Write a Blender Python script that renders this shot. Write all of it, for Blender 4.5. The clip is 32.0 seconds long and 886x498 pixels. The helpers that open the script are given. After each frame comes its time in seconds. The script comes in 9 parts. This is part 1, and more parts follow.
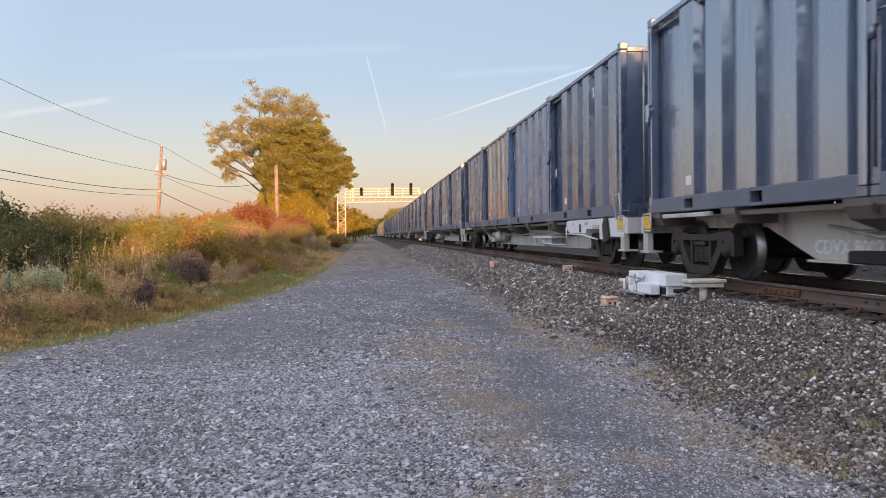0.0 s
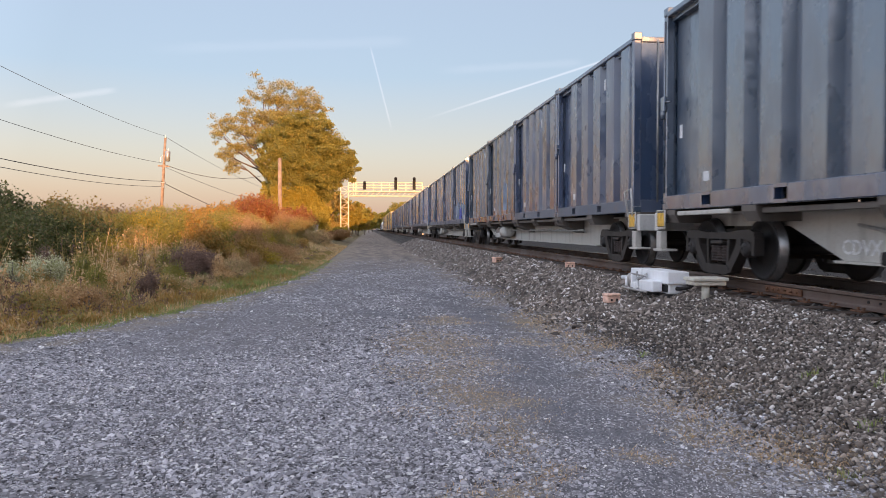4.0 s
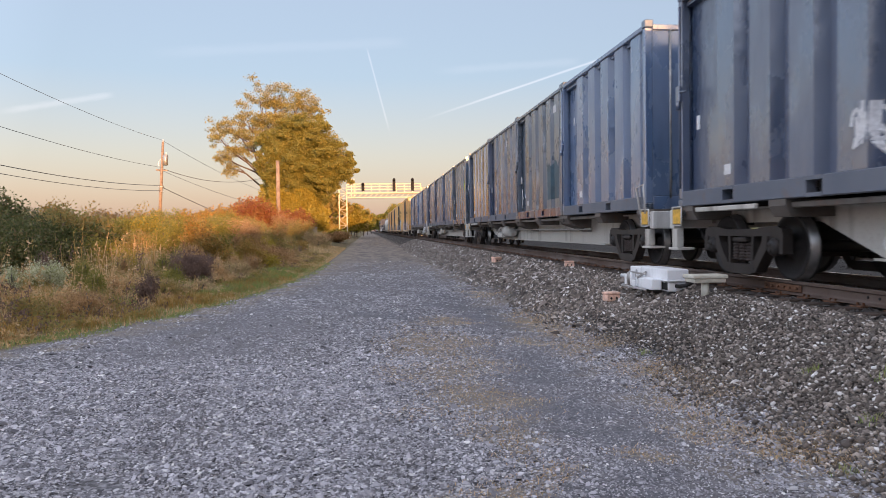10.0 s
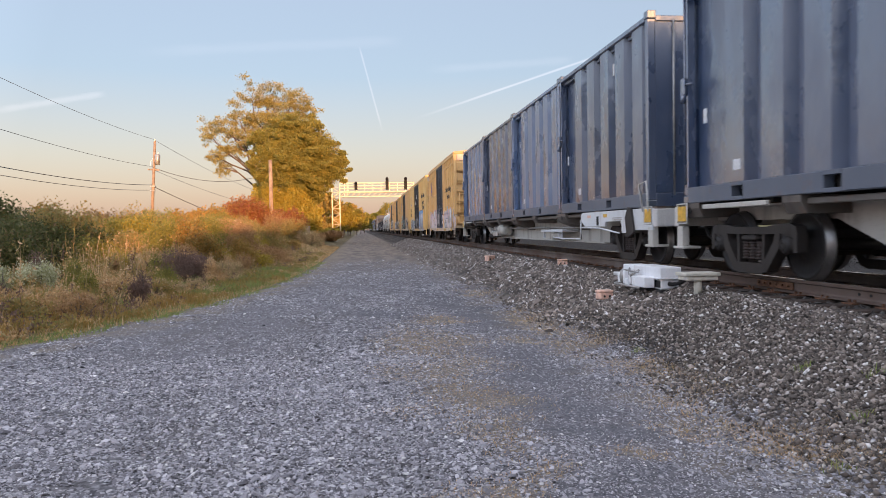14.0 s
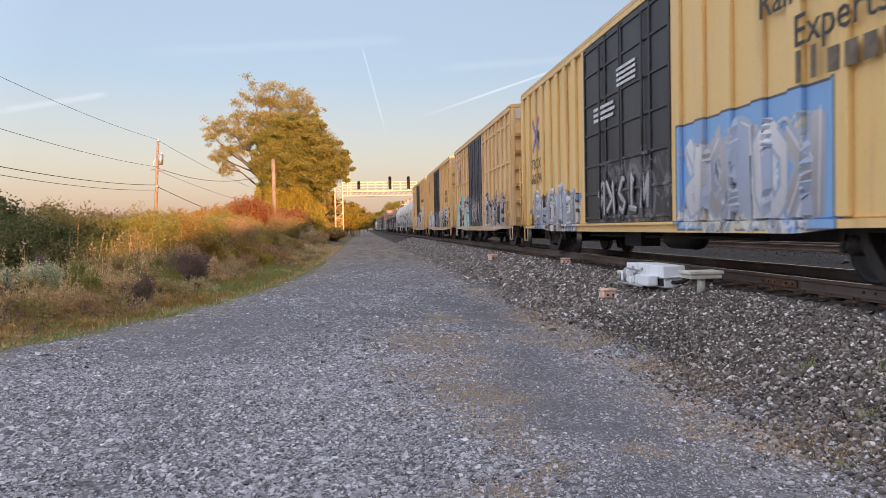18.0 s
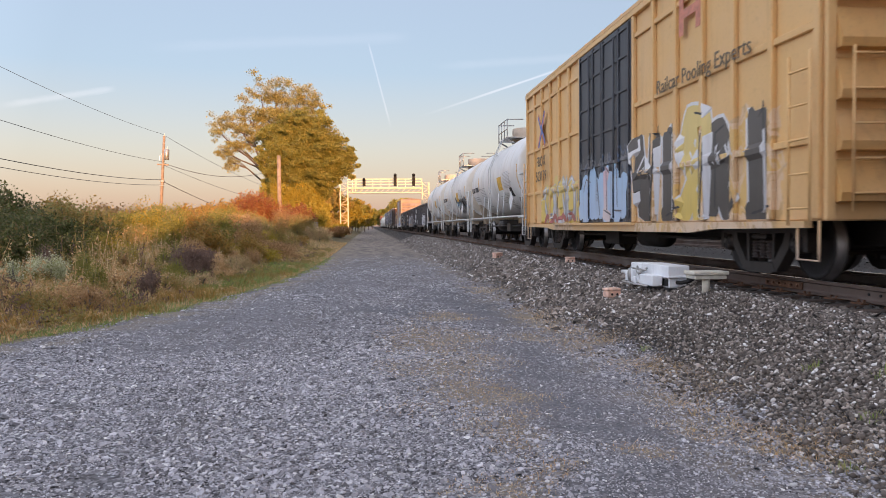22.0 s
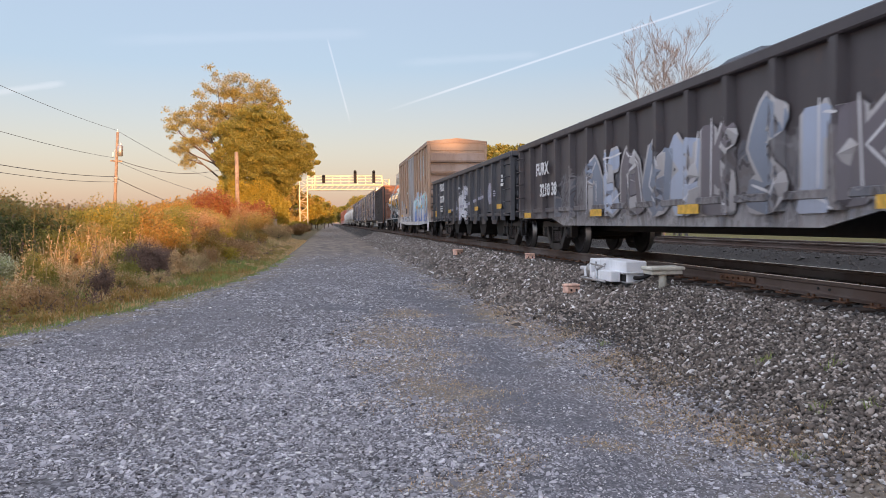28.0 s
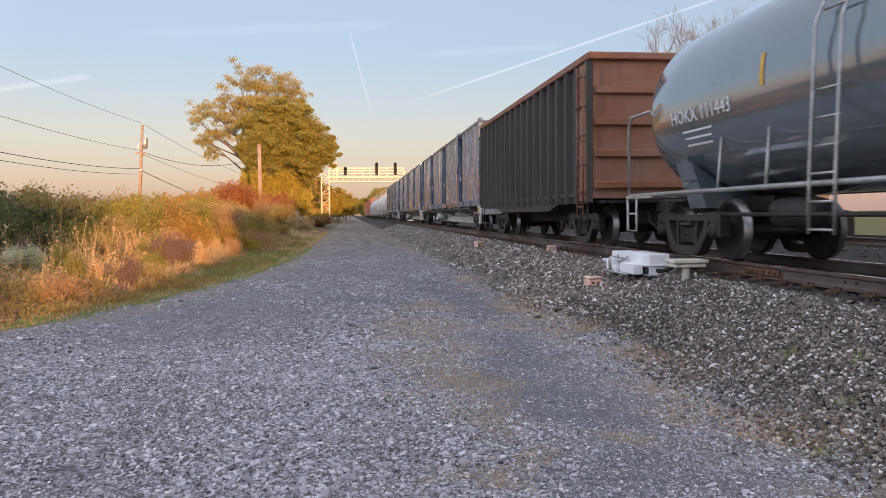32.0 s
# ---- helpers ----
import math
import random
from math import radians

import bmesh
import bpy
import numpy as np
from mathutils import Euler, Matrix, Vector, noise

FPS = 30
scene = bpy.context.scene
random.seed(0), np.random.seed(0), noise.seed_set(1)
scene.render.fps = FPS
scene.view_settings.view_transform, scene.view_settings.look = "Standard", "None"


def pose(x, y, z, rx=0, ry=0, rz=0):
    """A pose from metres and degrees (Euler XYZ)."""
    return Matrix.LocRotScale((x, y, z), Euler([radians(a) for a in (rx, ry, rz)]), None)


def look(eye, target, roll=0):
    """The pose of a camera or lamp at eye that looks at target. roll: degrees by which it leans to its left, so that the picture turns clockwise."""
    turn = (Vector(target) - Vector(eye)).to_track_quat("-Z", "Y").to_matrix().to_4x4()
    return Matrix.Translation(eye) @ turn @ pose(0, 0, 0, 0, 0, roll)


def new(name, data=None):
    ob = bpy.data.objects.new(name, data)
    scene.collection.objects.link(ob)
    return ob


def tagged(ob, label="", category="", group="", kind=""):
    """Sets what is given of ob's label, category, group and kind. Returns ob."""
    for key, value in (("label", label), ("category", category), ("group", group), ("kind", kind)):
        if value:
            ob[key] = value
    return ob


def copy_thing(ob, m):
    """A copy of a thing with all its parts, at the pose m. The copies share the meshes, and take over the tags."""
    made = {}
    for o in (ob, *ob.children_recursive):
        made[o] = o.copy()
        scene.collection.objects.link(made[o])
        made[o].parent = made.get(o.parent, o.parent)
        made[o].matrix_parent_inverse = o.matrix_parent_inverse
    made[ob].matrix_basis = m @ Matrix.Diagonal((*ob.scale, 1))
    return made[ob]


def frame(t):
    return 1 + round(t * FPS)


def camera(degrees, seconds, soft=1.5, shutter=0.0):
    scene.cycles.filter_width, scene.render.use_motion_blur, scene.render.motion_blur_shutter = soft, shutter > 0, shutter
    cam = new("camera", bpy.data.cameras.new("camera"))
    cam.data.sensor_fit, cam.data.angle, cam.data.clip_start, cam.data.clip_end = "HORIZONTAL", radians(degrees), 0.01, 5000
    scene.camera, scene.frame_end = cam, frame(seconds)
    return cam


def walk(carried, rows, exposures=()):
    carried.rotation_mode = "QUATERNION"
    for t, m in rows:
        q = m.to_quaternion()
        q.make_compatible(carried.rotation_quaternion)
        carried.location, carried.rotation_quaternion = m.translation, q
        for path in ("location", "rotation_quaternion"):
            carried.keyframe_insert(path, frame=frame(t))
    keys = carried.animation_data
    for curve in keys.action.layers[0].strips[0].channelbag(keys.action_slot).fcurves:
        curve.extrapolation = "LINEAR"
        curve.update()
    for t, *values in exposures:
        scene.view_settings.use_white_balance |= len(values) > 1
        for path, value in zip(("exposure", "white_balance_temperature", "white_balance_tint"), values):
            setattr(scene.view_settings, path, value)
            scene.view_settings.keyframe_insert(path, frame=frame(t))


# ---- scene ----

# ---- camera: a hand-held phone that stands in one spot and only turns ----
EYE = (0.0, 0.0, 1.6)
FOV = 61.73
SPEED = 12.95                      # metres a second, towards the camera
cam = camera(FOV, 32.0, soft=0.7, shutter=0.14)
walk(cam, [
    (0, pose(*EYE, 88.885, 0.715, -5.918)), (0.5, pose(*EYE, 88.733, 0.710, -5.876)), (1, pose(*EYE, 88.762, 0.770, -5.858)),
    (1.5, pose(*EYE, 88.869, 0.704, -5.724)), (2, pose(*EYE, 88.934, 0.598, -5.481)), (2.5, pose(*EYE, 88.907, 0.366, -5.265)),
    (3, pose(*EYE, 88.758, 0.211, -5.221)), (3.5, pose(*EYE, 88.560, 0.100, -5.442)), (5.5, pose(*EYE, 88.436, -0.147, -6.160)),
    (6, pose(*EYE, 88.448, -0.163, -5.984)), (6.5, pose(*EYE, 88.477, -0.059, -5.766)), (7, pose(*EYE, 88.552, 0.098, -5.622)),
    (7.5, pose(*EYE, 88.587, 0.368, -5.574)), (8, pose(*EYE, 88.646, 0.512, -5.593)), (8.5, pose(*EYE, 88.740, 0.564, -5.630)),
    (9, pose(*EYE, 88.790, 0.567, -5.652)), (9.5, pose(*EYE, 88.748, 0.604, -5.720)), (10, pose(*EYE, 88.528, 0.735, -5.797)),
    (10.5, pose(*EYE, 88.243, 0.968, -5.897)), (11, pose(*EYE, 87.948, 1.113, -5.998)), (11.5, pose(*EYE, 87.778, 1.157, -6.073)),
    (12, pose(*EYE, 87.756, 1.094, -6.119)), (12.5, pose(*EYE, 87.854, 1.011, -6.189)), (13, pose(*EYE, 88.028, 0.969, -6.250)),
    (13.5, pose(*EYE, 88.216, 0.908, -6.308)), (14, pose(*EYE, 88.425, 0.928, -6.318)), (14.5, pose(*EYE, 88.606, 0.893, -6.308)),
    (16.5, pose(*EYE, 88.712, 0.990, -6.326)), (17, pose(*EYE, 88.576, 1.030, -6.354)), (17.5, pose(*EYE, 88.431, 1.077, -6.280)),
    (18, pose(*EYE, 88.355, 1.101, -6.086)), (18.5, pose(*EYE, 88.272, 1.087, -5.719)), (19, pose(*EYE, 88.207, 1.039, -5.265)),
    (19.5, pose(*EYE, 88.110, 0.858, -4.860)), (20, pose(*EYE, 87.971, 0.688, -4.582)), (20.5, pose(*EYE, 87.860, 0.537, -4.452)),
    (21, pose(*EYE, 87.823, 0.476, -4.574)), (21.5, pose(*EYE, 87.929, 0.502, -5.005)), (22, pose(*EYE, 88.179, 0.522, -5.720)),
    (22.5, pose(*EYE, 88.456, 0.560, -6.567)), (23, pose(*EYE, 88.599, 0.557, -7.335)), (23.5, pose(*EYE, 88.571, 0.604, -7.884)),
    (24, pose(*EYE, 88.369, 0.622, -8.221)), (24.5, pose(*EYE, 88.212, 0.580, -8.303)), (25, pose(*EYE, 88.153, 0.468, -8.288)),
    (25.5, pose(*EYE, 88.203, 0.408, -8.229)), (27.5, pose(*EYE, 88.044, 0.623, -8.636)), (28, pose(*EYE, 87.910, 0.688, -8.768)),
    (28.5, pose(*EYE, 87.767, 0.708, -8.745)), (29, pose(*EYE, 87.622, 0.819, -8.565)), (29.5, pose(*EYE, 87.507, 0.832, -8.265)),
    (30, pose(*EYE, 87.414, 0.849, -8.003)), (30.5, pose(*EYE, 87.382, 0.775, -7.781)), (31, pose(*EYE, 87.331, 0.654, -7.605)),
    (31.5, pose(*EYE, 87.302, 0.631, -7.363)), (32, pose(*EYE, 87.319, 0.606, -7.123)),
])

# ---- world, sun ----
SUN_ELEV, SUN_AZ = 4.2, -12.0       # degrees; azimuth of the light's way, from the track's direction towards the track
world = bpy.data.worlds.new("evening_sky")
scene.world = world
world.use_nodes = True
_nt = world.node_tree
_sky = _nt.nodes.new("ShaderNodeTexSky")
_sky.sky_type = "NISHITA"
_sky.sun_disc = False
_sky.sun_elevation = radians(SUN_ELEV)
_sky.sun_rotation = radians(180.0 + SUN_AZ)
_sky.air_density, _sky.dust_density, _sky.ozone_density = 1.0, 1.6, 1.5
_bg = _nt.nodes["Background"]
_bg.inputs["Strength"].default_value = 0.15
_haze = _nt.nodes.new("ShaderNodeMix")          # thin even cirrus haze before the clear sky
_haze.data_type = "RGBA"
_haze.inputs[0].default_value = 0.7
_dir = _nt.nodes.new("ShaderNodeSeparateXYZ")
_nt.links.new(_nt.nodes.new("ShaderNodeTexCoord").outputs["Generated"], _dir.inputs[0])
_tone = _nt.nodes.new("ShaderNodeValToRGB")     # rosy dust low down, pale blue above
for _stop, _p, _c in zip([_tone.color_ramp.elements[0], _tone.color_ramp.elements[1], _tone.color_ramp.elements.new(0.1), _tone.color_ramp.elements.new(0.2)], (0.0, 0.4, 0.1, 0.2),
                         ((0.97, 0.675, 0.575), (0.35, 0.66, 1.0), (0.85, 0.785, 0.73), (0.58, 0.755, 0.92))):
    _stop.position, _stop.color = _p, (*_c, 1)
_nt.links.new(_dir.outputs[2], _tone.inputs[0])
_lift = _nt.nodes.new("ShaderNodeVectorMath")
_lift.operation = "SCALE"
_side = _nt.nodes.new("ShaderNodeVectorMath")   # sky brightened at the left rear, added to light the train's near side
_side.operation = "DOT_PRODUCT"
_side.inputs[1].default_value = (-0.72, -0.66, 0.2)
_nt.links.new(_dir.inputs[0].links[0].from_socket, _side.inputs[0])
_glow = _nt.nodes.new("ShaderNodeMapRange")
_glow.inputs[1].default_value, _glow.inputs[2].default_value, _glow.inputs[3].default_value, _glow.inputs[4].default_value = -0.3, 1.0, 1.52, 5.2
_nt.links.new(_side.outputs[1], _glow.inputs[0])
_nt.links.new(_glow.outputs[0], _lift.inputs[3])
_nt.links.new(_tone.outputs[0], _lift.inputs[0])
_nt.links.new(_lift.outputs[0], _haze.inputs[7])
_nt.links.new(_sky.outputs["Color"], _haze.inputs[6])
_nt.links.new(_haze.outputs[2], _bg.inputs["Color"])

_lamp = bpy.data.lights.new("sun", "SUN")
_lamp.energy = 2.45
_lamp.angle = radians(0.6)
_lamp.color = (1.0, 0.52, 0.20)
sun = new("sun", _lamp)
_e, _a = radians(SUN_ELEV), radians(SUN_AZ)
SUN_WAY = Vector((math.sin(_a) * math.cos(_e), math.cos(_a) * math.cos(_e), -math.sin(_e)))
sun.matrix_world = look((0, -50, 40), Vector((0, -50, 40)) + SUN_WAY)
scene.view_settings.exposure = 1.58
scene.view_settings.use_white_balance = True
scene.view_settings.white_balance_temperature, scene.view_settings.white_balance_tint = 6470, 22

# ---- mesh and material helpers ----
class Shape:
    """Collects vertices and faces of one mesh."""

    def __init__(self):
        self.v, self.f, self.s = [], [], []

    def add(self, verts, faces, smooth=False, m=None):
        n = len(self.v)
        if m is not None:
            verts = [tuple(m @ Vector(p)) for p in verts]
        self.v.extend(verts)
        self.f.extend([tuple(i + n for i in q) for q in faces])
        self.s.extend([smooth] * len(faces))
        return self

    def box(self, x0, x1, y0, y1, z0, z1, b=0.0, m=None):
        if b <= 0:
            v = [(x, y, z) for x in (x0, x1) for y in (y0, y1) for z in (z0, z1)]
            f = [(0, 1, 3, 2), (4, 6, 7, 5), (0, 4, 5, 1), (2, 3, 7, 6), (0, 2, 6, 4), (1, 5, 7, 3)]
            return self.add(v, f, False, m)
        v, f = [], []
        ids = {}
        for i, x in enumerate((x0, x1)):
            for j, y in enumerate((y0, y1)):
                for k, z in enumerate((z0, z1)):
                    dx, dy, dz = b * (1 - 2 * i), b * (1 - 2 * j), b * (1 - 2 * k)
                    for a, p in enumerate(((x, y + dy, z + dz), (x + dx, y, z + dz), (x + dx, y + dy, z))):
                        ids[i, j, k, a] = len(v)
                        v.append(p)
        q = lambda *t: f.append(tuple(ids[c] for c in t))
        for i in (0, 1):
            q((i, 0, 0, 0), (i, 0, 1, 0), (i, 1, 1, 0), (i, 1, 0, 0)) if i == 0 else q((i, 0, 0, 0), (i, 1, 0, 0), (i, 1, 1, 0), (i, 0, 1, 0))
            q((0, i, 0, 1), (1, i, 0, 1), (1, i, 1, 1), (0, i, 1, 1)) if i == 0 else q((0, i, 0, 1), (0, i, 1, 1), (1, i, 1, 1), (1, i, 0, 1))
            q((0, 0, i, 2), (0, 1, i, 2), (1, 1, i, 2), (1, 0, i, 2)) if i == 0 else q((0, 0, i, 2), (1, 0, i, 2), (1, 1, i, 2), (0, 1, i, 2))
        for i in (0, 1):
            for j in (0, 1):
                q((i, j, 0, 0), (i, j, 1, 0), (i, j, 1, 1), (i, j, 0, 1))
                q((i, 0, j, 0), (i, 1, j, 0), (i, 1, j, 2), (i, 0, j, 2))
                q((0, i, j, 1), (1, i, j, 1), (1, i, j, 2), (0, i, j, 2))
                for k in (0, 1):
                    q((i, j, k, 0), (i, j, k, 1), (i, j, k, 2))
        return self.add(v, f, False, m)

    def prism(self, pts, axis, a, b, m=None, smooth=False):
        """Extrudes a polygon along an axis; pts are the two other coordinates in x, y, z order."""
        n = len(pts)
        put = {"x": lambda p, c: (c, p[0], p[1]), "y": lambda p, c: (p[0], c, p[1]), "z": lambda p, c: (p[0], p[1], c)}[axis]
        v = [put(p, a) for p in pts] + [put(p, b) for p in pts]
        f = [tuple(range(n - 1, -1, -1)), tuple(range(n, 2 * n))]
        self.add(v, f, False, m)
        k = len(self.v) - 2 * n
        for i in range(n):
            j = (i + 1) % n
            self.f.append((k + i, k + j, k + n + j, k + n + i))
            self.s.append(smooth)
        return self

    def cyl(self, p0, p1, r, n=12, r1=None, caps=True, m=None, smooth=True):
        p0, p1 = Vector(p0), Vector(p1)
        d = (p1 - p0).normalized()
        u = d.orthogonal().normalized()
        w = d.cross(u)
        r1 = r if r1 is None else r1
        v = []
        for p, q in ((p0, r), (p1, r1)):
            for i in range(n):
                a = 2 * math.pi * i / n
                v.append(tuple(p + q * (math.cos(a) * u + math.sin(a) * w)))
        f = [(i, (i + 1) % n, n + (i + 1) % n, n + i) for i in range(n)]
        self.add(v, f, smooth, m)
        if caps:
            k = len(self.v) - 2 * n
            self.f.append(tuple(k + i for i in range(n - 1, -1, -1)))
            self.f.append(tuple(k + n + i for i in range(n)))
            self.s.extend([False, False])
        return self

    def tube(self, pts, r, n=6, m=None):
        """A bent round bar through the points, in one piece."""
        P = [Vector(p) for p in pts]
        D = [(P[min(i + 1, len(P) - 1)] - P[max(i - 1, 0)]).normalized() for i in range(len(P))]
        u = D[0].orthogonal().normalized()
        v = []
        for p, d in zip(P, D):
            u = (u - d * u.dot(d)).normalized()
            w = d.cross(u)
            v += [tuple(p + r * (math.cos(2 * math.pi * i / n) * u + math.sin(2 * math.pi * i / n) * w)) for i in range(n)]
        f = [(j * n + i, j * n + (i + 1) % n, (j + 1) * n + (i + 1) % n, (j + 1) * n + i) for j in range(len(P) - 1) for i in range(n)]
        f += [tuple(range(n - 1, -1, -1)), tuple((len(P) - 1) * n + i for i in range(n))]
        return self.add(v, f, True, m)

    def lathe(self, prof, axis="y", n=24, centre=(0, 0, 0), m=None, smooth=True):
        """Turns a profile of (radius, place along the axis)."""
        v, f = [], []
        for r, c in prof:
            for i in range(n):
                a = 2 * math.pi * i / n
                p, q = r * math.cos(a), r * math.sin(a)
                t = {"x": (c, p, q), "y": (p, c, q), "z": (p, q, c)}[axis]
                v.append((t[0] + centre[0], t[1] + centre[1], t[2] + centre[2]))
        k = len(prof)
        for j in range(k - 1):
            for i in range(n):
                h = (i + 1) % n
                f.append((j * n + i, j * n + h, (j + 1) * n + h, (j + 1) * n + i))
        f.append(tuple(range(n - 1, -1, -1)))
        f.append(tuple((k - 1) * n + i for i in range(n)))
        return self.add(v, f, smooth, m)

    def mesh(self, name, material=None):
        me = bpy.data.meshes.new(name)
        me.from_pydata(self.v, [], self.f)
        me.polygons.foreach_set("use_smooth", self.s)
        bm = bmesh.new()
        bm.from_mesh(me)
        bmesh.ops.recalc_face_normals(bm, faces=bm.faces)
        bm.to_mesh(me)
        bm.free()
        if material:
            me.materials.append(material)
        return me


def part(name, shape, material, parent, label=""):
    """Links a shape as one mesh object under a thing or a part."""
    me = shape if isinstance(shape, bpy.types.Mesh) else shape.mesh(name, material)
    ob = new(name, me)
    ob.parent = parent
    return tagged(ob, label)


def thing(name, label, category, group="", kind="", at=None):
    """An empty at the base of a thing, for its parts."""
    ob = new(name)
    ob.empty_display_size = 0.3
    if at is not None:
        ob.matrix_basis = at
    return tagged(ob, label, category, group, kind)


def solo(name, shape, material, label, category, group="", kind="", at=None):
    """A thing that is one mesh."""
    me = shape if isinstance(shape, bpy.types.Mesh) else shape.mesh(name, material)
    ob = new(name, me)
    if at is not None:
        ob.matrix_basis = at
    return tagged(ob, label, category, group, kind)


def fast_mesh(name, verts, faces, material, smooth=False):
    """A mesh from arrays: verts (n, 3), faces (m, 3 or 4)."""
    verts, faces = np.asarray(verts, np.float32), np.asarray(faces, np.int32)
    me = bpy.data.meshes.new(name)
    k = faces.shape[1]
    me.vertices.add(len(verts))
    me.vertices.foreach_set("co", verts.ravel())
    me.loops.add(faces.size)
    me.loops.foreach_set("vertex_index", faces.ravel())
    me.polygons.add(len(faces))
    me.polygons.foreach_set("loop_start", np.arange(len(faces), dtype=np.int32) * k)
    me.polygons.foreach_set("loop_total", np.full(len(faces), k, np.int32))
    me.polygons.foreach_set("use_smooth", np.full(len(faces), smooth))
    me.update(calc_edges=True)
    me.materials.append(material)
    return me


def lettering(name, words, size, material, parent, m, label="", bold=0.0):
    """Flat raised letters on a part, in Blender's own font."""
    cu = bpy.data.curves.new(name, "FONT")
    cu.body, cu.size, cu.extrude, cu.offset = words, size, 0.004, bold
    cu.align_x, cu.resolution_u = "CENTER", 2
    tmp = bpy.data.objects.new(name, cu)
    scene.collection.objects.link(tmp)
    bpy.context.view_layer.update()
    me = bpy.data.meshes.new_from_object(tmp.evaluated_get(bpy.context.evaluated_depsgraph_get()))
    bpy.data.objects.remove(tmp)
    me.transform(m)
    me.materials.clear()
    me.materials.append(material)
    return part(name, me, material, parent, label)


def on_side(x, y, z):
    """The frame of letters on a side that faces -x: they read towards -y."""
    return Matrix(((0, 0, -1, x), (-1, 0, 0, y), (0, 1, 0, z), (0, 0, 0, 1)))


class Nodes:
    """Short notation for shader nodes."""

    def __init__(self, name):
        self.mat = bpy.data.materials.new(name)
        self.mat.use_nodes = True
        self.t = self.mat.node_tree
        self.b = self.t.nodes["Principled BSDF"]
        self.out = self.t.nodes["Material Output"]

    def n(self, kind, **kw):
        node = self.t.nodes.new(kind)
        for key, value in kw.items():
            if key == "op":
                node.operation = value
            elif key == "blend":
                node.data_type, node.blend_type = "RGBA", value
            elif key == "feature":
                node.feature = value
            elif key == "dims":
                node.noise_dimensions = value
        return node

    def link(self, a, b):
        self.t.links.new(a, b)

    def put(self, sock, val):
        if isinstance(val, bpy.types.NodeSocket):
            self.link(val, sock)
        else:
            sock.default_value = val

    def coords(self, scatter=0.0):
        """Object coordinates, shifted by the object's own random number."""
        tc = self.n("ShaderNodeTexCoord").outputs["Object"]
        if not scatter:
            return tc
        rnd = self.n("ShaderNodeObjectInfo").outputs["Random"]
        return self.vec("ADD", tc, self.xyz(self.math("MULTIPLY", rnd, scatter), self.math("MULTIPLY", rnd, scatter * 1.7), self.math("MULTIPLY", rnd, scatter * 0.6)))

    def attr(self, name):
        node = self.n("ShaderNodeAttribute")
        node.attribute_name = name
        return node.outputs["Fac"]

    def vec(self, op, a, b):
        k = self.n("ShaderNodeVectorMath", op=op)
        self.put(k.inputs[0], a)
        self.put(k.inputs[1], b)
        return k.outputs[0]

    def xyz(self, x, y, z):
        k = self.n("ShaderNodeCombineXYZ")
        for i, c in enumerate((x, y, z)):
            self.put(k.inputs[i], c)
        return k.outputs[0]

    def split(self, v):
        k = self.n("ShaderNodeSeparateXYZ")
        self.link(v, k.inputs[0])
        return k.outputs

    def math(self, op, a, b=0.0, c=0.0):
        k = self.n("ShaderNodeMath", op=op)
        for i, x in enumerate((a, b, c)):
            self.put(k.inputs[i], x)
        return k.outputs[0]

    def noise(self, v, scale, detail=4.0, rough=0.55, warp=0.0):
        k = self.n("ShaderNodeTexNoise")
        self.link(v, k.inputs["Vector"])
        k.inputs["Scale"].default_value, k.inputs["Detail"].default_value = scale, detail
        k.inputs["Roughness"].default_value, k.inputs["Distortion"].default_value = rough, warp
        return k.outputs["Fac"]

    def voronoi(self, v, scale, feature="F1", out="Color"):
        k = self.n("ShaderNodeTexVoronoi", feature=feature)
        self.link(v, k.inputs["Vector"])
        k.inputs["Scale"].default_value = scale
        return k.outputs[out]

    def step(self, x, lo, hi):
        """Smooth step of x from lo to hi, held between 0 and 1."""
        k = self.n("ShaderNodeMapRange")
        k.interpolation_type = "SMOOTHSTEP"
        self.put(k.inputs[0], x)
        self.put(k.inputs[1], lo)
        self.put(k.inputs[2], hi)
        return k.outputs[0]

    def mix(self, f, a, b, blend="MIX"):
        k = self.n("ShaderNodeMix", blend=blend)
        self.put(k.inputs[0], f)
        for i, c in ((6, a), (7, b)):
            self.put(k.inputs[i], (*c, 1) if isinstance(c, tuple) and len(c) == 3 else c)
        return k.outputs[2]

    def ramp(self, f, stops):
        k = self.n("ShaderNodeValToRGB")
        e = k.color_ramp.elements
        while len(e) < len(stops):
            e.new(0.5)
        for s, (p, c) in zip(e, stops):
            s.position, s.color = p, (*c, 1)
        self.link(f, k.inputs[0])
        return k.outputs[0]

    def bump(self, h, strength=0.3, dist=0.02):
        k = self.n("ShaderNodeBump")
        k.inputs["Strength"].default_value, k.inputs["Distance"].default_value = strength, dist
        self.link(h, k.inputs["Height"])
        self.link(k.outputs[0], self.b.inputs["Normal"])

    def done(self, colour, rough=0.6, metal=0.0, spec=0.5):
        self.put(self.b.inputs["Base Color"], (*colour, 1) if isinstance(colour, tuple) else colour)
        self.put(self.b.inputs["Roughness"], rough)
        self.put(self.b.inputs["Metallic"], metal)
        self.b.inputs["Specular IOR Level"].default_value = spec
        return self.mat


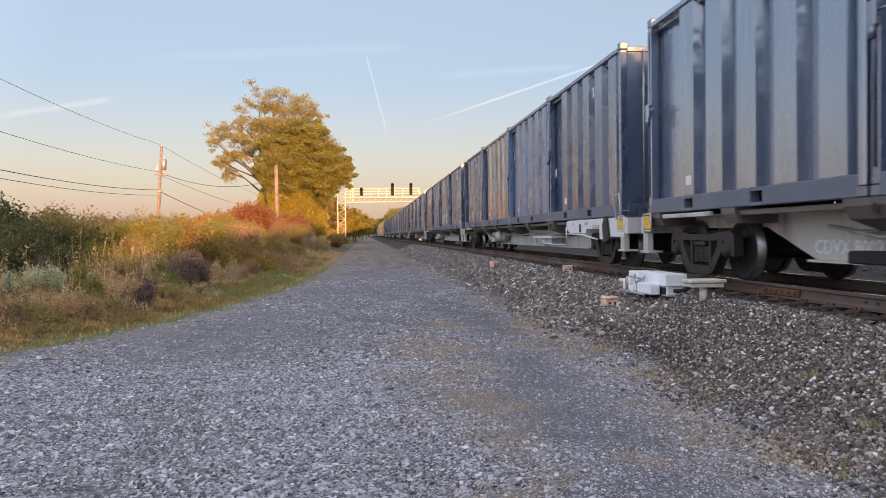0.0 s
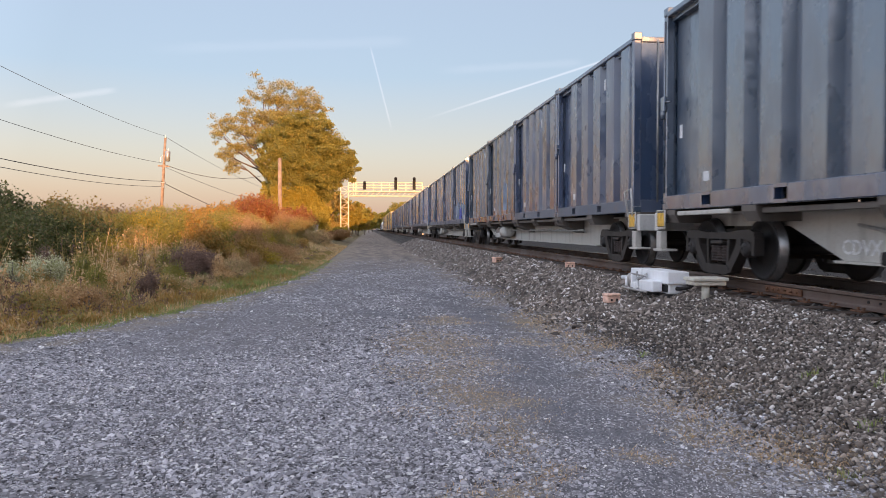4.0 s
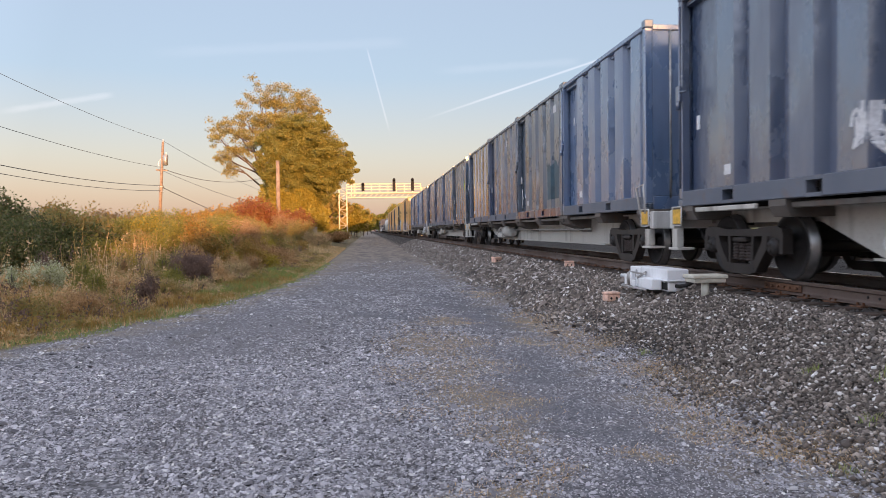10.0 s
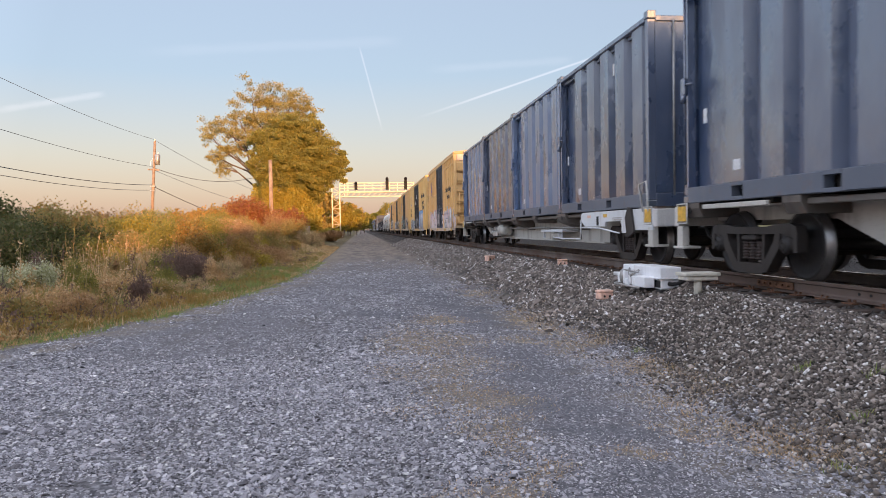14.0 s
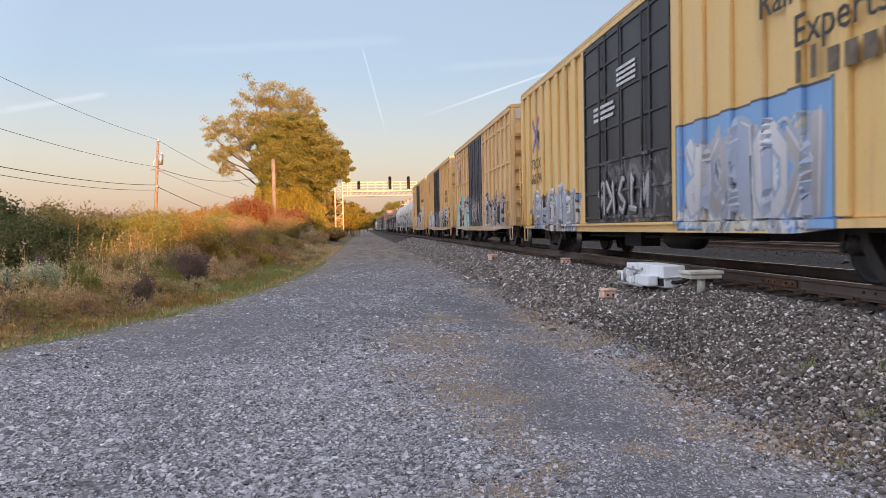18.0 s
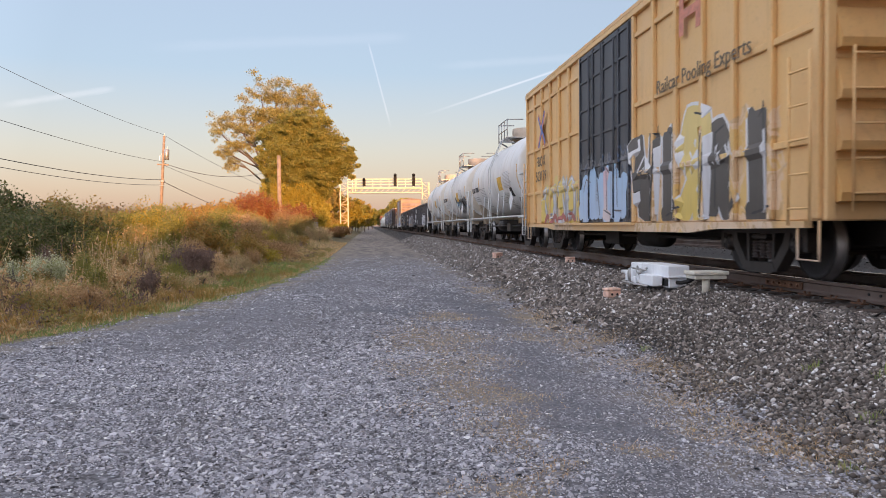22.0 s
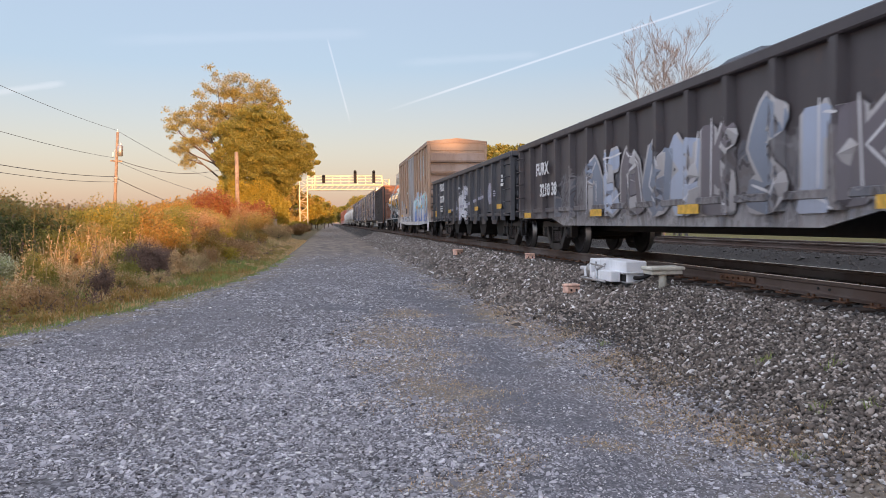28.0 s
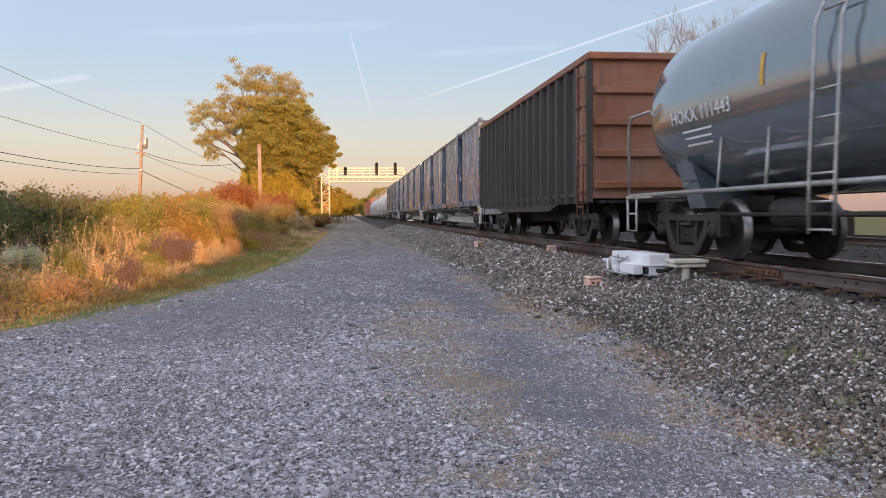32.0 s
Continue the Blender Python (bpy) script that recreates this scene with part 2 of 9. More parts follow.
def paint(name, colour, rough=0.5, metal=0.0, grime=(0.06, 0.05, 0.045), dirt=0.5, fade=0.25, streaks=1.0, spec=0.5, rust=0.0, coat=0.0, dent=0.0, sheen=0.24):
    """Weathered paint: broad fading, grime that runs down in streaks, fine grain."""
    k = Nodes(name)
    v = k.coords(37.0)
    sx, sy, sz = k.split(v)
    broad = k.noise(v, 0.55, 3)
    run = k.noise(k.xyz(k.math("MULTIPLY", sx, 2.2), k.math("MULTIPLY", sy, 2.2), k.math("MULTIPLY", sz, 0.22)), 1.0, 6, 0.65)
    grain = k.noise(v, 28.0, 3)
    pale = tuple(min(1.0, c + (0.75 - c) * fade) for c in colour)
    c = k.mix(k.step(broad, 0.35, 0.75), colour, pale)
    c = k.mix(k.math("MULTIPLY", k.step(run, 0.5, 0.78), dirt * streaks), c, grime)
    c = k.mix(k.math("MULTIPLY", k.step(grain, 0.52, 0.75), 0.25 * dirt), c, grime)
    if rust:
        r = k.noise(v, 3.1, 8, 0.7)
        c = k.mix(k.math("MULTIPLY", k.step(r, 0.56, 0.66), rust), c, k.mix(grain, (0.16, 0.055, 0.02), (0.28, 0.12, 0.05)))
    if dent:
        wave = k.noise(k.xyz(sx, k.math("MULTIPLY", sy, 1.6), k.math("MULTIPLY", sz, 0.75)), 1.5, 3, 0.5)
        k.bump(k.math("ADD", wave, k.math("MULTIPLY", grain, 0.02)), dent, 0.12)
        k.link(k.b.inputs["Normal"].links[0].from_socket, k.b.inputs["Coat Normal"])
    else:
        k.bump(grain, 0.08, 0.004)
    if coat:
        k.b.inputs["Coat Weight"].default_value, k.b.inputs["Coat Roughness"].default_value = coat, sheen
        k.b.inputs["Coat IOR"].default_value = 2.3 if metal else 2.25
        cloud = k.noise(k.xyz(k.math("MULTIPLY", sx, 1.0), k.math("MULTIPLY", sy, 1.0), k.math("MULTIPLY", sz, 0.45)), 1.3, 5, 0.6)
        k.link(k.math("ADD", k.math("MULTIPLY", k.step(cloud, 0.35, 0.7), sheen * 1.3), sheen * 0.6), k.b.inputs["Coat Roughness"])
    return k.done(c, k.math("ADD", k.math("MULTIPLY", run, 0.25), rough - 0.1), metal, spec)


def plain(name, colour, rough=0.6, metal=0.0, vary=0.2, scale=9.0, bump=0.12, dist=0.006):
    """A small thing's material: grain and blotches at two scales."""
    k = Nodes(name)
    v = k.coords(13.0)
    a, b = k.noise(v, scale, 4), k.noise(v, scale * 9, 3)
    dark = tuple(c * (1 - vary) for c in colour)
    lite = tuple(min(1, c * (1 + vary)) for c in colour)
    c = k.mix(k.step(a, 0.3, 0.7), dark, lite)
    c = k.mix(k.math("MULTIPLY", b, vary), c, tuple(x * 0.5 for x in colour))
    k.bump(b, bump, dist)
    return k.done(c, rough, metal)

# ---- materials ----
M_BLUE = paint("blue_container_paint", (0.019, 0.050, 0.122), 0.46, grime=(0.010, 0.020, 0.042), dirt=0.5, fade=0.04, spec=0.5, coat=1.0, dent=0.24, sheen=0.27)
M_BLUE_FADED = paint("faded_container_paint", (0.062, 0.130, 0.262), 0.46, grime=(0.02, 0.038, 0.075), dirt=0.55, fade=0.06, spec=0.5, coat=1.0, dent=0.24, sheen=0.29)
M_BLUE_DARK = paint("dark_container_paint", (0.025, 0.058, 0.106), 0.46, grime=(0.008, 0.015, 0.026), dirt=0.5, fade=0.04, rust=0.05, spec=0.5, coat=1.0, dent=0.26, sheen=0.27)
M_BLUE_GREY = paint("glossy_container_paint", (0.092, 0.138, 0.22), 0.25, 0.2, grime=(0.03, 0.036, 0.05), dirt=0.45, fade=0.05, spec=0.6, coat=1.0, dent=0.16, sheen=0.16)
M_RAILBLUE = paint("worn_rail_paint", (0.105, 0.128, 0.17), 0.5, grime=(0.20, 0.20, 0.21), dirt=0.45, fade=0.06, rust=0.2)
M_SILL = paint("pale_grey_car_paint", (0.50, 0.49, 0.45), 0.55, grime=(0.10, 0.075, 0.055), dirt=0.8, fade=0.12, rust=0.12)
M_WHITEP = paint("white_bracket_paint", (0.60, 0.60, 0.58), 0.5, grime=(0.10, 0.075, 0.055), dirt=0.7, fade=0.2, rust=0.15)
# grime and rust, on a base also darkened for the deck's shadow
M_BOLSTER = paint("grimy_shaded_bolster_paint", (0.11, 0.095, 0.082), 0.6, grime=(0.035, 0.028, 0.022), dirt=0.8, fade=0.08, rust=0.3)
M_TRUCK = paint("grimy_cast_steel", (0.036, 0.031, 0.029), 0.55, 0.0, grime=(0.011, 0.010, 0.009), dirt=0.65, fade=0.02, spec=0.3)
M_WHEEL = paint("dark_wheel_steel", (0.024, 0.022, 0.022), 0.5, 0.1, grime=(0.009, 0.008, 0.008), dirt=0.5, fade=0.015, spec=0.35)
M_SPRING = plain("rusty_spring_steel", (0.040, 0.027, 0.023), 0.6, 0.2, 0.35)
M_BLACK = plain("black_underframe", (0.012, 0.0115, 0.0115), 0.75, 0.0, 0.3)
M_YELLOWP = plain("yellow_plate", (0.72, 0.42, 0.06), 0.5, 0, 0.25, 12)
M_LABEL = plain("white_label", (0.72, 0.74, 0.76), 0.5, 0, 0.12, 20)
M_STEEL = plain("galvanised_steel", (0.42, 0.42, 0.41), 0.4, 0.6, 0.2)
M_PIPE = plain("air_pipe", (0.44, 0.43, 0.41), 0.45, 0.5, 0.25)
M_RAIL = paint("rusty_rail_side", (0.095, 0.058, 0.042), 0.7, 0.2, grime=(0.05, 0.03, 0.022), dirt=0.5, fade=0.12)
M_RAILTOP = plain("polished_rail_head", (0.45, 0.45, 0.46), 0.22, 0.95, 0.15)
M_TREAD = plain("worn_wheel_tread", (0.26, 0.255, 0.25), 0.35, 0.8, 0.2)
M_TIE = plain("creosoted_tie", (0.07, 0.05, 0.04), 0.85, 0, 0.4, 5, 0.4, 0.01)
M_RUST = plain("rusty_plate", (0.17, 0.085, 0.05), 0.8, 0.2, 0.35)
M_POLE = plain("weathered_pole_wood", (0.34, 0.245, 0.175), 0.85, 0, 0.3, 3, 0.35, 0.012)
M_GANTRY = plain("galvanised_gantry", (0.66, 0.58, 0.40), 0.5, 0.0, 0.15, 2)
M_WIRE = plain("black_cable", (0.09, 0.085, 0.085), 0.6, 0, 0.2)
M_MACHINE = paint("grey_machine_enamel", (0.82, 0.85, 0.88), 0.45, grime=(0.2, 0.19, 0.18), dirt=0.35, fade=0.2)
M_CREAM = plain("cream_board", (0.62, 0.60, 0.52), 0.6, 0, 0.12)
M_CABINET = paint("weathered_cabinet_paint", (0.34, 0.27, 0.19), 0.6, grime=(0.10, 0.07, 0.05), dirt=0.6, fade=0.1)
M_ORANGE = plain("faded_orange_plastic", (0.82, 0.54, 0.42), 0.55, 0, 0.2, 14)


def stone_mat(name, cols, rough=0.8):
    """Loose stones, each with its own shade."""
    k = Nodes(name)
    rnd = k.n("ShaderNodeNewGeometry").outputs["Random Per Island"]
    v = k.coords()
    n = len(cols)
    c = k.ramp(rnd, [(i / (n - 1), col) for i, col in enumerate(cols)])
    g = k.noise(v, 90.0, 3)
    c = k.mix(k.math("MULTIPLY", g, 0.34), c, (0.16, 0.152, 0.145))
    k.bump(g, 0.3, 0.004)
    return k.done(c, rough)


M_GRAVEL = stone_mat("road_gravel_stones", [(0.057, 0.056, 0.066), (0.533, 0.531, 0.581), (0.165, 0.165, 0.188), (0.762, 0.756, 0.812), (0.356, 0.354, 0.388), (0.089, 0.088, 0.100), (0.610, 0.606, 0.663), (0.432, 0.431, 0.475), (0.140, 0.140, 0.160), (0.980, 0.980, 0.980)])
M_BALLAST = stone_mat("ballast_stones", [(0.044, 0.036, 0.030), (0.186, 0.154, 0.130), (0.061, 0.049, 0.041), (0.355, 0.302, 0.259), (0.099, 0.078, 0.065), (0.047, 0.038, 0.033), (0.568, 0.496, 0.436), (0.067, 0.055, 0.047), (0.175, 0.139, 0.114), (0.081, 0.067, 0.057), (0.426, 0.367, 0.323), (0.980, 0.980, 0.980)])

# ballast with the train's shade put into its colours
M_SHADED_BALLAST = stone_mat("shade_darkened_stones", [(0.02, 0.019, 0.019), (0.07, 0.066, 0.063), (0.035, 0.033, 0.032), (0.11, 0.105, 0.10)])
M_PALE_STONE = stone_mat("pale_stones", [(0.45, 0.44, 0.42), (0.62, 0.60, 0.58), (0.30, 0.29, 0.28), (0.72, 0.70, 0.67)])


def leaf_mat(name, cols, rough=0.55, glow=0.35):
    """Leaves, each with its own colour, that let some light through."""
    k = Nodes(name)
    rnd = k.n("ShaderNodeNewGeometry").outputs["Random Per Island"]
    n = len(cols)
    c = k.ramp(rnd, [(i / (n - 1), col) for i, col in enumerate(cols)])
    big = k.noise(k.coords(11.0), 0.8, 3)
    c = k.mix(k.math("MULTIPLY", k.step(big, 0.4, 0.7), 0.35), c, cols[0])
    k.done(c, rough)
    tr = k.n("ShaderNodeBsdfTranslucent")
    k.link(c, tr.inputs["Color"])
    mx = k.n("ShaderNodeMixShader")
    mx.inputs[0].default_value = glow
    k.link(k.b.outputs[0], mx.inputs[1])
    k.link(tr.outputs[0], mx.inputs[2])
    k.link(mx.outputs[0], k.out.inputs["Surface"])
    return k.mat


def bark_mat(name, colour):
    k = Nodes(name)
    v = k.coords(5.0)
    x, y, z = k.split(v)
    r = k.noise(k.xyz(k.math("MULTIPLY", x, 6), k.math("MULTIPLY", y, 6), z), 1.5, 6, 0.7)
    k.bump(r, 0.6, 0.03)
    return k.done(k.mix(r, tuple(c * 0.45 for c in colour), tuple(min(1, c * 1.4) for c in colour)), 0.9)


M_BARK = bark_mat("tree_bark", (0.15, 0.11, 0.08))
M_TWIG = bark_mat("twig_bark", (0.15, 0.135, 0.13))


def graffiti_paint(name, base, marks, rough=0.5, grime=(0.34, 0.20, 0.095), dirt=0.5, fade=0.08, rust=0.15, low=None, cover=0.92, framed=None):
    """Weathered car paint that carries sprayed patches. marks: (y0, y1, z0, z1, seed, fill colours, line colour)."""
    k = Nodes(name)
    v = k.coords()
    sx, sy, sz = k.split(v)
    broad = k.noise(v, 0.5, 3)
    run = k.noise(k.xyz(k.math("MULTIPLY", sx, 2.2), k.math("MULTIPLY", sy, 2.4), k.math("MULTIPLY", sz, 0.25)), 1.0, 6, 0.65)
    grain = k.noise(v, 24.0, 3)
    pale = tuple(min(1.0, c + (0.7 - c) * fade) for c in base)
    c = k.mix(k.step(broad, 0.35, 0.72), base, pale)
    if low:
        c = k.mix(k.step(k.math("ADD", sz, k.math("MULTIPLY", run, 0.9)), low[0] + 0.9, low[0]), c, low[1])
    rag = k.noise(v, 1.9, 4, 0.6)
    side = k.step(sx, -1.1, -1.3)
    if framed:
        a0, a1, b0, b1, ground, border = framed
        for d, q in ((0.0, border), (0.035, ground)):
            sy_in = k.math("MULTIPLY", k.step(sy, a0 + d, a0 + d + 0.015), k.step(sy, a1 - d, a1 - d - 0.015))
            sz_in = k.math("MULTIPLY", k.step(sz, b0 + d, b0 + d + 0.015), k.step(sz, b1 - d, b1 - d - 0.015))
            c = k.mix(k.math("MULTIPLY", k.math("MULTIPLY", sy_in, sz_in), side), c, q)
    for y0, y1, z0, z1, seed, fills, line in marks:
        u = k.xyz(seed * 1.7, k.math("MULTIPLY", k.math("ADD", sy, seed * 7.3), 1.0), k.math("MULTIPLY", k.math("ADD", sz, seed * 3.1), 0.55))
        flow = k.noise(u, 1.15, 1.0, 0.4, 1.6)
        fine = k.noise(u, 3.2, 1.0, 0.4, 1.2)
        n = len(fills)
        f = k.ramp(k.step(flow, 0.28, 0.72), [(i / n, q) for i, q in enumerate(fills)])
        f.node.color_ramp.interpolation = "CONSTANT"
        band = k.math("ABSOLUTE", k.math("SUBTRACT", k.math("FRACT", k.math("MULTIPLY", k.step(flow, 0.28, 0.72), float(n))), 0.5))
        f = k.mix(k.step(band, 0.36, 0.42), f, line)
        pen = k.math("ABSOLUTE", k.math("SUBTRACT", fine, 0.5))
        f = k.mix(k.math("MULTIPLY", k.step(pen, 0.03, 0.018), 0.85), f, (0.72, 0.73, 0.75))
        f = k.mix(k.math("MULTIPLY", k.step(k.math("ABSOLUTE", k.math("SUBTRACT", fine, 0.62)), 0.02, 0.01), 0.8), f, (0.04, 0.04, 0.05))
        wob = k.math("MULTIPLY", k.math("SUBTRACT", rag, 0.5), 1.1)
        inside = k.math("MULTIPLY",
                        k.math("MULTIPLY", k.step(k.math("ADD", sy, wob), y0, y0 + 0.06), k.step(k.math("ADD", sy, wob), y1, y1 - 0.06)),
                        k.math("MULTIPLY", k.step(k.math("ADD", sz, wob), z0 - 0.3, z0 - 0.24), k.step(k.math("ADD", sz, wob), z1, z1 - 0.06)))
        c = k.mix(k.math("MULTIPLY", k.math("MULTIPLY", inside, side), cover), c, f)
    c = k.mix(k.math("MULTIPLY", k.step(run, 0.5, 0.8), dirt), c, grime)
    c = k.mix(k.math("MULTIPLY", k.step(grain, 0.52, 0.75), 0.3 * dirt), c, grime)
    if rust:
        r = k.noise(v, 2.7, 8, 0.7)
        c = k.mix(k.math("MULTIPLY", k.step(r, 0.58, 0.68), rust), c, k.mix(grain, (0.14, 0.055, 0.025), (0.26, 0.12, 0.06)))
    k.bump(grain, 0.08, 0.004)
    return k.done(c, k.math("ADD", k.math("MULTIPLY", run, 0.25), rough - 0.1))

# ---- ground, tracks ----
RAIL_Z, TRACK_X, TRACK2_X = 0.853, 6.5, 14.6


def road_edge(y):
    return -1.9 - 3.1 * np.exp(-(np.maximum(y, 2.0) - 11.0) / 7.0)


def ground_z(x, y):
    """Height of the ground sheet."""
    x, y = np.asarray(x, float), np.asarray(y, float)
    z = np.interp(x, [3.0, 3.5, 4.72, 8.4, 9.6, 11.8, 12.6, 16.4, 18.5, 21.0], [0.0, 0.12, 0.62, 0.62, 0.42, 0.42, 0.62, 0.62, 0.15, 0.1])
    left = np.clip((road_edge(y) - x) / 3.0, 0, 1)
    z = z + left * (0.10 + 0.10 * np.sin(x * 0.7 + 1.3) * np.cos(y * 0.37) + 0.45 * np.clip((y - 40) / 30, 0, 1))
    near = np.clip((3.3 - x) / 0.5, 0, 1) * np.clip((x + 9) / 1.0, 0, 1) * np.clip((60 - y) / 20, 0, 1)
    lumps = 0.018 * np.sin(x * 2.1 + 0.4 * y) * np.sin(y * 0.9 + x) + 0.010 * np.sin(4.3 * y + 1.7 * np.sin(1.9 * x)) * np.sin(2.3 * x + 0.8 * y) + 0.007 * np.sin(8.9 * y + 2.0 * np.sin(3.1 * x + y)) * np.cos(3.7 * x)
    return z + near * lumps


def loose(x, y):
    """How loose the yard's stones lie at a place: 0 packed fines, 1 deep stones."""
    f = np.sin(0.9 * x + 1.3 * np.sin(0.55 * y + 0.6)) + np.sin(0.75 * y - 0.5 * x + 0.4) + 0.8 * np.sin(2.1 * y + 1.2 * x + 1.6 * np.sin(1.1 * x)) + 0.5 * np.sin(4.4 * y - 1.9 * x) + 0.5 * np.sin(3.2 * x + 0.8 * y)
    deep = np.exp(-((x + 0.45) / 0.95) ** 2) * np.clip((10.5 - y) / 3.0, 0, 1) + 0.5 * np.exp(-((x + 2.6) / 1.2) ** 2) * np.clip((7.5 - y) / 2.0, 0, 1)
    fine = np.exp(-((x - 1.95) / 0.75) ** 2) * np.clip((16.0 - y) / 5.0, 0, 1) + 0.35 * np.exp(-((x + 2.0) / 1.6) ** 2 - ((y - 11.0) / 3.5) ** 2)
    return np.clip(0.55 + 0.15 * f + 0.55 * deep - 0.6 * fine, 0, 1)


DRY = ((0.9, 10.3, 0.8, 1.5), (0.8, 8.4, 0.68, 1.2), (0.95, 6.9, 0.55, 0.85), (1.1, 5.5, 0.36, 0.5), (0.9, 4.7, 0.28, 0.25), (1.2, 13.0, 0.5, 0.7), (2.45, 10.3, 0.7, 0.5),
       (2.8, 18.0, 0.4, 1.1), (3.05, 7.3, 0.3, 0.8), (2.55, 5.6, 0.28, 0.38), (2.0, 4.75, 0.22, 0.25), (3.0, 5.0, 0.25, 0.45), (2.9, 12.0, 0.3, 1.2))
TRODDEN = ((2.05, 8.4, 0.55, 1.1), (1.62, 6.5, 0.4, 0.9), (1.95, 5.4, 0.35, 0.5), (2.3, 13.8, 0.5, 2.0), (0.3, 14.2, 0.9, 1.0), (1.7, 16.5, 0.6, 3.0), (1.5, 4.2, 0.4, 0.5))


def patches(spots, x, y):
    """How far a place lies inside uneven spots, 0 to 1."""
    x, y = np.asarray(x, float), np.asarray(y, float)
    wx, wy = x + 0.16 * np.sin(3.1 * y + 2.0 * x) + 0.07 * np.sin(9.0 * y), y + 0.3 * np.sin(2.6 * x + 1.3 * y) + 0.1 * np.sin(8.0 * x)
    best = np.zeros(np.broadcast(x, y).shape)
    for cx, cy, rx, ry in spots:
        best = np.maximum(best, 1.45 - np.hypot((wx - cx) / rx, (wy - cy) / ry))
    return np.clip(best, 0, 1)


def ground_material():
    k = Nodes("gravel_yard_and_verge")
    v = k.coords()
    x, y, z = k.split(v)
    big, mid, fine, dust = k.noise(v, 0.35, 4), k.noise(v, 1.6, 5), k.noise(v, 26.0, 4), k.noise(v, 110.0, 2)
    patch = k.noise(k.vec("ADD", v, k.xyz(3.1, 7.7, 0.0)), 1.1, 7, 0.65)
    frizz = k.noise(v, 11.0, 7, 0.75)
    wob = k.math("MULTIPLY", k.math("SUBTRACT", mid, 0.5), 1.3)
    xw = k.math("ADD", x, wob)
    speck = k.voronoi(v, 30.0)
    grey = k.split(speck)[0]
    # sheet colour darker than the loose stones: painted shade for their gaps
    gravel = k.ramp(grey, [(0, (0.045, 0.045, 0.052)), (0.5, (0.15, 0.15, 0.165)), (0.85, (0.30, 0.30, 0.325)), (1, (0.6, 0.6, 0.62))])
    gravel = k.mix(k.math("MULTIPLY", k.step(k.math("ADD", k.attr("loose"), k.math("MULTIPLY", k.math("SUBTRACT", mid, 0.5), 0.8)), 0.55, 0.2), 0.7), gravel, k.mix(k.step(k.noise(v, 48.0, 5, 0.8), 0.36, 0.66), (0.055, 0.055, 0.064), (0.33, 0.325, 0.35)))
    ruts = k.noise(k.xyz(k.math("MULTIPLY", x, 1.6), k.math("MULTIPLY", y, 0.28), 0.0), 1.0, 7, 0.7)
    gravel = k.mix(k.math("MULTIPLY", k.step(ruts, 0.42, 0.68), 0.65), gravel, k.mix(fine, (0.08, 0.078, 0.08), (0.20, 0.19, 0.19)))
    gravel = k.mix(k.math("MULTIPLY", k.step(k.noise(v, 9.0, 6, 0.75), 0.52, 0.7), 0.45), gravel, (0.42, 0.42, 0.45))
    dark = k.mix(k.step(k.noise(v, 60.0, 5, 0.8), 0.38, 0.66), (0.05, 0.055, 0.068), (0.25, 0.262, 0.295))
    tan = k.mix(k.math("ADD", k.math("MULTIPLY", frizz, 0.6), k.math("MULTIPLY", dust, 0.4)), (0.07, 0.060, 0.047), (0.44, 0.375, 0.285))
    c = gravel
    # worn middle: dry strip, dark wheel track, dry strip along the ballast
    c = k.mix(k.math("MULTIPLY", k.step(k.math("ADD", k.attr("dry"), k.math("ADD", k.math("MULTIPLY", k.math("SUBTRACT", patch, 0.5), 2.2), k.math("MULTIPLY", k.math("SUBTRACT", frizz, 0.5), 2.6))), 0.3, 1.1), 0.72), c, tan)
    c = k.mix(k.math("MULTIPLY", k.step(k.math("ADD", k.attr("trodden"), k.math("MULTIPLY", k.math("SUBTRACT", patch, 0.5), 1.2)), 0.25, 1.0), 0.5), c, dark)
    c = k.mix(k.math("MULTIPLY", k.math("MULTIPLY", k.math("MULTIPLY", k.step(xw, 2.1, 2.7), k.step(xw, 3.8, 3.3)), k.step(patch, 0.40, 0.58)), 0.75), c, tan)
    c = k.mix(k.math("MULTIPLY", k.step(y, 18.0, 50.0), 0.9), c, k.mix(k.step(k.noise(k.xyz(k.math("MULTIPLY", x, 1.0), k.math("MULTIPLY", y, 0.22), 0.0), 1.6, 7, 0.7), 0.36, 0.64), k.mix(fine, (0.09, 0.078, 0.07), (0.20, 0.175, 0.155)), k.mix(fine, (0.20, 0.165, 0.13), (0.40, 0.34, 0.28))))
    stone = k.split(k.voronoi(v, 24.0))[0]
    # same under the ballast: near-black base paints the shaded gaps
    ball = k.ramp(stone, [(0, (0.018, 0.016, 0.015)), (0.6, (0.05, 0.044, 0.04)), (0.9, (0.10, 0.09, 0.08)), (1, (0.3, 0.28, 0.26))])
    c = k.mix(k.step(k.math("ADD", x, k.math("MULTIPLY", wob, 0.35)), 2.9, 3.6), c, ball)
    # strip beyond the train painted near black, for the shade behind the wheels
    c = k.mix(k.math("MULTIPLY", k.step(x, 8.3, 8.7), k.step(x, 17.4, 17.0)), c, k.mix(fine, (0.02, 0.019, 0.018), (0.075, 0.07, 0.066)))
    # track bed darkened to paint in the shade beneath the cars
    under_train = k.math("MULTIPLY", k.step(x, 4.9, 5.4), k.step(x, 8.1, 7.6))
    c = k.mix(k.math("MULTIPLY", under_train, 0.7), c, (0.03, 0.025, 0.022))
    # verge on the left, grass on the far right
    e = k.math("POWER", 2.71828, k.math("DIVIDE", k.math("SUBTRACT", 11.0, k.math("MAXIMUM", y, 2.0)), 7.0))
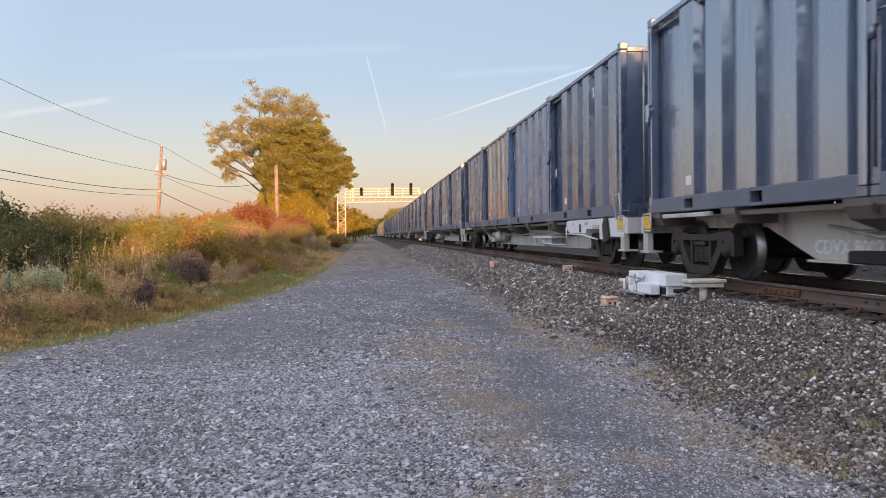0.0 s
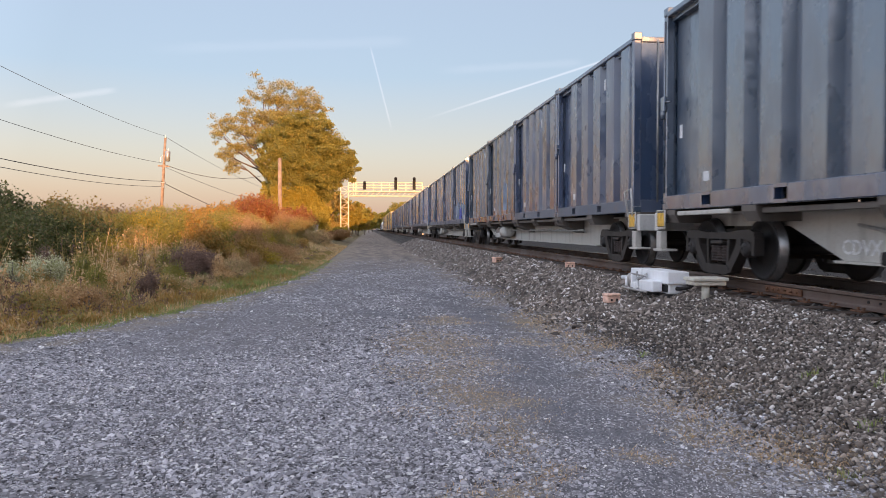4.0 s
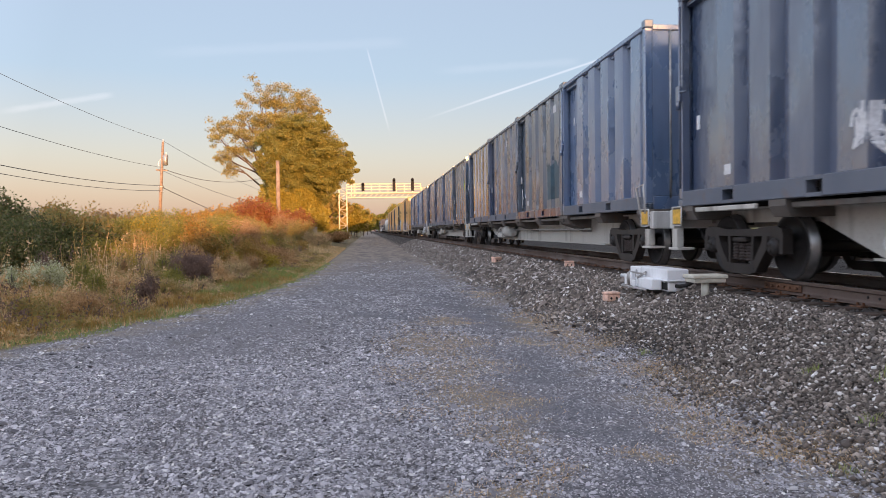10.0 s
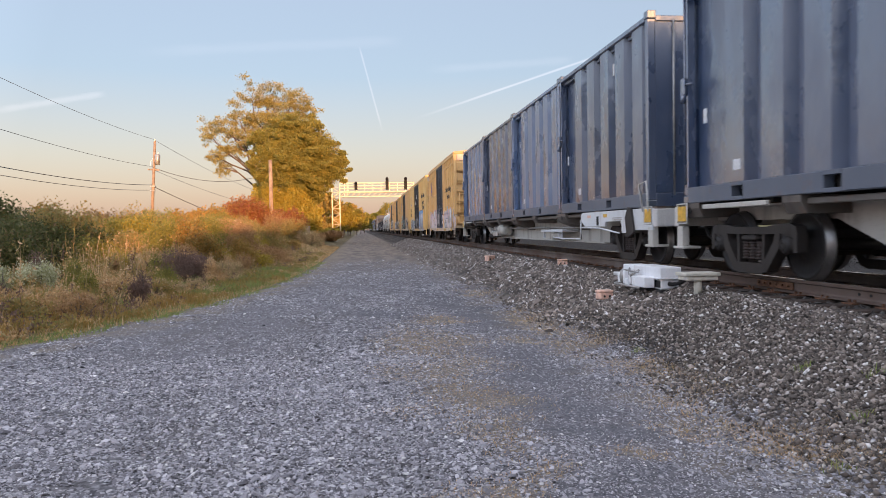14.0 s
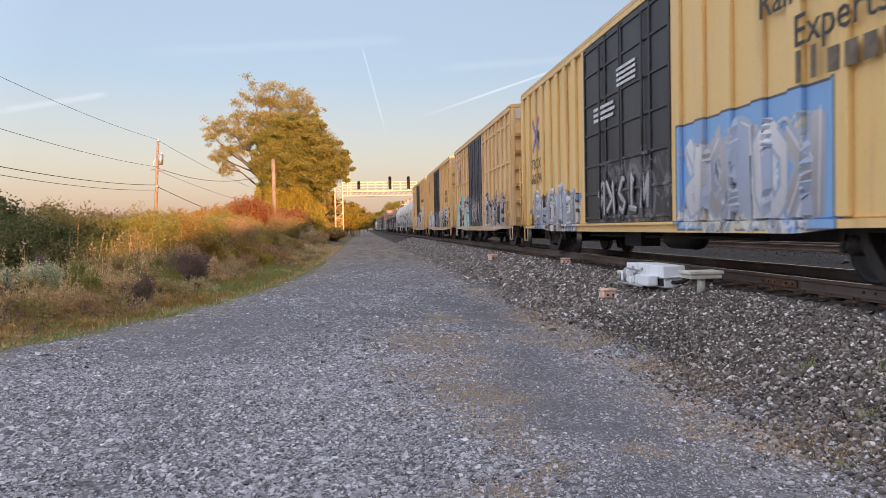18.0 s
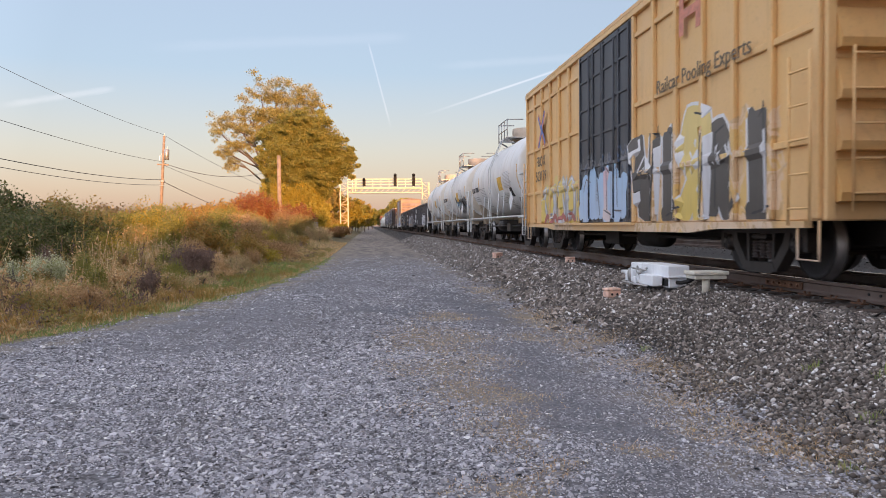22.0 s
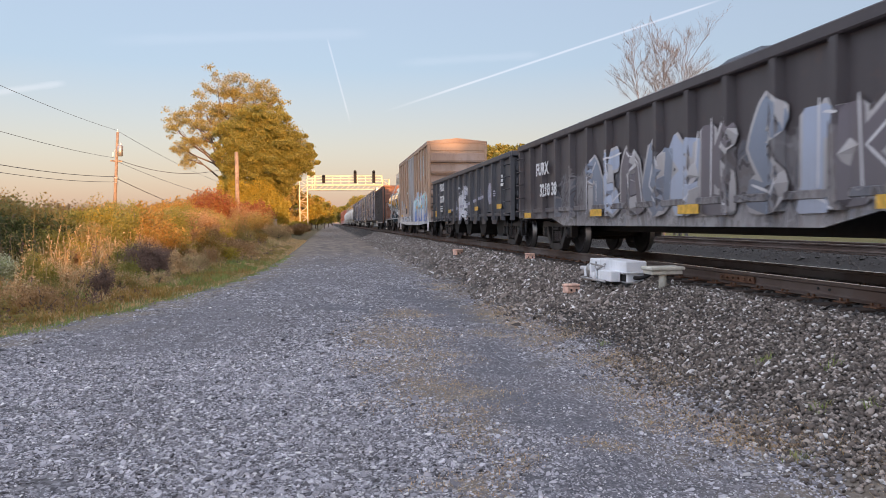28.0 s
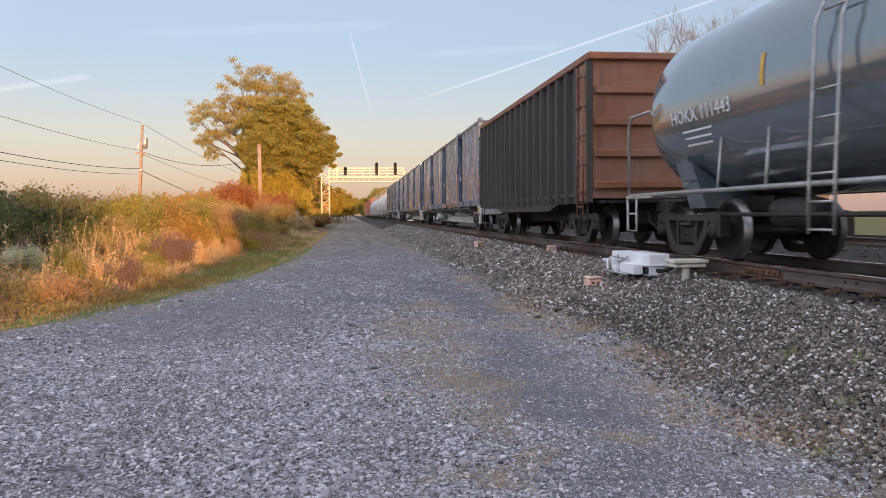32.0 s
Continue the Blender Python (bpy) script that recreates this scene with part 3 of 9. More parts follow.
    edge = k.math("SUBTRACT", -1.9, k.math("MULTIPLY", e, 3.1))
    out = k.math("SUBTRACT", k.math("ADD", edge, k.math("MULTIPLY", wob, 0.35)), x)
    c = k.mix(k.math("MULTIPLY", k.step(out, -1.3, 0.0), k.step(mid, 0.35, 0.6)), c, tan)
    soil = k.mix(k.step(fine, 0.35, 0.65), (0.12, 0.095, 0.06), (0.28, 0.20, 0.11))
    soil = k.mix(k.math("MULTIPLY", k.step(mid, 0.45, 0.6), 0.7), soil, (0.075, 0.10, 0.03))
    c = k.mix(k.step(out, -0.15, 0.35), c, soil)
    far = k.mix(mid, (0.07, 0.10, 0.03), (0.16, 0.14, 0.06))
    c = k.mix(k.step(x, 16.8, 17.6), c, far)
    k.bump(k.math("ADD", k.math("MULTIPLY", grey, 0.7), fine), 0.7, 0.025)
    return k.done(c, 0.9, 0.0, 0.3)


def spread(knots):
    return np.concatenate([np.arange(a, b, s) for a, b, s in knots])


def build_ground():
    gx = spread([(-900, -100, 100), (-100, -30, 5), (-30, -10, 1), (-10, -1, 0.5), (-1, 4, 0.125), (4, 5, 0.25), (5, 22, 0.5), (22, 60, 4), (60, 901, 120)])
    gy = spread([(-900, -100, 100), (-100, 0, 5), (0, 3, 0.5), (3, 22, 0.16), (22, 40, 0.5), (40, 110, 2), (110, 300, 10), (300, 3001, 180)])
    X, Y = np.meshgrid(gx, gy, indexing="ij")
    V = np.stack([X, Y, ground_z(X, Y)], -1).reshape(-1, 3)
    a, b = len(gx), len(gy)
    i, j = np.meshgrid(np.arange(a - 1), np.arange(b - 1), indexing="ij")
    q = (i * b + j).ravel()
    F = np.stack([q, q + b, q + b + 1, q + 1], -1)
    me = fast_mesh("ground", V, F, ground_material(), True)
    for name, values in (("dry", patches(DRY, V[:, 0], V[:, 1])), ("trodden", patches(TRODDEN, V[:, 0], V[:, 1])), ("loose", loose(V[:, 0], V[:, 1]))):
        me.attributes.new(name, "FLOAT", "POINT").data.foreach_set("value", values.astype(np.float32))
    ob = new("ground", me)
    tagged(ob, "grey gravel yard with dry strips, ballast bank and weedy verge", "ground", kind="structure")


build_ground()


LUMP = np.array([(1, 0, 0), (0, 1, 0), (-1, 0, 0), (0, -1, 0), (0.15, 0.1, 1), (0, 0, -1), (0.75, 0.7, 0.35), (-0.7, 0.72, 0.3), (-0.72, -0.7, 0.4), (0.7, -0.72, 0.3)])
LUMP_FACES = np.array([(0, 6, 4), (6, 1, 4), (1, 7, 4), (7, 2, 4), (2, 8, 4), (8, 3, 4), (3, 9, 4), (9, 0, 4), (0, 5, 6), (6, 5, 1), (1, 5, 7), (7, 5, 2), (2, 5, 8), (8, 5, 3), (3, 5, 9), (9, 5, 0)])


def stones(name, xs, ys, size, material, label, flat=0.6, seed=1, sink=0.25, kind="lump"):
    """Loose angular stones lying on the ground. kind: lump, slab (flat broken chip) or chip (four faces, for far off)."""
    rng = np.random.default_rng(seed)
    n = len(xs)
    if kind == "chip":
        base = np.array([(1, 0.1, -0.25), (0.1, 1, -0.2), (-1, 0, -0.2), (0, -1, -0.25), (0.3, 0.15, 0.8)])
        tri = np.array([(0, 1, 4), (1, 2, 4), (2, 3, 4), (3, 0, 4)])
    elif kind == "slab":
        a = np.arange(5) * 2 * np.pi / 5
        ring = np.stack([np.cos(a), np.sin(a)], -1)
        base = np.concatenate([np.c_[ring, np.full(5, -0.5)], np.c_[ring * 0.8, np.full(5, 0.5)]])
        tri = np.array([t for i in range(5) for t in ((i, (i + 1) % 5, 5 + (i + 1) % 5), (i, 5 + (i + 1) % 5, 5 + i))] + [(5, 6, 7), (5, 7, 8), (5, 8, 9)])
    else:
        base, tri = LUMP, LUMP_FACES
    P = base[None] * (rng.uniform(0.82, 1.15, (n, len(base), 1)) if kind == "lump" else rng.uniform(0.65, 1.3, (n, len(base), 1)))
    s = (size * np.exp(rng.normal(0, 0.26 if kind == "lump" else 0.38, n)))[:, None, None]
    ax = np.stack([rng.uniform(0.8, 1.25 if kind == "lump" else 1.5, n), rng.uniform(0.65, 1.05, n), rng.uniform(0.55, 1.2, n) * flat], -1)[:, None]
    P = P * ax * s
    tip, tilt = rng.normal(0, 0.3, n)[:, None], rng.normal(0, 0.3, n)[:, None]
    P[:, :, 2] += P[:, :, 0] * tip + P[:, :, 1] * tilt
    a = rng.uniform(0, 2 * np.pi, n)[:, None]
    Q = np.stack([P[:, :, 0] * np.cos(a) - P[:, :, 1] * np.sin(a), P[:, :, 0] * np.sin(a) + P[:, :, 1] * np.cos(a), P[:, :, 2]], -1)
    Q[:, :, 0] += xs[:, None]
    Q[:, :, 1] += ys[:, None]
    Q[:, :, 2] += (ground_z(xs, ys) + s[:, 0, 0] * flat * (0.5 - sink))[:, None]
    F = (tri[None] + (np.arange(n) * len(base))[:, None, None]).reshape(-1, 3)
    ob = new(name, fast_mesh(name, Q.reshape(-1, 3), F, material, kind == "lump"))
    tagged(ob, label, "stones", kind="stuff")


def scatter_stones():
    rng = np.random.default_rng(5)
    # yard gravel: flat broken chips near by, smaller faces further out
    for name, n, y0, y1, size, kind, label, seed in (("gravel", 165000, 3.0, 9.0, 0.0100, "slab", "crushed blue-grey gravel lying loose on the yard", 2),
                                                     ("far_gravel", 170000, 9.0, 40.0, 0.0142, "chip", "crushed blue-grey gravel further out on the yard", 12)):
        y = np.sqrt(y0 ** 2 + (y1 ** 2 - y0 ** 2) * rng.random(n)) if kind == "slab" else y0 + (y1 - y0) * rng.random(n) ** 1.7
        x = rng.uniform(-1.0, 1.0, n) * (y * 0.62 + 0.5) + y * 0.02
        odds = 0.34 + 0.66 * loose(x, y) - 0.30 * patches(DRY, x, y) - 0.28 * patches(TRODDEN, x, y)
        keep = (x > road_edge(y) - 0.1 + 0.25 * np.sin(y * 1.3)) & (x < 3.25 + rng.normal(0, 0.22, n)) & (x > -9) & (rng.random(n) < odds * np.where(kind == "slab", 1.0, np.clip((42.0 - y) / 20.0, 0, 1)))
        x, y = x[keep], y[keep]
        stones(name, x, y, size * (0.7 + 0.5 * loose(x, y)) * (1.0 if kind == "slab" else 0.8 + 0.02 * y), M_GRAVEL, label, 0.55 if kind == "slab" else 0.6, seed, 0.15, kind)
    # fine chips between them
    n = 110000
    y = 3.0 + 9.0 * rng.random(n) ** 1.3
    x = rng.uniform(-1.0, 1.0, n) * (y * 0.62 + 0.5)
    keep = (x > road_edge(y)) & (x < 3.3)
    stones("grit", x[keep], y[keep], 0.0055, M_GRAVEL, "fine grey grit between the larger stones", 0.7, 22, 0.2, "chip")
    # ballast bank
    n = 150000
    y = 2.8 + 75.0 * rng.random(n) ** 2.5
    x = 2.75 + 2.5 * rng.random(n) ** 0.85
    foot = 3.0 + 0.25 * np.sin(y * 0.8) + 0.15 * np.sin(y * 2.3 + 1)
    keep = (x < 0.75 * y + 1.5) & (rng.random(n) < np.clip((x - foot) / 0.8, 0.06, 1))
    x, y = x[keep], y[keep]
    near = y < 10.5
    stones("ballast", x[near], y[near], 0.0165, M_BALLAST, "dark angular track ballast with some pale stones", 0.95, 3, 0.1)
    stones("far_ballast", x[~near], y[~near], 0.025, M_BALLAST, "dark track ballast further along the bank", 0.9, 13, 0.2, "chip")
    # larger stones strewn at the foot of the bank
    n = 700
    y = 3.5 + 12 * rng.random(n) ** 1.4
    x = 3.7 + rng.normal(0, 0.55, n)
    stones("strewn_stones", x, y, 0.0135, M_PALE_STONE, "pale larger stones strewn at the foot of the ballast", 0.85, 14, 0.25)
    n = 18000
    y = 5.0 + 30.0 * rng.random(n) ** 1.5
    x = np.where(rng.random(n) < 0.35, rng.uniform(5.0, 8.4, n), rng.uniform(8.2, 13.2, n))
    stones("track_ballast", x, y, 0.028, M_SHADED_BALLAST, "dark ballast between and beside the rails", 0.9, 4, 0.2, "chip")


scatter_stones()


def rail_profile(x):
    """Outline of a rail across the track, foot to head."""
    z0 = RAIL_Z - 0.185
    half = [(0.076, 0.0), (0.076, 0.012), (0.02, 0.03), (0.009, 0.05), (0.009, 0.13), (0.036, 0.145), (0.037, 0.178), (0.03, 0.184)]
    return [(x + a, z0 + b) for a, b in half] + [(x - a, z0 + b) for a, b in reversed(half)]


def build_track(name, cx, near, label):
    track = thing(name, label, "railway track", kind="structure")
    for x in (cx - 0.7525, cx + 0.7525):
        rail = part("rail", Shape().prism(rail_profile(x), "y", -500, 900), M_RAIL, track, "rust-brown steel rail with a polished head")
        part("rail_head", Shape().box(x - 0.027, x + 0.027, -500, 900, RAIL_Z - 0.003, RAIL_Z + 0.002), M_RAILTOP, rail, "bright worn running surface")
    rng = random.Random(7)
    tie = Shape().box(-1.3, 1.3, -0.115, 0.115, -0.18, 0.0, 0.012).mesh("tie", M_TIE)
    plate = Shape().box(-0.18, 0.18, -0.1, 0.1, 0.0, 0.018, 0.004)
    for sx in (-0.11, 0.11):
        for sy in (-0.05, 0.05):
            plate.box(sx - 0.012, sx + 0.012, sy - 0.012, sy + 0.012, 0.015, 0.05)
    plate = plate.mesh("tie_plate", M_RUST)
    rest = Shape()
    for i in range(-40, 360):
        y = 0.3 + i * 0.55
        if near and 3 < y < 62:
            t = part("tie", tie, M_TIE, track)
            t.matrix_basis = pose(cx + rng.uniform(-0.04, 0.04), y, RAIL_Z - 0.203, 0, 0, rng.uniform(-1, 1))
            for x in (-0.7525, 0.7525):
                p = part("tie_plate", plate, M_RUST, t)
                p.matrix_basis = pose(x, 0, 0)
        else:
            rest.box(cx - 1.3, cx + 1.3, y - 0.115, y + 0.115, RAIL_Z - 0.38, RAIL_Z - 0.203)
    tagged(part("far_ties", rest, M_TIE, track), kind="stuff")
    return track


TRACK = build_track("main_track", TRACK_X, True, "main railway track on wooden ties in dark ballast")
build_track("second_track", TRACK2_X, False, "second railway track beyond the train, shiny rail heads")


def joint_bar(y):
    s = Shape()
    x = TRACK_X - 0.7525
    s.box(x - 0.045, x - 0.012, y - 0.45, y + 0.45, RAIL_Z - 0.15, RAIL_Z - 0.055, 0.008)
    bar = part("joint_bar", s, M_RUST, TRACK, "bolted rusty joint bar on the rail")
    for i in range(6):
        b = y - 0.37 + i * 0.148
        part("bolt", Shape().cyl((x - 0.075, b, RAIL_Z - 0.1), (x - 0.04, b, RAIL_Z - 0.1), 0.018, 6), M_RUST, bar)


joint_bar(9.75)
for yb in (6.1, 6.35, 7.8, 8.0):
    part("rail_bolt", Shape().cyl((TRACK_X - 0.775, yb, RAIL_Z - 0.095), (TRACK_X - 0.755, yb, RAIL_Z - 0.095), 0.016, 8), M_BLACK, TRACK)

# ---- lineside things ----
def switch_machine():
    m = thing("switch_machine", "pale grey electric switch machine beside the rail", "switch machine", at=pose(4.67, 11.62, 0.58))
    m.scale = (0.83, 0.83, 1.0)
    part("base_plate", Shape().box(-0.19, 0.2, -0.95, 0.92, -0.14, 0.03, 0.008), M_BLACK, m)
    part("housing", Shape().box(-0.17, 0.18, -0.93, 0.9, 0.033, 0.2, 0.02), M_MACHINE, m)
    lid = part("lid", Shape().box(-0.2, 0.21, -0.97, 0.36, 0.203, 0.375, 0.015), M_MACHINE, m)
    part("second_lid", Shape().box(-0.2, 0.21, 0.365, 0.95, 0.203, 0.36, 0.015), M_MACHINE, m)
    part("lid_lip", Shape().box(-0.215, 0.225, -0.985, 0.965, 0.192, 0.212, 0.004), M_MACHINE, m)
    part("lid_rib", Shape().box(-0.1, 0.1, -0.6, -0.2, 0.361, 0.372, 0.006), M_MACHINE, lid)
    part("motor_cover", Shape().box(-0.40, -0.2, -0.72, -0.2, 0.05, 0.22, 0.015), M_MACHINE, m)
    for a, b, z0, z1 in ((-0.1, 0.06, 0.04, 0.2), (0.12, 0.2, 0.06, 0.26), (0.26, 0.42, 0.03, 0.15), (0.46, 0.54, 0.05, 0.27), (0.74, 0.86, 0.05, 0.2)):
        part("linkage", Shape().box(-0.36, -0.2, a, b, z0, z1, 0.012), M_MACHINE, m)
    part("link_rod", Shape().tube([(-0.3, -0.1, 0.12), (-0.32, 0.5, 0.1), (-0.3, 0.9, 0.13)], 0.016), M_STEEL, m)
    part("gear_case", Shape().lathe([(0.04, -0.38), (0.11, -0.36), (0.11, -0.24), (0.05, -0.2)], "x", 14, (0, 0.62, 0.17)), M_STEEL, m)
    part("crank", Shape().tube([(-0.22, 0.0, 0.3), (-0.36, 0.1, 0.2), (-0.3, 0.32, 0.31), (-0.24, 0.5, 0.18), (-0.3, 0.7, 0.28)], 0.02), M_STEEL, m)
    part("lever", Shape().tube([(-0.3, -0.15, 0.27), (-0.4, 0.3, 0.29)], 0.016), M_STEEL, m)
    part("shaft", Shape().tube([(-0.28, 0.8, 0.2), (-0.28, 1.25, 0.18)], 0.035), M_MACHINE, m)
    part("foot_bar", Shape().tube([(-0.42, -0.5, 0.04), (-0.44, 0.8, 0.04), (-0.3, 1.0, 0.05)], 0.02), M_STEEL, m)
    part("cable_gland", Shape().tube([(-0.02, -0.93, 0.12), (0.02, -1.02, 0.12), (0.12, -1.08, 0.14), (0.24, -1.06, 0.18)], 0.03, 8), M_BLACK, m)
    # flat black plates that paint the shade of recesses on the housing
    for y in (-0.78, -0.05, 0.55):
        part("side_recess", Shape().box(-0.176, -0.168, y - 0.13, y + 0.13, 0.06, 0.17), M_BLACK, m)
    part("marking", Shape().box(-0.196, -0.189, -0.75, -0.15, 0.25, 0.29).box(-0.196, -0.189, -0.7, -0.35, 0.31, 0.33), M_BLACK, m, "dark illegible marking")
    for y in (-0.85, -0.4, 0.2, 0.8):
        part("bolt", Shape().cyl((-0.2, y, 0.18), (-0.168, y, 0.18), 0.016, 6), M_STEEL, m)


switch_machine()


def board_on_post():
    b = thing("cover_board", "cream wooden cover board on a short round post", "board", at=pose(4.74, 10.05, 0.59))
    part("post", Shape().cyl((0, 0, 0), (0, 0, 0.22), 0.055, 14), M_CREAM, b)
    part("board", Shape().box(-0.2, 0.26, -0.1, 0.22, 0.22, 0.275, 0.008), M_CREAM, b)
    part("top_plank", Shape().box(-0.23, 0.29, -0.12, 0.24, 0.279, 0.33, 0.01), M_CREAM, b)


board_on_post()


def marker(x, y, w, turn, label):
    m = thing("marker_block", label, "marker", "markers beside the track", at=pose(x, y, float(ground_z(x, y)) + 0.02, 0, 0, turn))
    h = w * 0.62
    part("block", Shape().box(-w / 2, w / 2, -w * 0.35, w * 0.35, 0.0, h * 0.72, 0.015), M_ORANGE, m)
    part("cap", Shape().box(-w * 0.54, w * 0.5, -w * 0.4, w * 0.4, h * 0.725, h, 0.015), M_ORANGE, m)
    # black discs put the dark of two holes on the face
    for dx in (-0.2, 0.2):
        part("eye", Shape().cyl((dx * w, -w * 0.37, h * 0.34), (dx * w, -w * 0.34, h * 0.34), w * 0.08, 10), M_BLACK, m)


marker(4.06, 12.1, 0.25, 12, "faded orange plastic block with two dark holes on the ballast")
marker(5.0, 18.1, 0.24, -10, "faded orange marker block close to the tie ends")
marker(4.33, 24.8, 0.30, 30, "pale orange marker block lying on the ballast")


def gantry():
    g = thing("signal_gantry", "lattice steel signal bridge spanning both tracks, sunlit", "signal gantry", at=pose(0, 138.0, 0.3))
    for name, x0, x1 in (("tower", -5.15, -3.75), ("far_tower", 10.0, 11.2)):
        s = Shape()
        top = 9.35
        for x in (x0, x1):
            for y in (-0.6, 0.6):
                s.box(x - 0.09, x + 0.09, y - 0.09, y + 0.09, 0, top)
        for i in range(9):
            z0, z1 = 0.4 + i * 0.98, 1.38 + i * 0.98
            for y in (-0.6, 0.6):
                s.tube([(x0, y, z0), (x1, y, z1)] if i % 2 else [(x1, y, z0), (x0, y, z1)], 0.05, 5)
            for x in (x0, x1):
                s.tube([(x, -0.6, z0), (x, 0.6, z1)], 0.045, 5)
            s.tube([(x0, -0.6, z1), (x1, -0.6, z1)], 0.04, 5)
        t = part(name, s, M_GANTRY, g)
        part("footing", Shape().box(x0 - 0.4, x1 + 0.4, -1.0, 1.0, -0.6, 0.25, 0.05), M_MACHINE, t, "concrete footing")
    a, b = -3.7, 9.9
    girder = Shape()
    for y in (-0.7, 0.7):
        for z in (7.45, 8.25):
            girder.box(a, b, y - 0.08, y + 0.08, z - 0.1, z + 0.1)
        for i in range(14):
            x = a + (b - a) * i / 14
            girder.tube([(x, y, 7.45), (x + (b - a) / 14, y, 8.25)], 0.04, 5)
    part("girder", girder, M_GANTRY, g)
    part("walkway", Shape().box(a, b, -0.68, 0.68, 8.36, 8.42), M_GANTRY, g)
    for y in (-0.75, 0.75):
        r = Shape()
        for z in (8.95, 9.45, 9.95):
            r.box(a, b, y - 0.05, y + 0.05, z - 0.07, z + 0.07)
        rail = part("handrail", r, M_GANTRY, g)
        for i in range(10):
            x = a + (b - a) * i / 9
            part("stanchion", Shape().box(x - 0.05, x + 0.05, y - 0.045, y + 0.045, 8.3, 10.0), M_GANTRY, rail)
    part("ladder_post", Shape().box(-2.45, -2.3, -0.95, -0.8, 7.6, 10.9).box(-2.9, -2.75, -0.95, -0.8, 7.6, 10.9), M_GANTRY, g)
    for x, z in ((-0.75, 10.1), (4.95, 10.9), (8.35, 10.9)):
        s = Shape().box(x - 0.27, x + 0.27, -1.1, -0.95, 8.6, z - 0.2, 0.05)
        s.lathe([(0.27, -1.1), (0.27, -0.95)], "y", 16, (x, 0, z - 0.22))
        head = part("signal_head", s, M_BLACK, g, "black signal head with round lamps")
        for dz in (0.5, 1.0, 1.5):
            part("lamp_hood", Shape().cyl((x, -1.3, z - dz), (x, -1.1, z - dz), 0.15, 12, caps=False), M_BLACK, head)


gantry()


def utility_pole():
    p = thing("utility_pole", "leaning wooden utility pole with transformer and cables", "utility pole", at=pose(-22.3, 82, 0.2, 0, 3.6, 0))
    part("pole", Shape().cyl((0, 0, -0.4), (0, 0, 11.2), 0.19, 14, 0.13), M_POLE, p)
    part("crossarm", Shape().box(-0.6, 0.6, -0.12, 0.0, 8.1, 8.25, 0.01), M_POLE, p)
    tr = part("transformer", Shape().lathe([(0.2, 8.7), (0.28, 8.75), (0.28, 9.75), (0.18, 9.85)], "z", 16, (0.35, -0.1, 0)), M_STEEL, p, "grey transformer can")
    part("bushing", Shape().lathe([(0.05, 9.84), (0.08, 9.9), (0.04, 10.1)], "z", 10, (0.4, -0.1, 0)), M_LABEL, tr)
    part("cutout", Shape().box(-0.4, -0.3, -0.05, 0.05, 8.6, 9.1).tube([(-0.35, 0, 9.0), (-0.15, 0, 9.4)], 0.02), M_LABEL, p)
    part("insulator", Shape().lathe([(0.03, 11.15), (0.07, 11.3), (0.05, 11.4), (0.03, 11.5)], "z", 10), M_LABEL, p)
    part("cable_bracket", Shape().box(-0.22, 0.22, -0.2, 0.2, 6.35, 6.5), M_STEEL, p)
    part("cable_bracket", Shape().box(-0.22, 0.22, -0.2, 0.2, 5.9, 6.0), M_STEEL, p)


utility_pole()


def cable(a, b, sag, r, label):
    a, b = Vector(a), Vector(b)
    pts = []
    for i in range(25):
        u = i / 24
        q = a.lerp(b, u)
        pts.append((q.x, q.y, q.z - sag * 4 * u * (1 - u)))
    solo("overhead_cable", Shape().tube(pts, r, 5), M_WIRE, label, "cable", "cables on the utility pole")


cable((-21.6, 82, 11.55), (-22.5, 22, 12.95), 0.9, 0.016, "thin power line between wooden poles")
cable((-21.7, 82, 8.65), (-22.5, 22, 9.3), 0.8, 0.018, "thin black power cable running beside the track")
cable((-21.9, 82, 6.75), (-22.5, 22, 6.9), 0.95, 0.028, "thick black telephone cable sagging between poles")
cable((-21.9, 82, 6.2), (-22.5, 22, 6.4), 0.95, 0.022, "thin telephone cable under the thick one")
cable((-21.6, 82, 8.5), (-13.5, 98, 8.6), 0.9, 0.03, "sagging black service cable towards the big tree")
cable((-21.6, 82, 11.5), (-17.0, 140, 8.5), 0.6, 0.02, "thin power line running on beyond the pole")
cable((-21.9, 82, 6.6), (-15.5, 96, 2.8), 0.15, 0.035, "black guy cable slanting down from the pole")
cable((-21.7, 82, 8.3), (-15.0, 125, 5.5), 0.5, 0.02, "thin cable running on along the track")


def wood_post():
    p = thing("wooden_post", "bare brown wooden post with a white metal base guard", "post", at=pose(-8.2, 70, 0.5))
    part("post", Shape().cyl((0, 0, -0.4), (0, 0, 7.7), 0.2, 14, 0.165), M_POLE, p)
    part("base_guard", Shape().box(-0.26, 0.26, -0.26, -0.2, -0.1, 1.15, 0.01).box(-0.26, -0.2, -0.2, 0.2, -0.1, 1.15, 0.01).box(0.2, 0.26, -0.2, 0.2, -0.1, 1.15, 0.01), M_CREAM, p)


wood_post()
cab = thing("relay_cabinet", "sunlit weathered tan relay cabinet among the bushes", "cabinet", at=pose(-5.6, 73, 0.45, 0, 0, 8))
part("body", Shape().box(-0.65, 0.65, -0.4, 0.4, 0.0, 1.5, 0.02), M_CABINET, cab)
part("roof", Shape().box(-0.72, 0.72, -0.47, 0.47, 1.505, 1.6, 0.02), M_CABINET, cab)
part("door", Shape().box(-0.58, 0.58, -0.425, -0.402, 0.1, 1.4, 0.006), M_CABINET, cab)

# ---- the train ----
MOVING = []                        # (thing, place along the train, height over the rail)
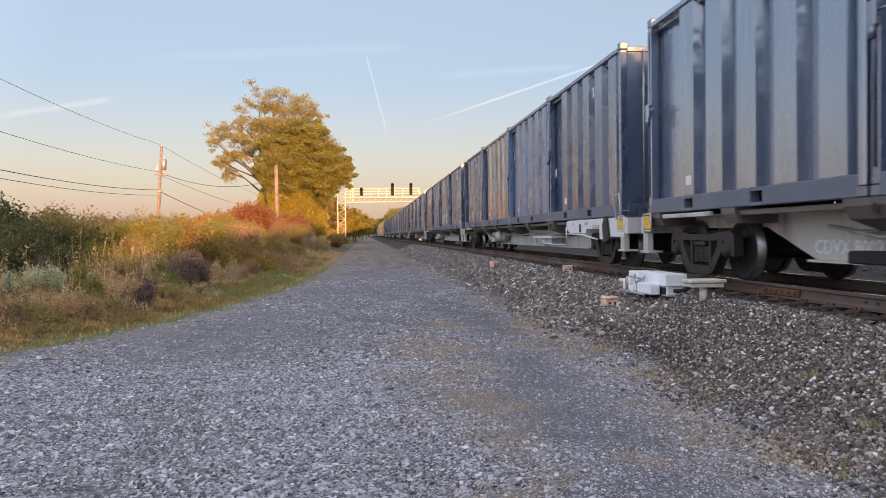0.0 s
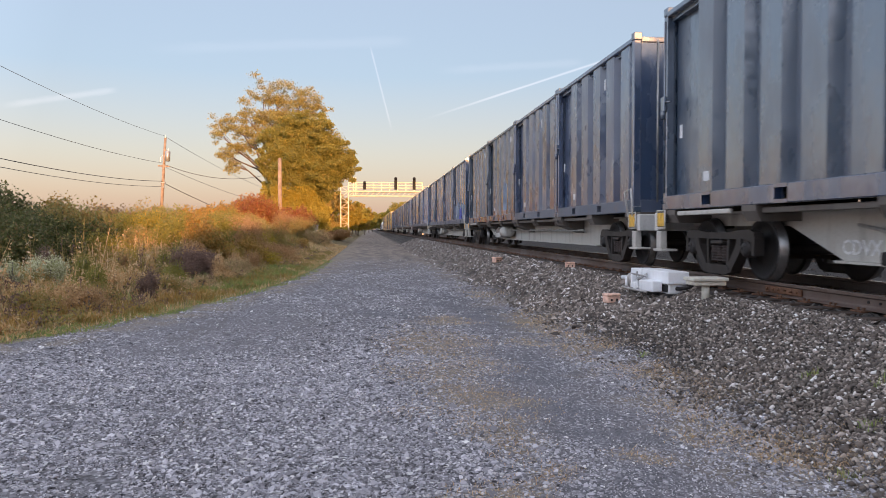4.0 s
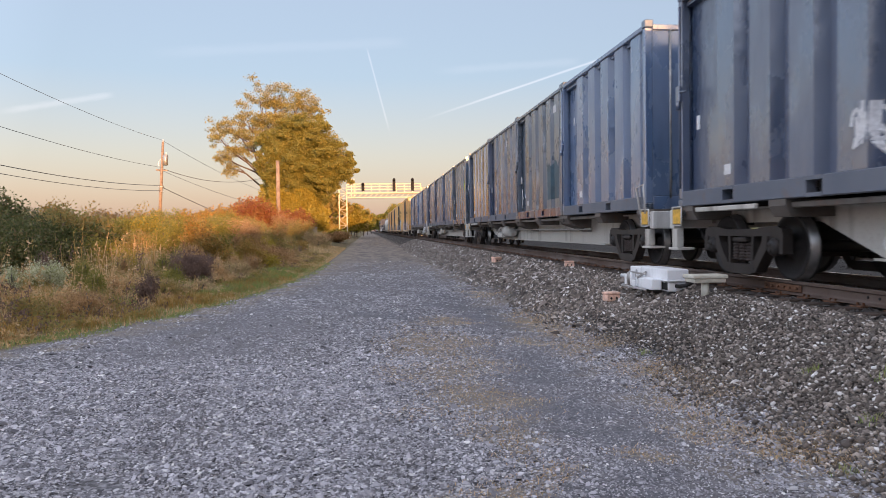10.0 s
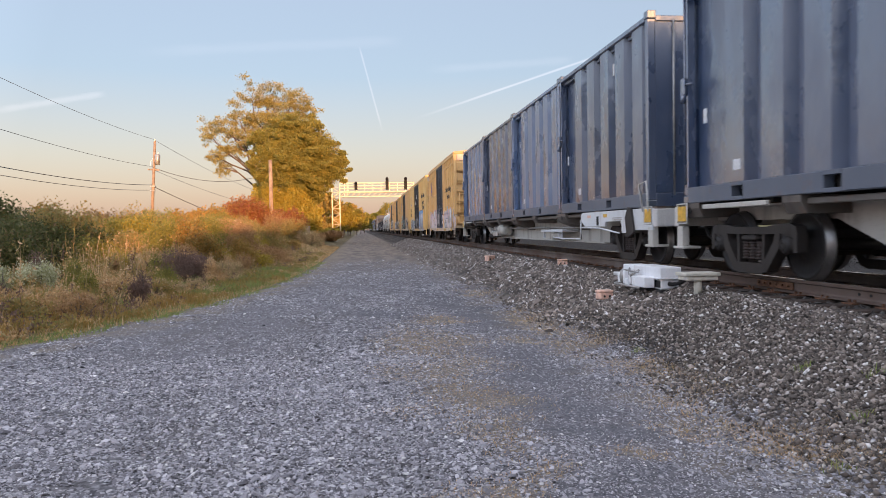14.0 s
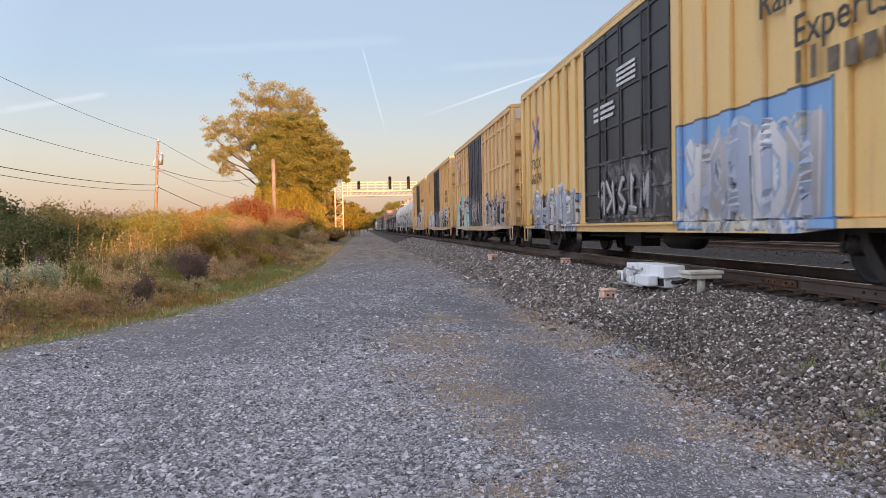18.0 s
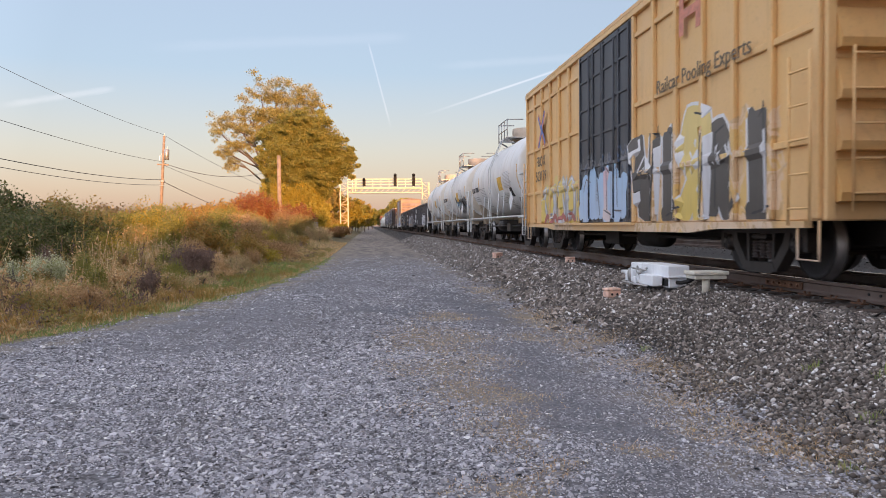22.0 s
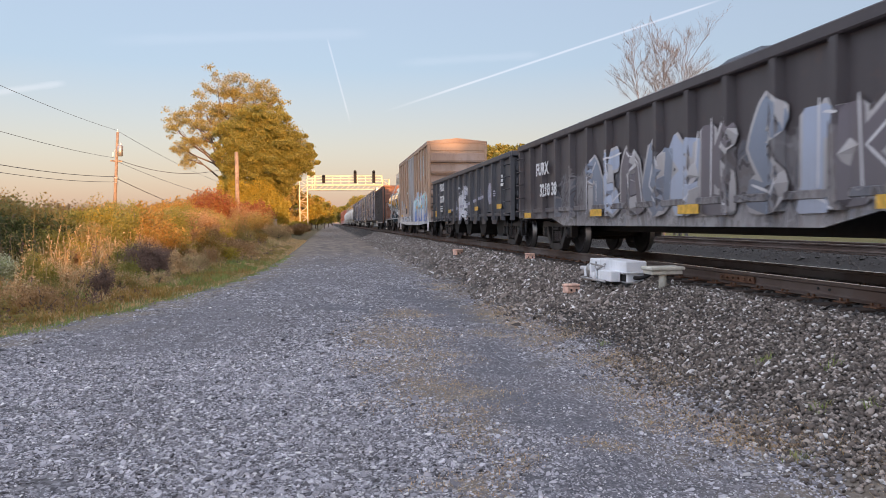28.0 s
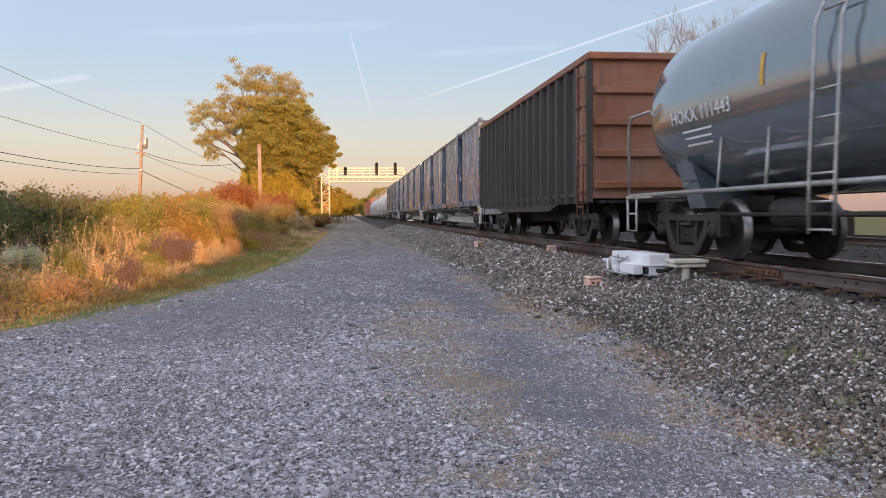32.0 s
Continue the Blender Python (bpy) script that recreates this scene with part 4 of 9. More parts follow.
WHEELS = []
LET_W = plain("white_stencil", (0.75, 0.76, 0.76), 0.6, 0, 0.15, 15)
LET_K = plain("dark_stencil", (0.05, 0.045, 0.045), 0.6, 0, 0.2, 15)


def wheelset_mesh():
    s = Shape()
    for sx in (-1, 1):
        prof = [(0.08, 0.66), (0.14, 0.665), (0.16, 0.70), (0.36, 0.715), (0.40, 0.685), (0.483, 0.675), (0.483, 0.70), (0.458, 0.715), (0.452, 0.815), (0.40, 0.82), (0.37, 0.765), (0.2, 0.75), (0.15, 0.82), (0.09, 0.825)]
        s.lathe([(r, sx * x) for r, x in prof], "x", 28)
        s.lathe([(0.05, sx * 0.82), (0.10, sx * 0.9), (0.11, sx * 1.09), (0.085, sx * 1.11)], "x", 14)
        for i in range(3):
            a = 2.1 * i
            s.box(sx * 1.105 - 0.015, sx * 1.105 + 0.015, 0.055 * math.cos(a) - 0.018, 0.055 * math.cos(a) + 0.018, 0.055 * math.sin(a) - 0.018, 0.055 * math.sin(a) + 0.018)
    s.cyl((-0.8, 0, 0), (0.8, 0, 0), 0.085, 12)
    me = s.mesh("wheelset", M_WHEEL)
    me.materials.append(M_TREAD)
    for p in me.polygons:
        if math.hypot(p.center.y, p.center.z) > 0.44 and abs(p.center.x) > 0.7:
            p.material_index = 1
    return me


def truck_mesh():
    s = Shape()
    for sx in (-1, 1):
        x0, x1 = sorted((sx * 0.93, sx * 1.07))
        s.prism([(-1.13, 0.60), (-1.10, 0.70), (-0.98, 0.745), (-0.66, 0.735), (-0.4, 0.70), (0.4, 0.70), (0.66, 0.735), (0.98, 0.745), (1.10, 0.70), (1.13, 0.60), (0.98, 0.60), (0.62, 0.605), (0.36, 0.60), (-0.36, 0.60), (-0.62, 0.605), (-0.98, 0.60)], "x", x0, x1)
        for sy in (-1, 1):
            s.prism([(sy * 1.13, 0.61), (sy * 1.13, 0.37), (sy * 1.05, 0.37), (sy * 1.03, 0.61)], "x", x0 - 0.006, x1 + 0.006)
            s.prism([(sy * 0.76, 0.61), (sy * 0.735, 0.42), (sy * 0.44, 0.09), (sy * 0.34, 0.075), (sy * 0.34, 0.19), (sy * 0.60, 0.50), (sy * 0.64, 0.61)], "x", x0 - 0.012, x1 + 0.012)
            s.prism([(sy * 0.37, 0.60), (sy * 0.31, 0.60), (sy * 0.29, 0.17), (sy * 0.35, 0.17)], "x", x0 + 0.004, x1 - 0.004)
            s.lathe([(0.06, sx * 0.93), (0.125, sx * 0.94), (0.125, sx * 1.06), (0.115, sx * 1.085), (0.07, sx * 1.095)], "x", 14, (0, sy * 0.89, 0.462))
            s.box(x0 + 0.01, x1 - 0.01, sy * 0.89 - 0.13, sy * 0.89 + 0.13, 0.56, 0.612, 0.01)
        s.prism([(-0.42, 0.10), (-0.36, 0.20), (0.36, 0.20), (0.42, 0.10), (0.3, 0.055), (-0.3, 0.055)], "x", x0 - 0.018, x1 + 0.018)
        s.box(*sorted((sx * 0.9, sx * 1.1)), -0.19, 0.19, 0.515, 0.585, 0.02)
    s.box(-0.92, 0.92, -0.19, 0.19, 0.5, 0.69, 0.03)
    s.box(-0.3, 0.3, -0.3, 0.3, 0.66, 0.8, 0.02)
    s.box(-0.75, 0.75, -0.42, -0.36, 0.3, 0.42).box(-0.75, 0.75, 0.36, 0.42, 0.3, 0.42)
    return s.mesh("truck", M_TRUCK)


def spring_mesh():
    prof = [(0.03, 0.24)]
    for i in range(6):
        prof += [(0.058, 0.244 + i * 0.044), (0.08, 0.262 + i * 0.044), (0.058, 0.28 + i * 0.044)]
    return Shape().lathe(prof + [(0.03, 0.51)], "z", 10).mesh("spring", M_SPRING)


WHEELSET, TRUCKM, SPRINGM = wheelset_mesh(), truck_mesh(), spring_mesh()


def add_truck(car, y):
    t = part("truck", TRUCKM, M_TRUCK, car, "cast steel two-axle truck")
    t.matrix_basis = pose(0, y, 0)
    for sx in (-1.0, 1.0):
        for sy in (-0.18, 0.0, 0.18):
            part("spring", SPRINGM, M_SPRING, t).matrix_basis = pose(sx, sy, 0)
    for dy in (-0.89, 0.89):
        w = part("wheelset", WHEELSET, M_WHEEL, t)
        w.matrix_parent_inverse = pose(0, dy, 0.459)
        WHEELS.append(w)


def add_coupler(car, y, sy):
    s = Shape().box(-0.12, 0.12, min(y, y + sy * 0.55), max(y, y + sy * 0.55), 0.76, 0.98, 0.02)
    s.box(-0.2, 0.16, min(y + sy * 0.5, y + sy * 0.72), max(y + sy * 0.5, y + sy * 0.72), 0.7, 1.0, 0.04)
    c = part("coupler", s, M_TRUCK, car)
    part("air_hose", Shape().tube([(-0.3, y, 0.8), (-0.34, y + sy * 0.25, 0.55), (-0.3, y + sy * 0.5, 0.42), (-0.24, y + sy * 0.68, 0.45)], 0.025, 6), M_BLACK, c)


def move(ob, s, z=0.0):
    MOVING.append((ob, s, z))
    ob.matrix_basis = pose(TRACK_X, s, RAIL_Z + z)


# ---- containers on flat cars ----
CL, CH, CW = 6.0, 3.5, 1.295       # length, height, half width
DECK = 1.085


def corrugated(sx):
    """A container's long side: broad trapezoid folds, closed to a thin plate."""
    base, top = 1.095, 1.262
    y, pts = -2.86, [(-2.86, base)]
    while y + 1.0 < 2.9:
        pts += [(y + 0.14, base), (y + 0.21, top), (y + 0.72, top), (y + 0.79, base)]
        y += 0.953
    pts += [(2.86, base)]
    poly = [(sx * b, a) for a, b in pts] + [(sx * (b - 0.03), a) for a, b in reversed(pts)]
    return Shape().prism(poly, "z", 0.255, 3.37)


def container_meshes():
    d = {}
    d["side_panel"] = [corrugated(-1), corrugated(1)]
    rails = []
    for sx in (-1, 1):
        r = Shape()
        x0, x1 = sorted((sx * 1.14, sx * CW))
        for y0, y1 in ((-2.86, -0.95), (-0.63, 1.15), (1.47, 2.86)):
            r.box(x0, x1, y0, y1, 0.0, 0.25, 0.012)
        for y0, y1 in ((-0.95, -0.63), (1.15, 1.47)):
            r.box(x0, x1, y0, y1, 0.2, 0.25).box(x0, x1, y0, y1, 0.0, 0.05)
        rails.append(r)
    d["bottom_rail"] = rails
    # solid black fill that paints the shade inside the fork pockets
    d["fork_pocket"] = [Shape().box(-1.13, 1.13, y0, y1, 0.052, 0.198) for y0, y1 in ((-0.95, -0.63), (1.15, 1.47))]
    d["top_rail"] = [Shape().box(*sorted((sx * 1.17, sx * CW)), -2.86, 2.86, 3.37, 3.47, 0.015) for sx in (-1, 1)]
    d["corner_post"] = []
    d["corner_casting"] = []
    for sx in (-1, 1):
        for sy in (-1, 1):
            d["corner_post"].append(Shape().box(*sorted((sx * 1.14, sx * (CW - 0.002))), *sorted((sy * 2.862, sy * 2.985)), 0.12, 3.4, 0.015))
            for z in (0.0, 3.40):
                d["corner_casting"].append(Shape().box(*sorted((sx * 1.13, sx * (CW + 0.004))), *sorted((sy * 2.83, sy * 3.0)), z, z + 0.118 + (0.03 if z else 0), 0.015))
    fold = [(2.9, 0.0), (2.99, 0.0), (2.99, 0.25), (2.96, 0.27)]
    for i in range(5):
        z = 0.5 + i * 0.58
        fold += [(2.96, z), (2.985, z + 0.04), (2.985, z + 0.2), (2.96, z + 0.24)]
    fold += [(2.96, 3.34), (2.99, 3.36), (2.99, 3.46), (2.9, 3.46)]
    e = Shape().prism(fold, "x", -1.14, 1.14)
    d["end_wall"] = [e]
    d["door"] = [Shape().box(-1.14, -0.01, -2.965, -2.93, 0.255, 3.355, 0.006), Shape().box(0.01, 1.14, -2.965, -2.93, 0.255, 3.355, 0.006)]
    d["end_beam"] = [Shape().box(-1.14, 1.14, -2.99, -2.9, 0.0, 0.25, 0.01), Shape().box(-1.14, 1.14, -2.99, -2.9, 3.36, 3.46, 0.01)]
    d["lock_rod"] = [Shape().cyl((x, -2.985, 0.2), (x, -2.985, 3.4), 0.02, 8) for x in (-0.8, -0.3, 0.3, 0.8)]
    h = Shape().cyl((-1.31, 2.9, 0.3), (-1.31, 2.9, 3.3), 0.018, 8)
    h.box(-1.36, -1.29, 2.84, 2.97, 1.72, 2.0, 0.02).cyl((-1.34, 2.9, 1.6), (-1.34, 2.9, 1.75), 0.04, 8)
    h.tube([(-1.32, 2.9, 1.9), (-1.33, 2.6, 1.86)], 0.018)
    d["latch"] = [h]
    roof = Shape().box(-1.2, 1.2, -2.93, 2.93, 3.30, 3.36)
    for i in range(9):
        roof.box(-1.15, 1.15, -2.7 + i * 0.62, -2.4 + i * 0.62, 3.36, 3.39)
    d["roof"] = [roof]
    d["floor"] = [Shape().box(-1.14, 1.14, -2.86, 2.86, 0.2, 0.25)]
    return d


CMESH = container_meshes()
PLATES = ((1.35, 0.42, 0.2, 0.15), (2.3, 1.2, 0.1, 0.22), (1.9, 2.25, 0.07, 0.2), (-1.1, 2.75, 0.08, 0.24), (-2.2, 2.9, 0.28, 0.2))


def container(material, label, tags):
    c = thing("container", label, "container", "containers on the train")
    for name, shapes in CMESH.items():
        for sh in shapes:
            m = {"fork_pocket": M_BLACK, "bottom_rail": M_RAILBLUE if material is not M_BLUE_DARK else M_BLUE, "lock_rod": M_STEEL, "corner_casting": M_BLUE_DARK}.get(name, material)
            part(name, sh, m, c)
    for i in tags:
        y, z, w, h = PLATES[i]
        part("label_plate", Shape().box(-1.268, -1.258, y - w / 2, y + w / 2, z, z + h), M_LABEL, c, "white sticker")
    return c


CONTAINERS = [container(M_BLUE, "navy blue corrugated steel waste container on a flat car", (0, 1, 3)),
              container(M_BLUE_FADED, "faded blue corrugated steel container with pale streaks", (0, 2)),
              container(M_BLUE_DARK, "dark navy corrugated steel container, grimy", (0, 1, 4)),
              container(M_BLUE_GREY, "glossy dark blue container whose folds mirror the sky", (0, 3))]


def flat_car():
    c = thing("container_flat_car", "pale grey flat car with deep centre sill carrying four containers", "flat car", "flat cars of the train")
    prof = [(-12.3, 1.0), (-12.3, 0.80), (-9.2, 0.80), (-8.0, 0.36), (8.0, 0.36), (9.2, 0.80), (12.3, 0.80), (12.3, 1.0)]
    for x0, x1 in ((-0.62, -0.55), (0.55, 0.62)):
        part("centre_sill", Shape().prism(prof, "x", x0, x1), M_SILL, c)
    part("bottom_flange", Shape().box(-0.75, 0.75, -8.0, 8.0, 0.33, 0.36), M_SILL, c)
    part("deck_plate", Shape().box(-0.75, 0.75, -12.4, 12.4, 1.0, 1.03), M_SILL, c)
    for y in (-12.0, -9.1, -6.07, -3.0, 0.0, 3.0, 6.07, 9.1, 12.0):
        main = abs(y) in (6.07, 0.0, 12.0)
        w = 0.42 if main else 0.2
        s = Shape()
        low = 0.62 if main and abs(y) < 10 else 0.86
        half = [(0.53, low), (1.2, 0.86), (1.28, 1.0), (1.28, DECK - 0.001)]
        s.prism([(-a, b) for a, b in half] + [(a, b) for a, b in reversed(half)], "y", y - w, y + w)
        b = part("bolster" if main else "cross_bearer", s, M_BOLSTER, c)
        if main:
            for sx in (-1, 1):
                part("socket", Shape().cyl((sx * 1.283, y - 0.1, 0.97), (sx * 1.276, y - 0.1, 0.97), 0.055, 12), M_BLACK, b)
    pipes = Shape()
    pipes.tube([(-0.8, -7, 0.72), (-0.8, 7, 0.72)], 0.03).tube([(-0.85, 4.2, 0.62), (-0.9, 6.4, 0.66), (-0.7, 7.6, 0.8)], 0.025)
    part("brake_rod", pipes, M_PIPE, c)
    cyl = Shape().lathe([(0.08, 2.95), (0.21, 3.0), (0.23, 3.1), (0.23, 4.0), (0.2, 4.06), (0.06, 4.1), (0.05, 4.35)], "y", 18, (-0.88, 0, 0.66))
    part("brake_cylinder", cyl, M_SILL, c)
    loop = Shape()
    for i in range(4):
        loop.tube([(-0.95 - 0.02 * i, 4.2, 0.8 - 0.05 * i), (-1.0, 4.9 + 0.1 * i, 0.82 - 0.05 * i), (-1.0, 5.4 + 0.1 * i, 0.7 - 0.06 * i), (-0.9, 5.7, 0.5)], 0.018)
    part("pipe_bundle", loop, M_PIPE, c)
    part("valve_box", Shape().box(-1.05, -0.7, 4.4, 5.4, 0.4, 0.6, 0.03), M_SILL, c)
    part("tool_tray", Shape().box(-0.95, -0.65, 5.6, 6.9, 0.35, 0.5, 0.02), M_BLACK, c)
    lettering("lettering", "CDVX 80022", 0.26, LET_W, c, on_side(-0.625, 7.3, 0.44), "white car number", 0.004)
    # near side only: dark filler bar that stands in for the deck's shadow
    part("side_channel", Shape().box(-1.2, -1.1, -9.0, 9.0, 0.97, 1.045, 0.01), M_BOLSTER, c)
    for y in (-10.45, 10.45):
        add_truck(c, y)
    for sy in (-1, 1):
        y0, y1 = sorted((sy * 12.28, sy * 12.45))
        part("end_sill", Shape().box(-1.3, 1.3, y0, y1, 0.72, 1.04, 0.015), M_WHITEP, c)
        a = sy * 12.2
        part("step_post", Shape().box(-1.32, -1.2, a - 0.1, a + 0.1, 0.4, 0.72, 0.01), M_SILL, c)
        part("step", Shape().box(-1.34, -1.05, a - 0.2, a + 0.2, 0.36, 0.4, 0.006), M_SILL, c)
        a = sy * 12.1
        part("yellow_plate", Shape().box(-1.33, -1.31, a - 0.15, a + 0.15, 0.80, 1.04, 0.006), M_YELLOWP, c, "yellow reflector plate")
        part("plate_frame", Shape().tube([(-1.32, a - 0.18, 0.77), (-1.32, a - 0.18, 1.08), (-1.32, a + 0.18, 1.08), (-1.32, a + 0.18, 0.77), (-1.32, a - 0.18, 0.77)], 0.014), M_WHITEP, c)
        add_coupler(c, sy * 12.2, sy)
    hr = Shape().tube([(-1.33, -11.9, 1.0), (-1.35, -11.75, 1.5), (-1.35, -12.1, 1.55), (-1.33, -12.15, 1.0)], 0.018)
    part("handrail", hr, M_WHITEP, c)
    part("bearing_bar", Shape().box(-1.32, -1.25, 9.6, 11.4, 0.98, 1.05, 0.01), M_SILL, c)
    return c


FLAT = flat_car()
rng_c = random.Random(11)
PITCH, FIRST = 25.65, 14.0


M_BEAM = paint("white_beam_paint", (0.66, 0.70, 0.73), 0.5, grime=(0.25, 0.2, 0.16), dirt=0.45, fade=0.2, rust=0.12)


def brake_end(c):
    """The white side beam, brake rigging and tray at one end of some flat cars."""
    beam = part("side_beam", Shape().prism([(-12.3, 0.66), (-12.3, 1.06), (-8.1, 1.06), (-8.0, 1.0), (-8.0, 0.86), (-8.3, 0.74), (-9.7, 0.74), (-9.75, 0.84), (-10.7, 0.84), (-10.75, 0.6), (-11.2, 0.6), (-11.25, 0.66)], "x", -1.32, -1.27), M_BEAM, c, "white side beam with small markings")
    part("marking", Shape().box(-1.326, -1.318, -8.75, -8.5, 0.93, 0.99), M_ORANGE, beam, "orange painted bar")
    part("marking", Shape().box(-1.326, -1.318, -9.85, -9.62, 0.93, 1.0), M_YELLOWP, beam, "yellow painted bar")
    part("placard", Shape().box(-1.326, -1.318, -9.3, -9.16, 0.76, 0.96), M_BLACK, beam, "black placard")
    for z in (0.86, 0.90):
        part("stencil", Shape().box(-1.326, -1.318, -10.75, -10.2, z, z + 0.018), M_PIPE, beam, "line of small illegible stencilling")
    part("brake_lever", Shape().prism([(-11.5, 0.62), (-11.35, 1.08), (-11.2, 1.1), (-11.05, 0.9), (-11.15, 0.5)], "x", -1.37, -1.33), M_TRUCK, c, "grimy brake lever plate")
    part("brake_rod", Shape().tube([(-1.36, -8.2, 0.72), (-1.36, -9.5, 0.70), (-1.36, -10.7, 0.60)], 0.018), M_BEAM, c, "thin white brake rod")
    part("brake_rod", Shape().tube([(-1.34, -8.05, 0.9), (-1.34, -8.05, 0.45), (-1.2, -6.0, 0.43), (-1.2, -5.0, 0.46)], 0.018), M_BEAM, c, "thin white brake rod")
    part("equipment_tray", Shape().box(-1.12, -0.66, -5.6, -3.2, 0.60, 0.67, 0.01), M_BEAM, c, "white equipment tray")
    for y in (-5.4, -5.1, -3.5):
        part("tray_post", Shape().box(-1.1, -1.05, y - 0.03, y + 0.03, 0.42, 0.6), M_BEAM, c)
    part("valve", Shape().lathe([(0.03, -4.6), (0.12, -4.55), (0.12, -4.3), (0.05, -4.2)], "y", 12, (-0.95, 0, 0.48)), M_SILL, c)


def load_flat(s_far, first, kinds):
    """A flat car whose far end's gap lies at s_far, with four containers."""
    mid = s_far - PITCH / 2
    car = FLAT if first else copy_thing(FLAT, Matrix())
    move(car, mid)
    FLATS[round(s_far)] = car
    for i, kd in enumerate(kinds):
        box = CONTAINERS[kd] if CONTAINERS[kd] not in USED else copy_thing(CONTAINERS[kd], Matrix())
        USED.add(CONTAINERS[kd])
        move(box, mid + (i - 1.5) * 6.06, DECK)
        LOADED[round(s_far), i] = box


USED, LOADED, FLATS = set(), {}, {}
KINDS = {-1: (0, 2, 0, 1), -2: (0, 0, 2, 1), -3: (2, 0, 0, 3), -4: (0, 1, 0, 2), 0: (0, 2, 0, 3), 1: (0, 1, 3, 0), 2: (0, 0, 0, 2), 3: (0, 0, 2, 2), 4: (0, 0, 0, 0), 5: (1, 0, 3, 0), 6: (1, 2, 0, 3), 7: (2, 0, 0, 0), 8: (0, 1, 0, 1)}
for k_, kinds in KINDS.items():
    load_flat(FIRST + PITCH * k_, k_ == -1, kinds)
for k_, kinds in enumerate(((0, 2, 0, 2), (2, 2, 0, 0), (0, 0, 2, 2))):
    load_flat(443.4 + PITCH * (k_ + 1), False, kinds)


for k_ in (1, 8):
    brake_end(FLATS[round(FIRST + PITCH * k_)])

# ---- sprayed marks on single containers ----
M_TAG = plain("white_spray_paint", (0.72, 0.73, 0.75), 0.6, 0, 0.15, 25)
M_TAG_LIME = plain("lime_spray_paint", (0.55, 0.62, 0.10), 0.6, 0, 0.15, 25)
M_TAG_BLUE = plain("blue_spray_paint", (0.05, 0.07, 0.50), 0.6, 0, 0.3, 4)
M_WASH = plain("pale_overpaint", (0.22, 0.28, 0.37), 0.55, 0, 0.3, 3)
M_TEAL = plain("teal_overpaint", (0.04, 0.10, 0.14), 0.5, 0, 0.3, 3)
FOLD = ([-2.86] + [v for i in range(6) for v in (-2.86 + i * 0.953 + 0.14, -2.86 + i * 0.953 + 0.21, -2.86 + i * 0.953 + 0.72, -2.86 + i * 0.953 + 0.79)] + [2.86],
        [1.095] + [1.095, 1.262, 1.262, 1.095] * 6 + [1.095])


def skin(y):
    """How far out the folded side stands at y."""
    return -float(np.interp(y, *FOLD)) - 0.005


def strokes(lines, width):
    """Flat paint strokes that follow the folds; lines of (y, z) points."""
    s = Shape()
    for pts in lines:
        for (y0, z0), (y1, z1) in zip(pts[:-1], pts[1:]):
            n = max(1, int(math.hypot(y1 - y0, z1 - z0) / 0.06))
            d = Vector((y1 - y0, z1 - z0)).normalized() * width / 2
            for i in range(n):
                a, b = i / n, (i + 1) / n
                q = [(y0 + (y1 - y0) * u, z0 + (z1 - z0) * u) for u in (a, b)]
                v = [(q[0][0] - d.y, q[0][1] + d.x), (q[0][0] + d.y, q[0][1] - d.x), (q[1][0] + d.y, q[1][1] - d.x), (q[1][0] - d.y, q[1][1] + d.x)]
                s.add([(skin(y), y, z) for y, z in v], [(0, 1, 2, 3)])
    return s


def scrawl(key, y, z, w, h, letters, seed, material=M_TAG, width=0.03):
    """A spiky illegible sprayed tag."""
    r = random.Random(seed)
    lines = []
    for i in range(letters):
        a = y + w / 2 - w * (i + 0.5) / letters
        step = w / letters
        lines.append([(a + r.uniform(-0.55, 0.55) * step, z + h * u + r.uniform(-0.12, 0.12) * h) for u in (0.0, 0.95, 0.3, 0.75, r.uniform(0, 0.3))])
        if r.random() < 0.6:
            c = [(a + 0.35 * step * math.cos(q), z + h * (0.45 + 0.35 * math.sin(q))) for q in np.linspace(0, 5.2, 9)]
            lines.append(c)
        lines.append([(a + r.uniform(-0.3, 0.3) * step, z + h * 0.2), (a + r.uniform(-0.3, 0.3) * step, z - h * r.uniform(0.0, 0.35))])
    part("spray_tag", strokes(lines, width), material, LOADED[key], "spiky white sprayed tag" if material is M_TAG else "small coloured sprayed tag")


def overpaint(key, y0, y1, z0, z1, material, label, seed):
    """A rolled-on patch of paint with an uneven upper edge, following the folds."""
    r = random.Random(seed)
    s = Shape()
    ys = sorted({y0, y1} | {q for q in FOLD[0] if y0 < q < y1} | {y0 + (y1 - y0) * i / 12 for i in range(1, 12)})
    tops = [z1 + r.uniform(-0.12, 0.12) for _ in ys]
    for i in range(len(ys) - 1):
        s.add([(skin(ys[i]) + 0.002, ys[i], z0), (skin(ys[i + 1]) + 0.002, ys[i + 1], z0), (skin(ys[i + 1]) + 0.002, ys[i + 1], tops[i + 1]), (skin(ys[i]) + 0.002, ys[i], tops[i])], [(0, 1, 2, 3)])
    part("overpaint", s, material, LOADED[key], label)


def gap(k):
    return round(FIRST + PITCH * k)


scrawl((gap(1), 3), 0.1, 0.42, 0.6, 0.45, 3, 1)
scrawl((gap(1), 3), -1.1, 0.45, 0.45, 0.3, 3, 2, width=0.02)
scrawl((gap(1), 3), -2.1, 0.36, 0.75, 0.42, 4, 3)
overpaint((gap(1), 3), -2.5, -1.75, 0.35, 1.0, M_WASH, "pale smeared patch", 31)
scrawl((gap(2), 1), 0.7, 0.45, 1.9, 0.6, 7, 4, width=0.05)
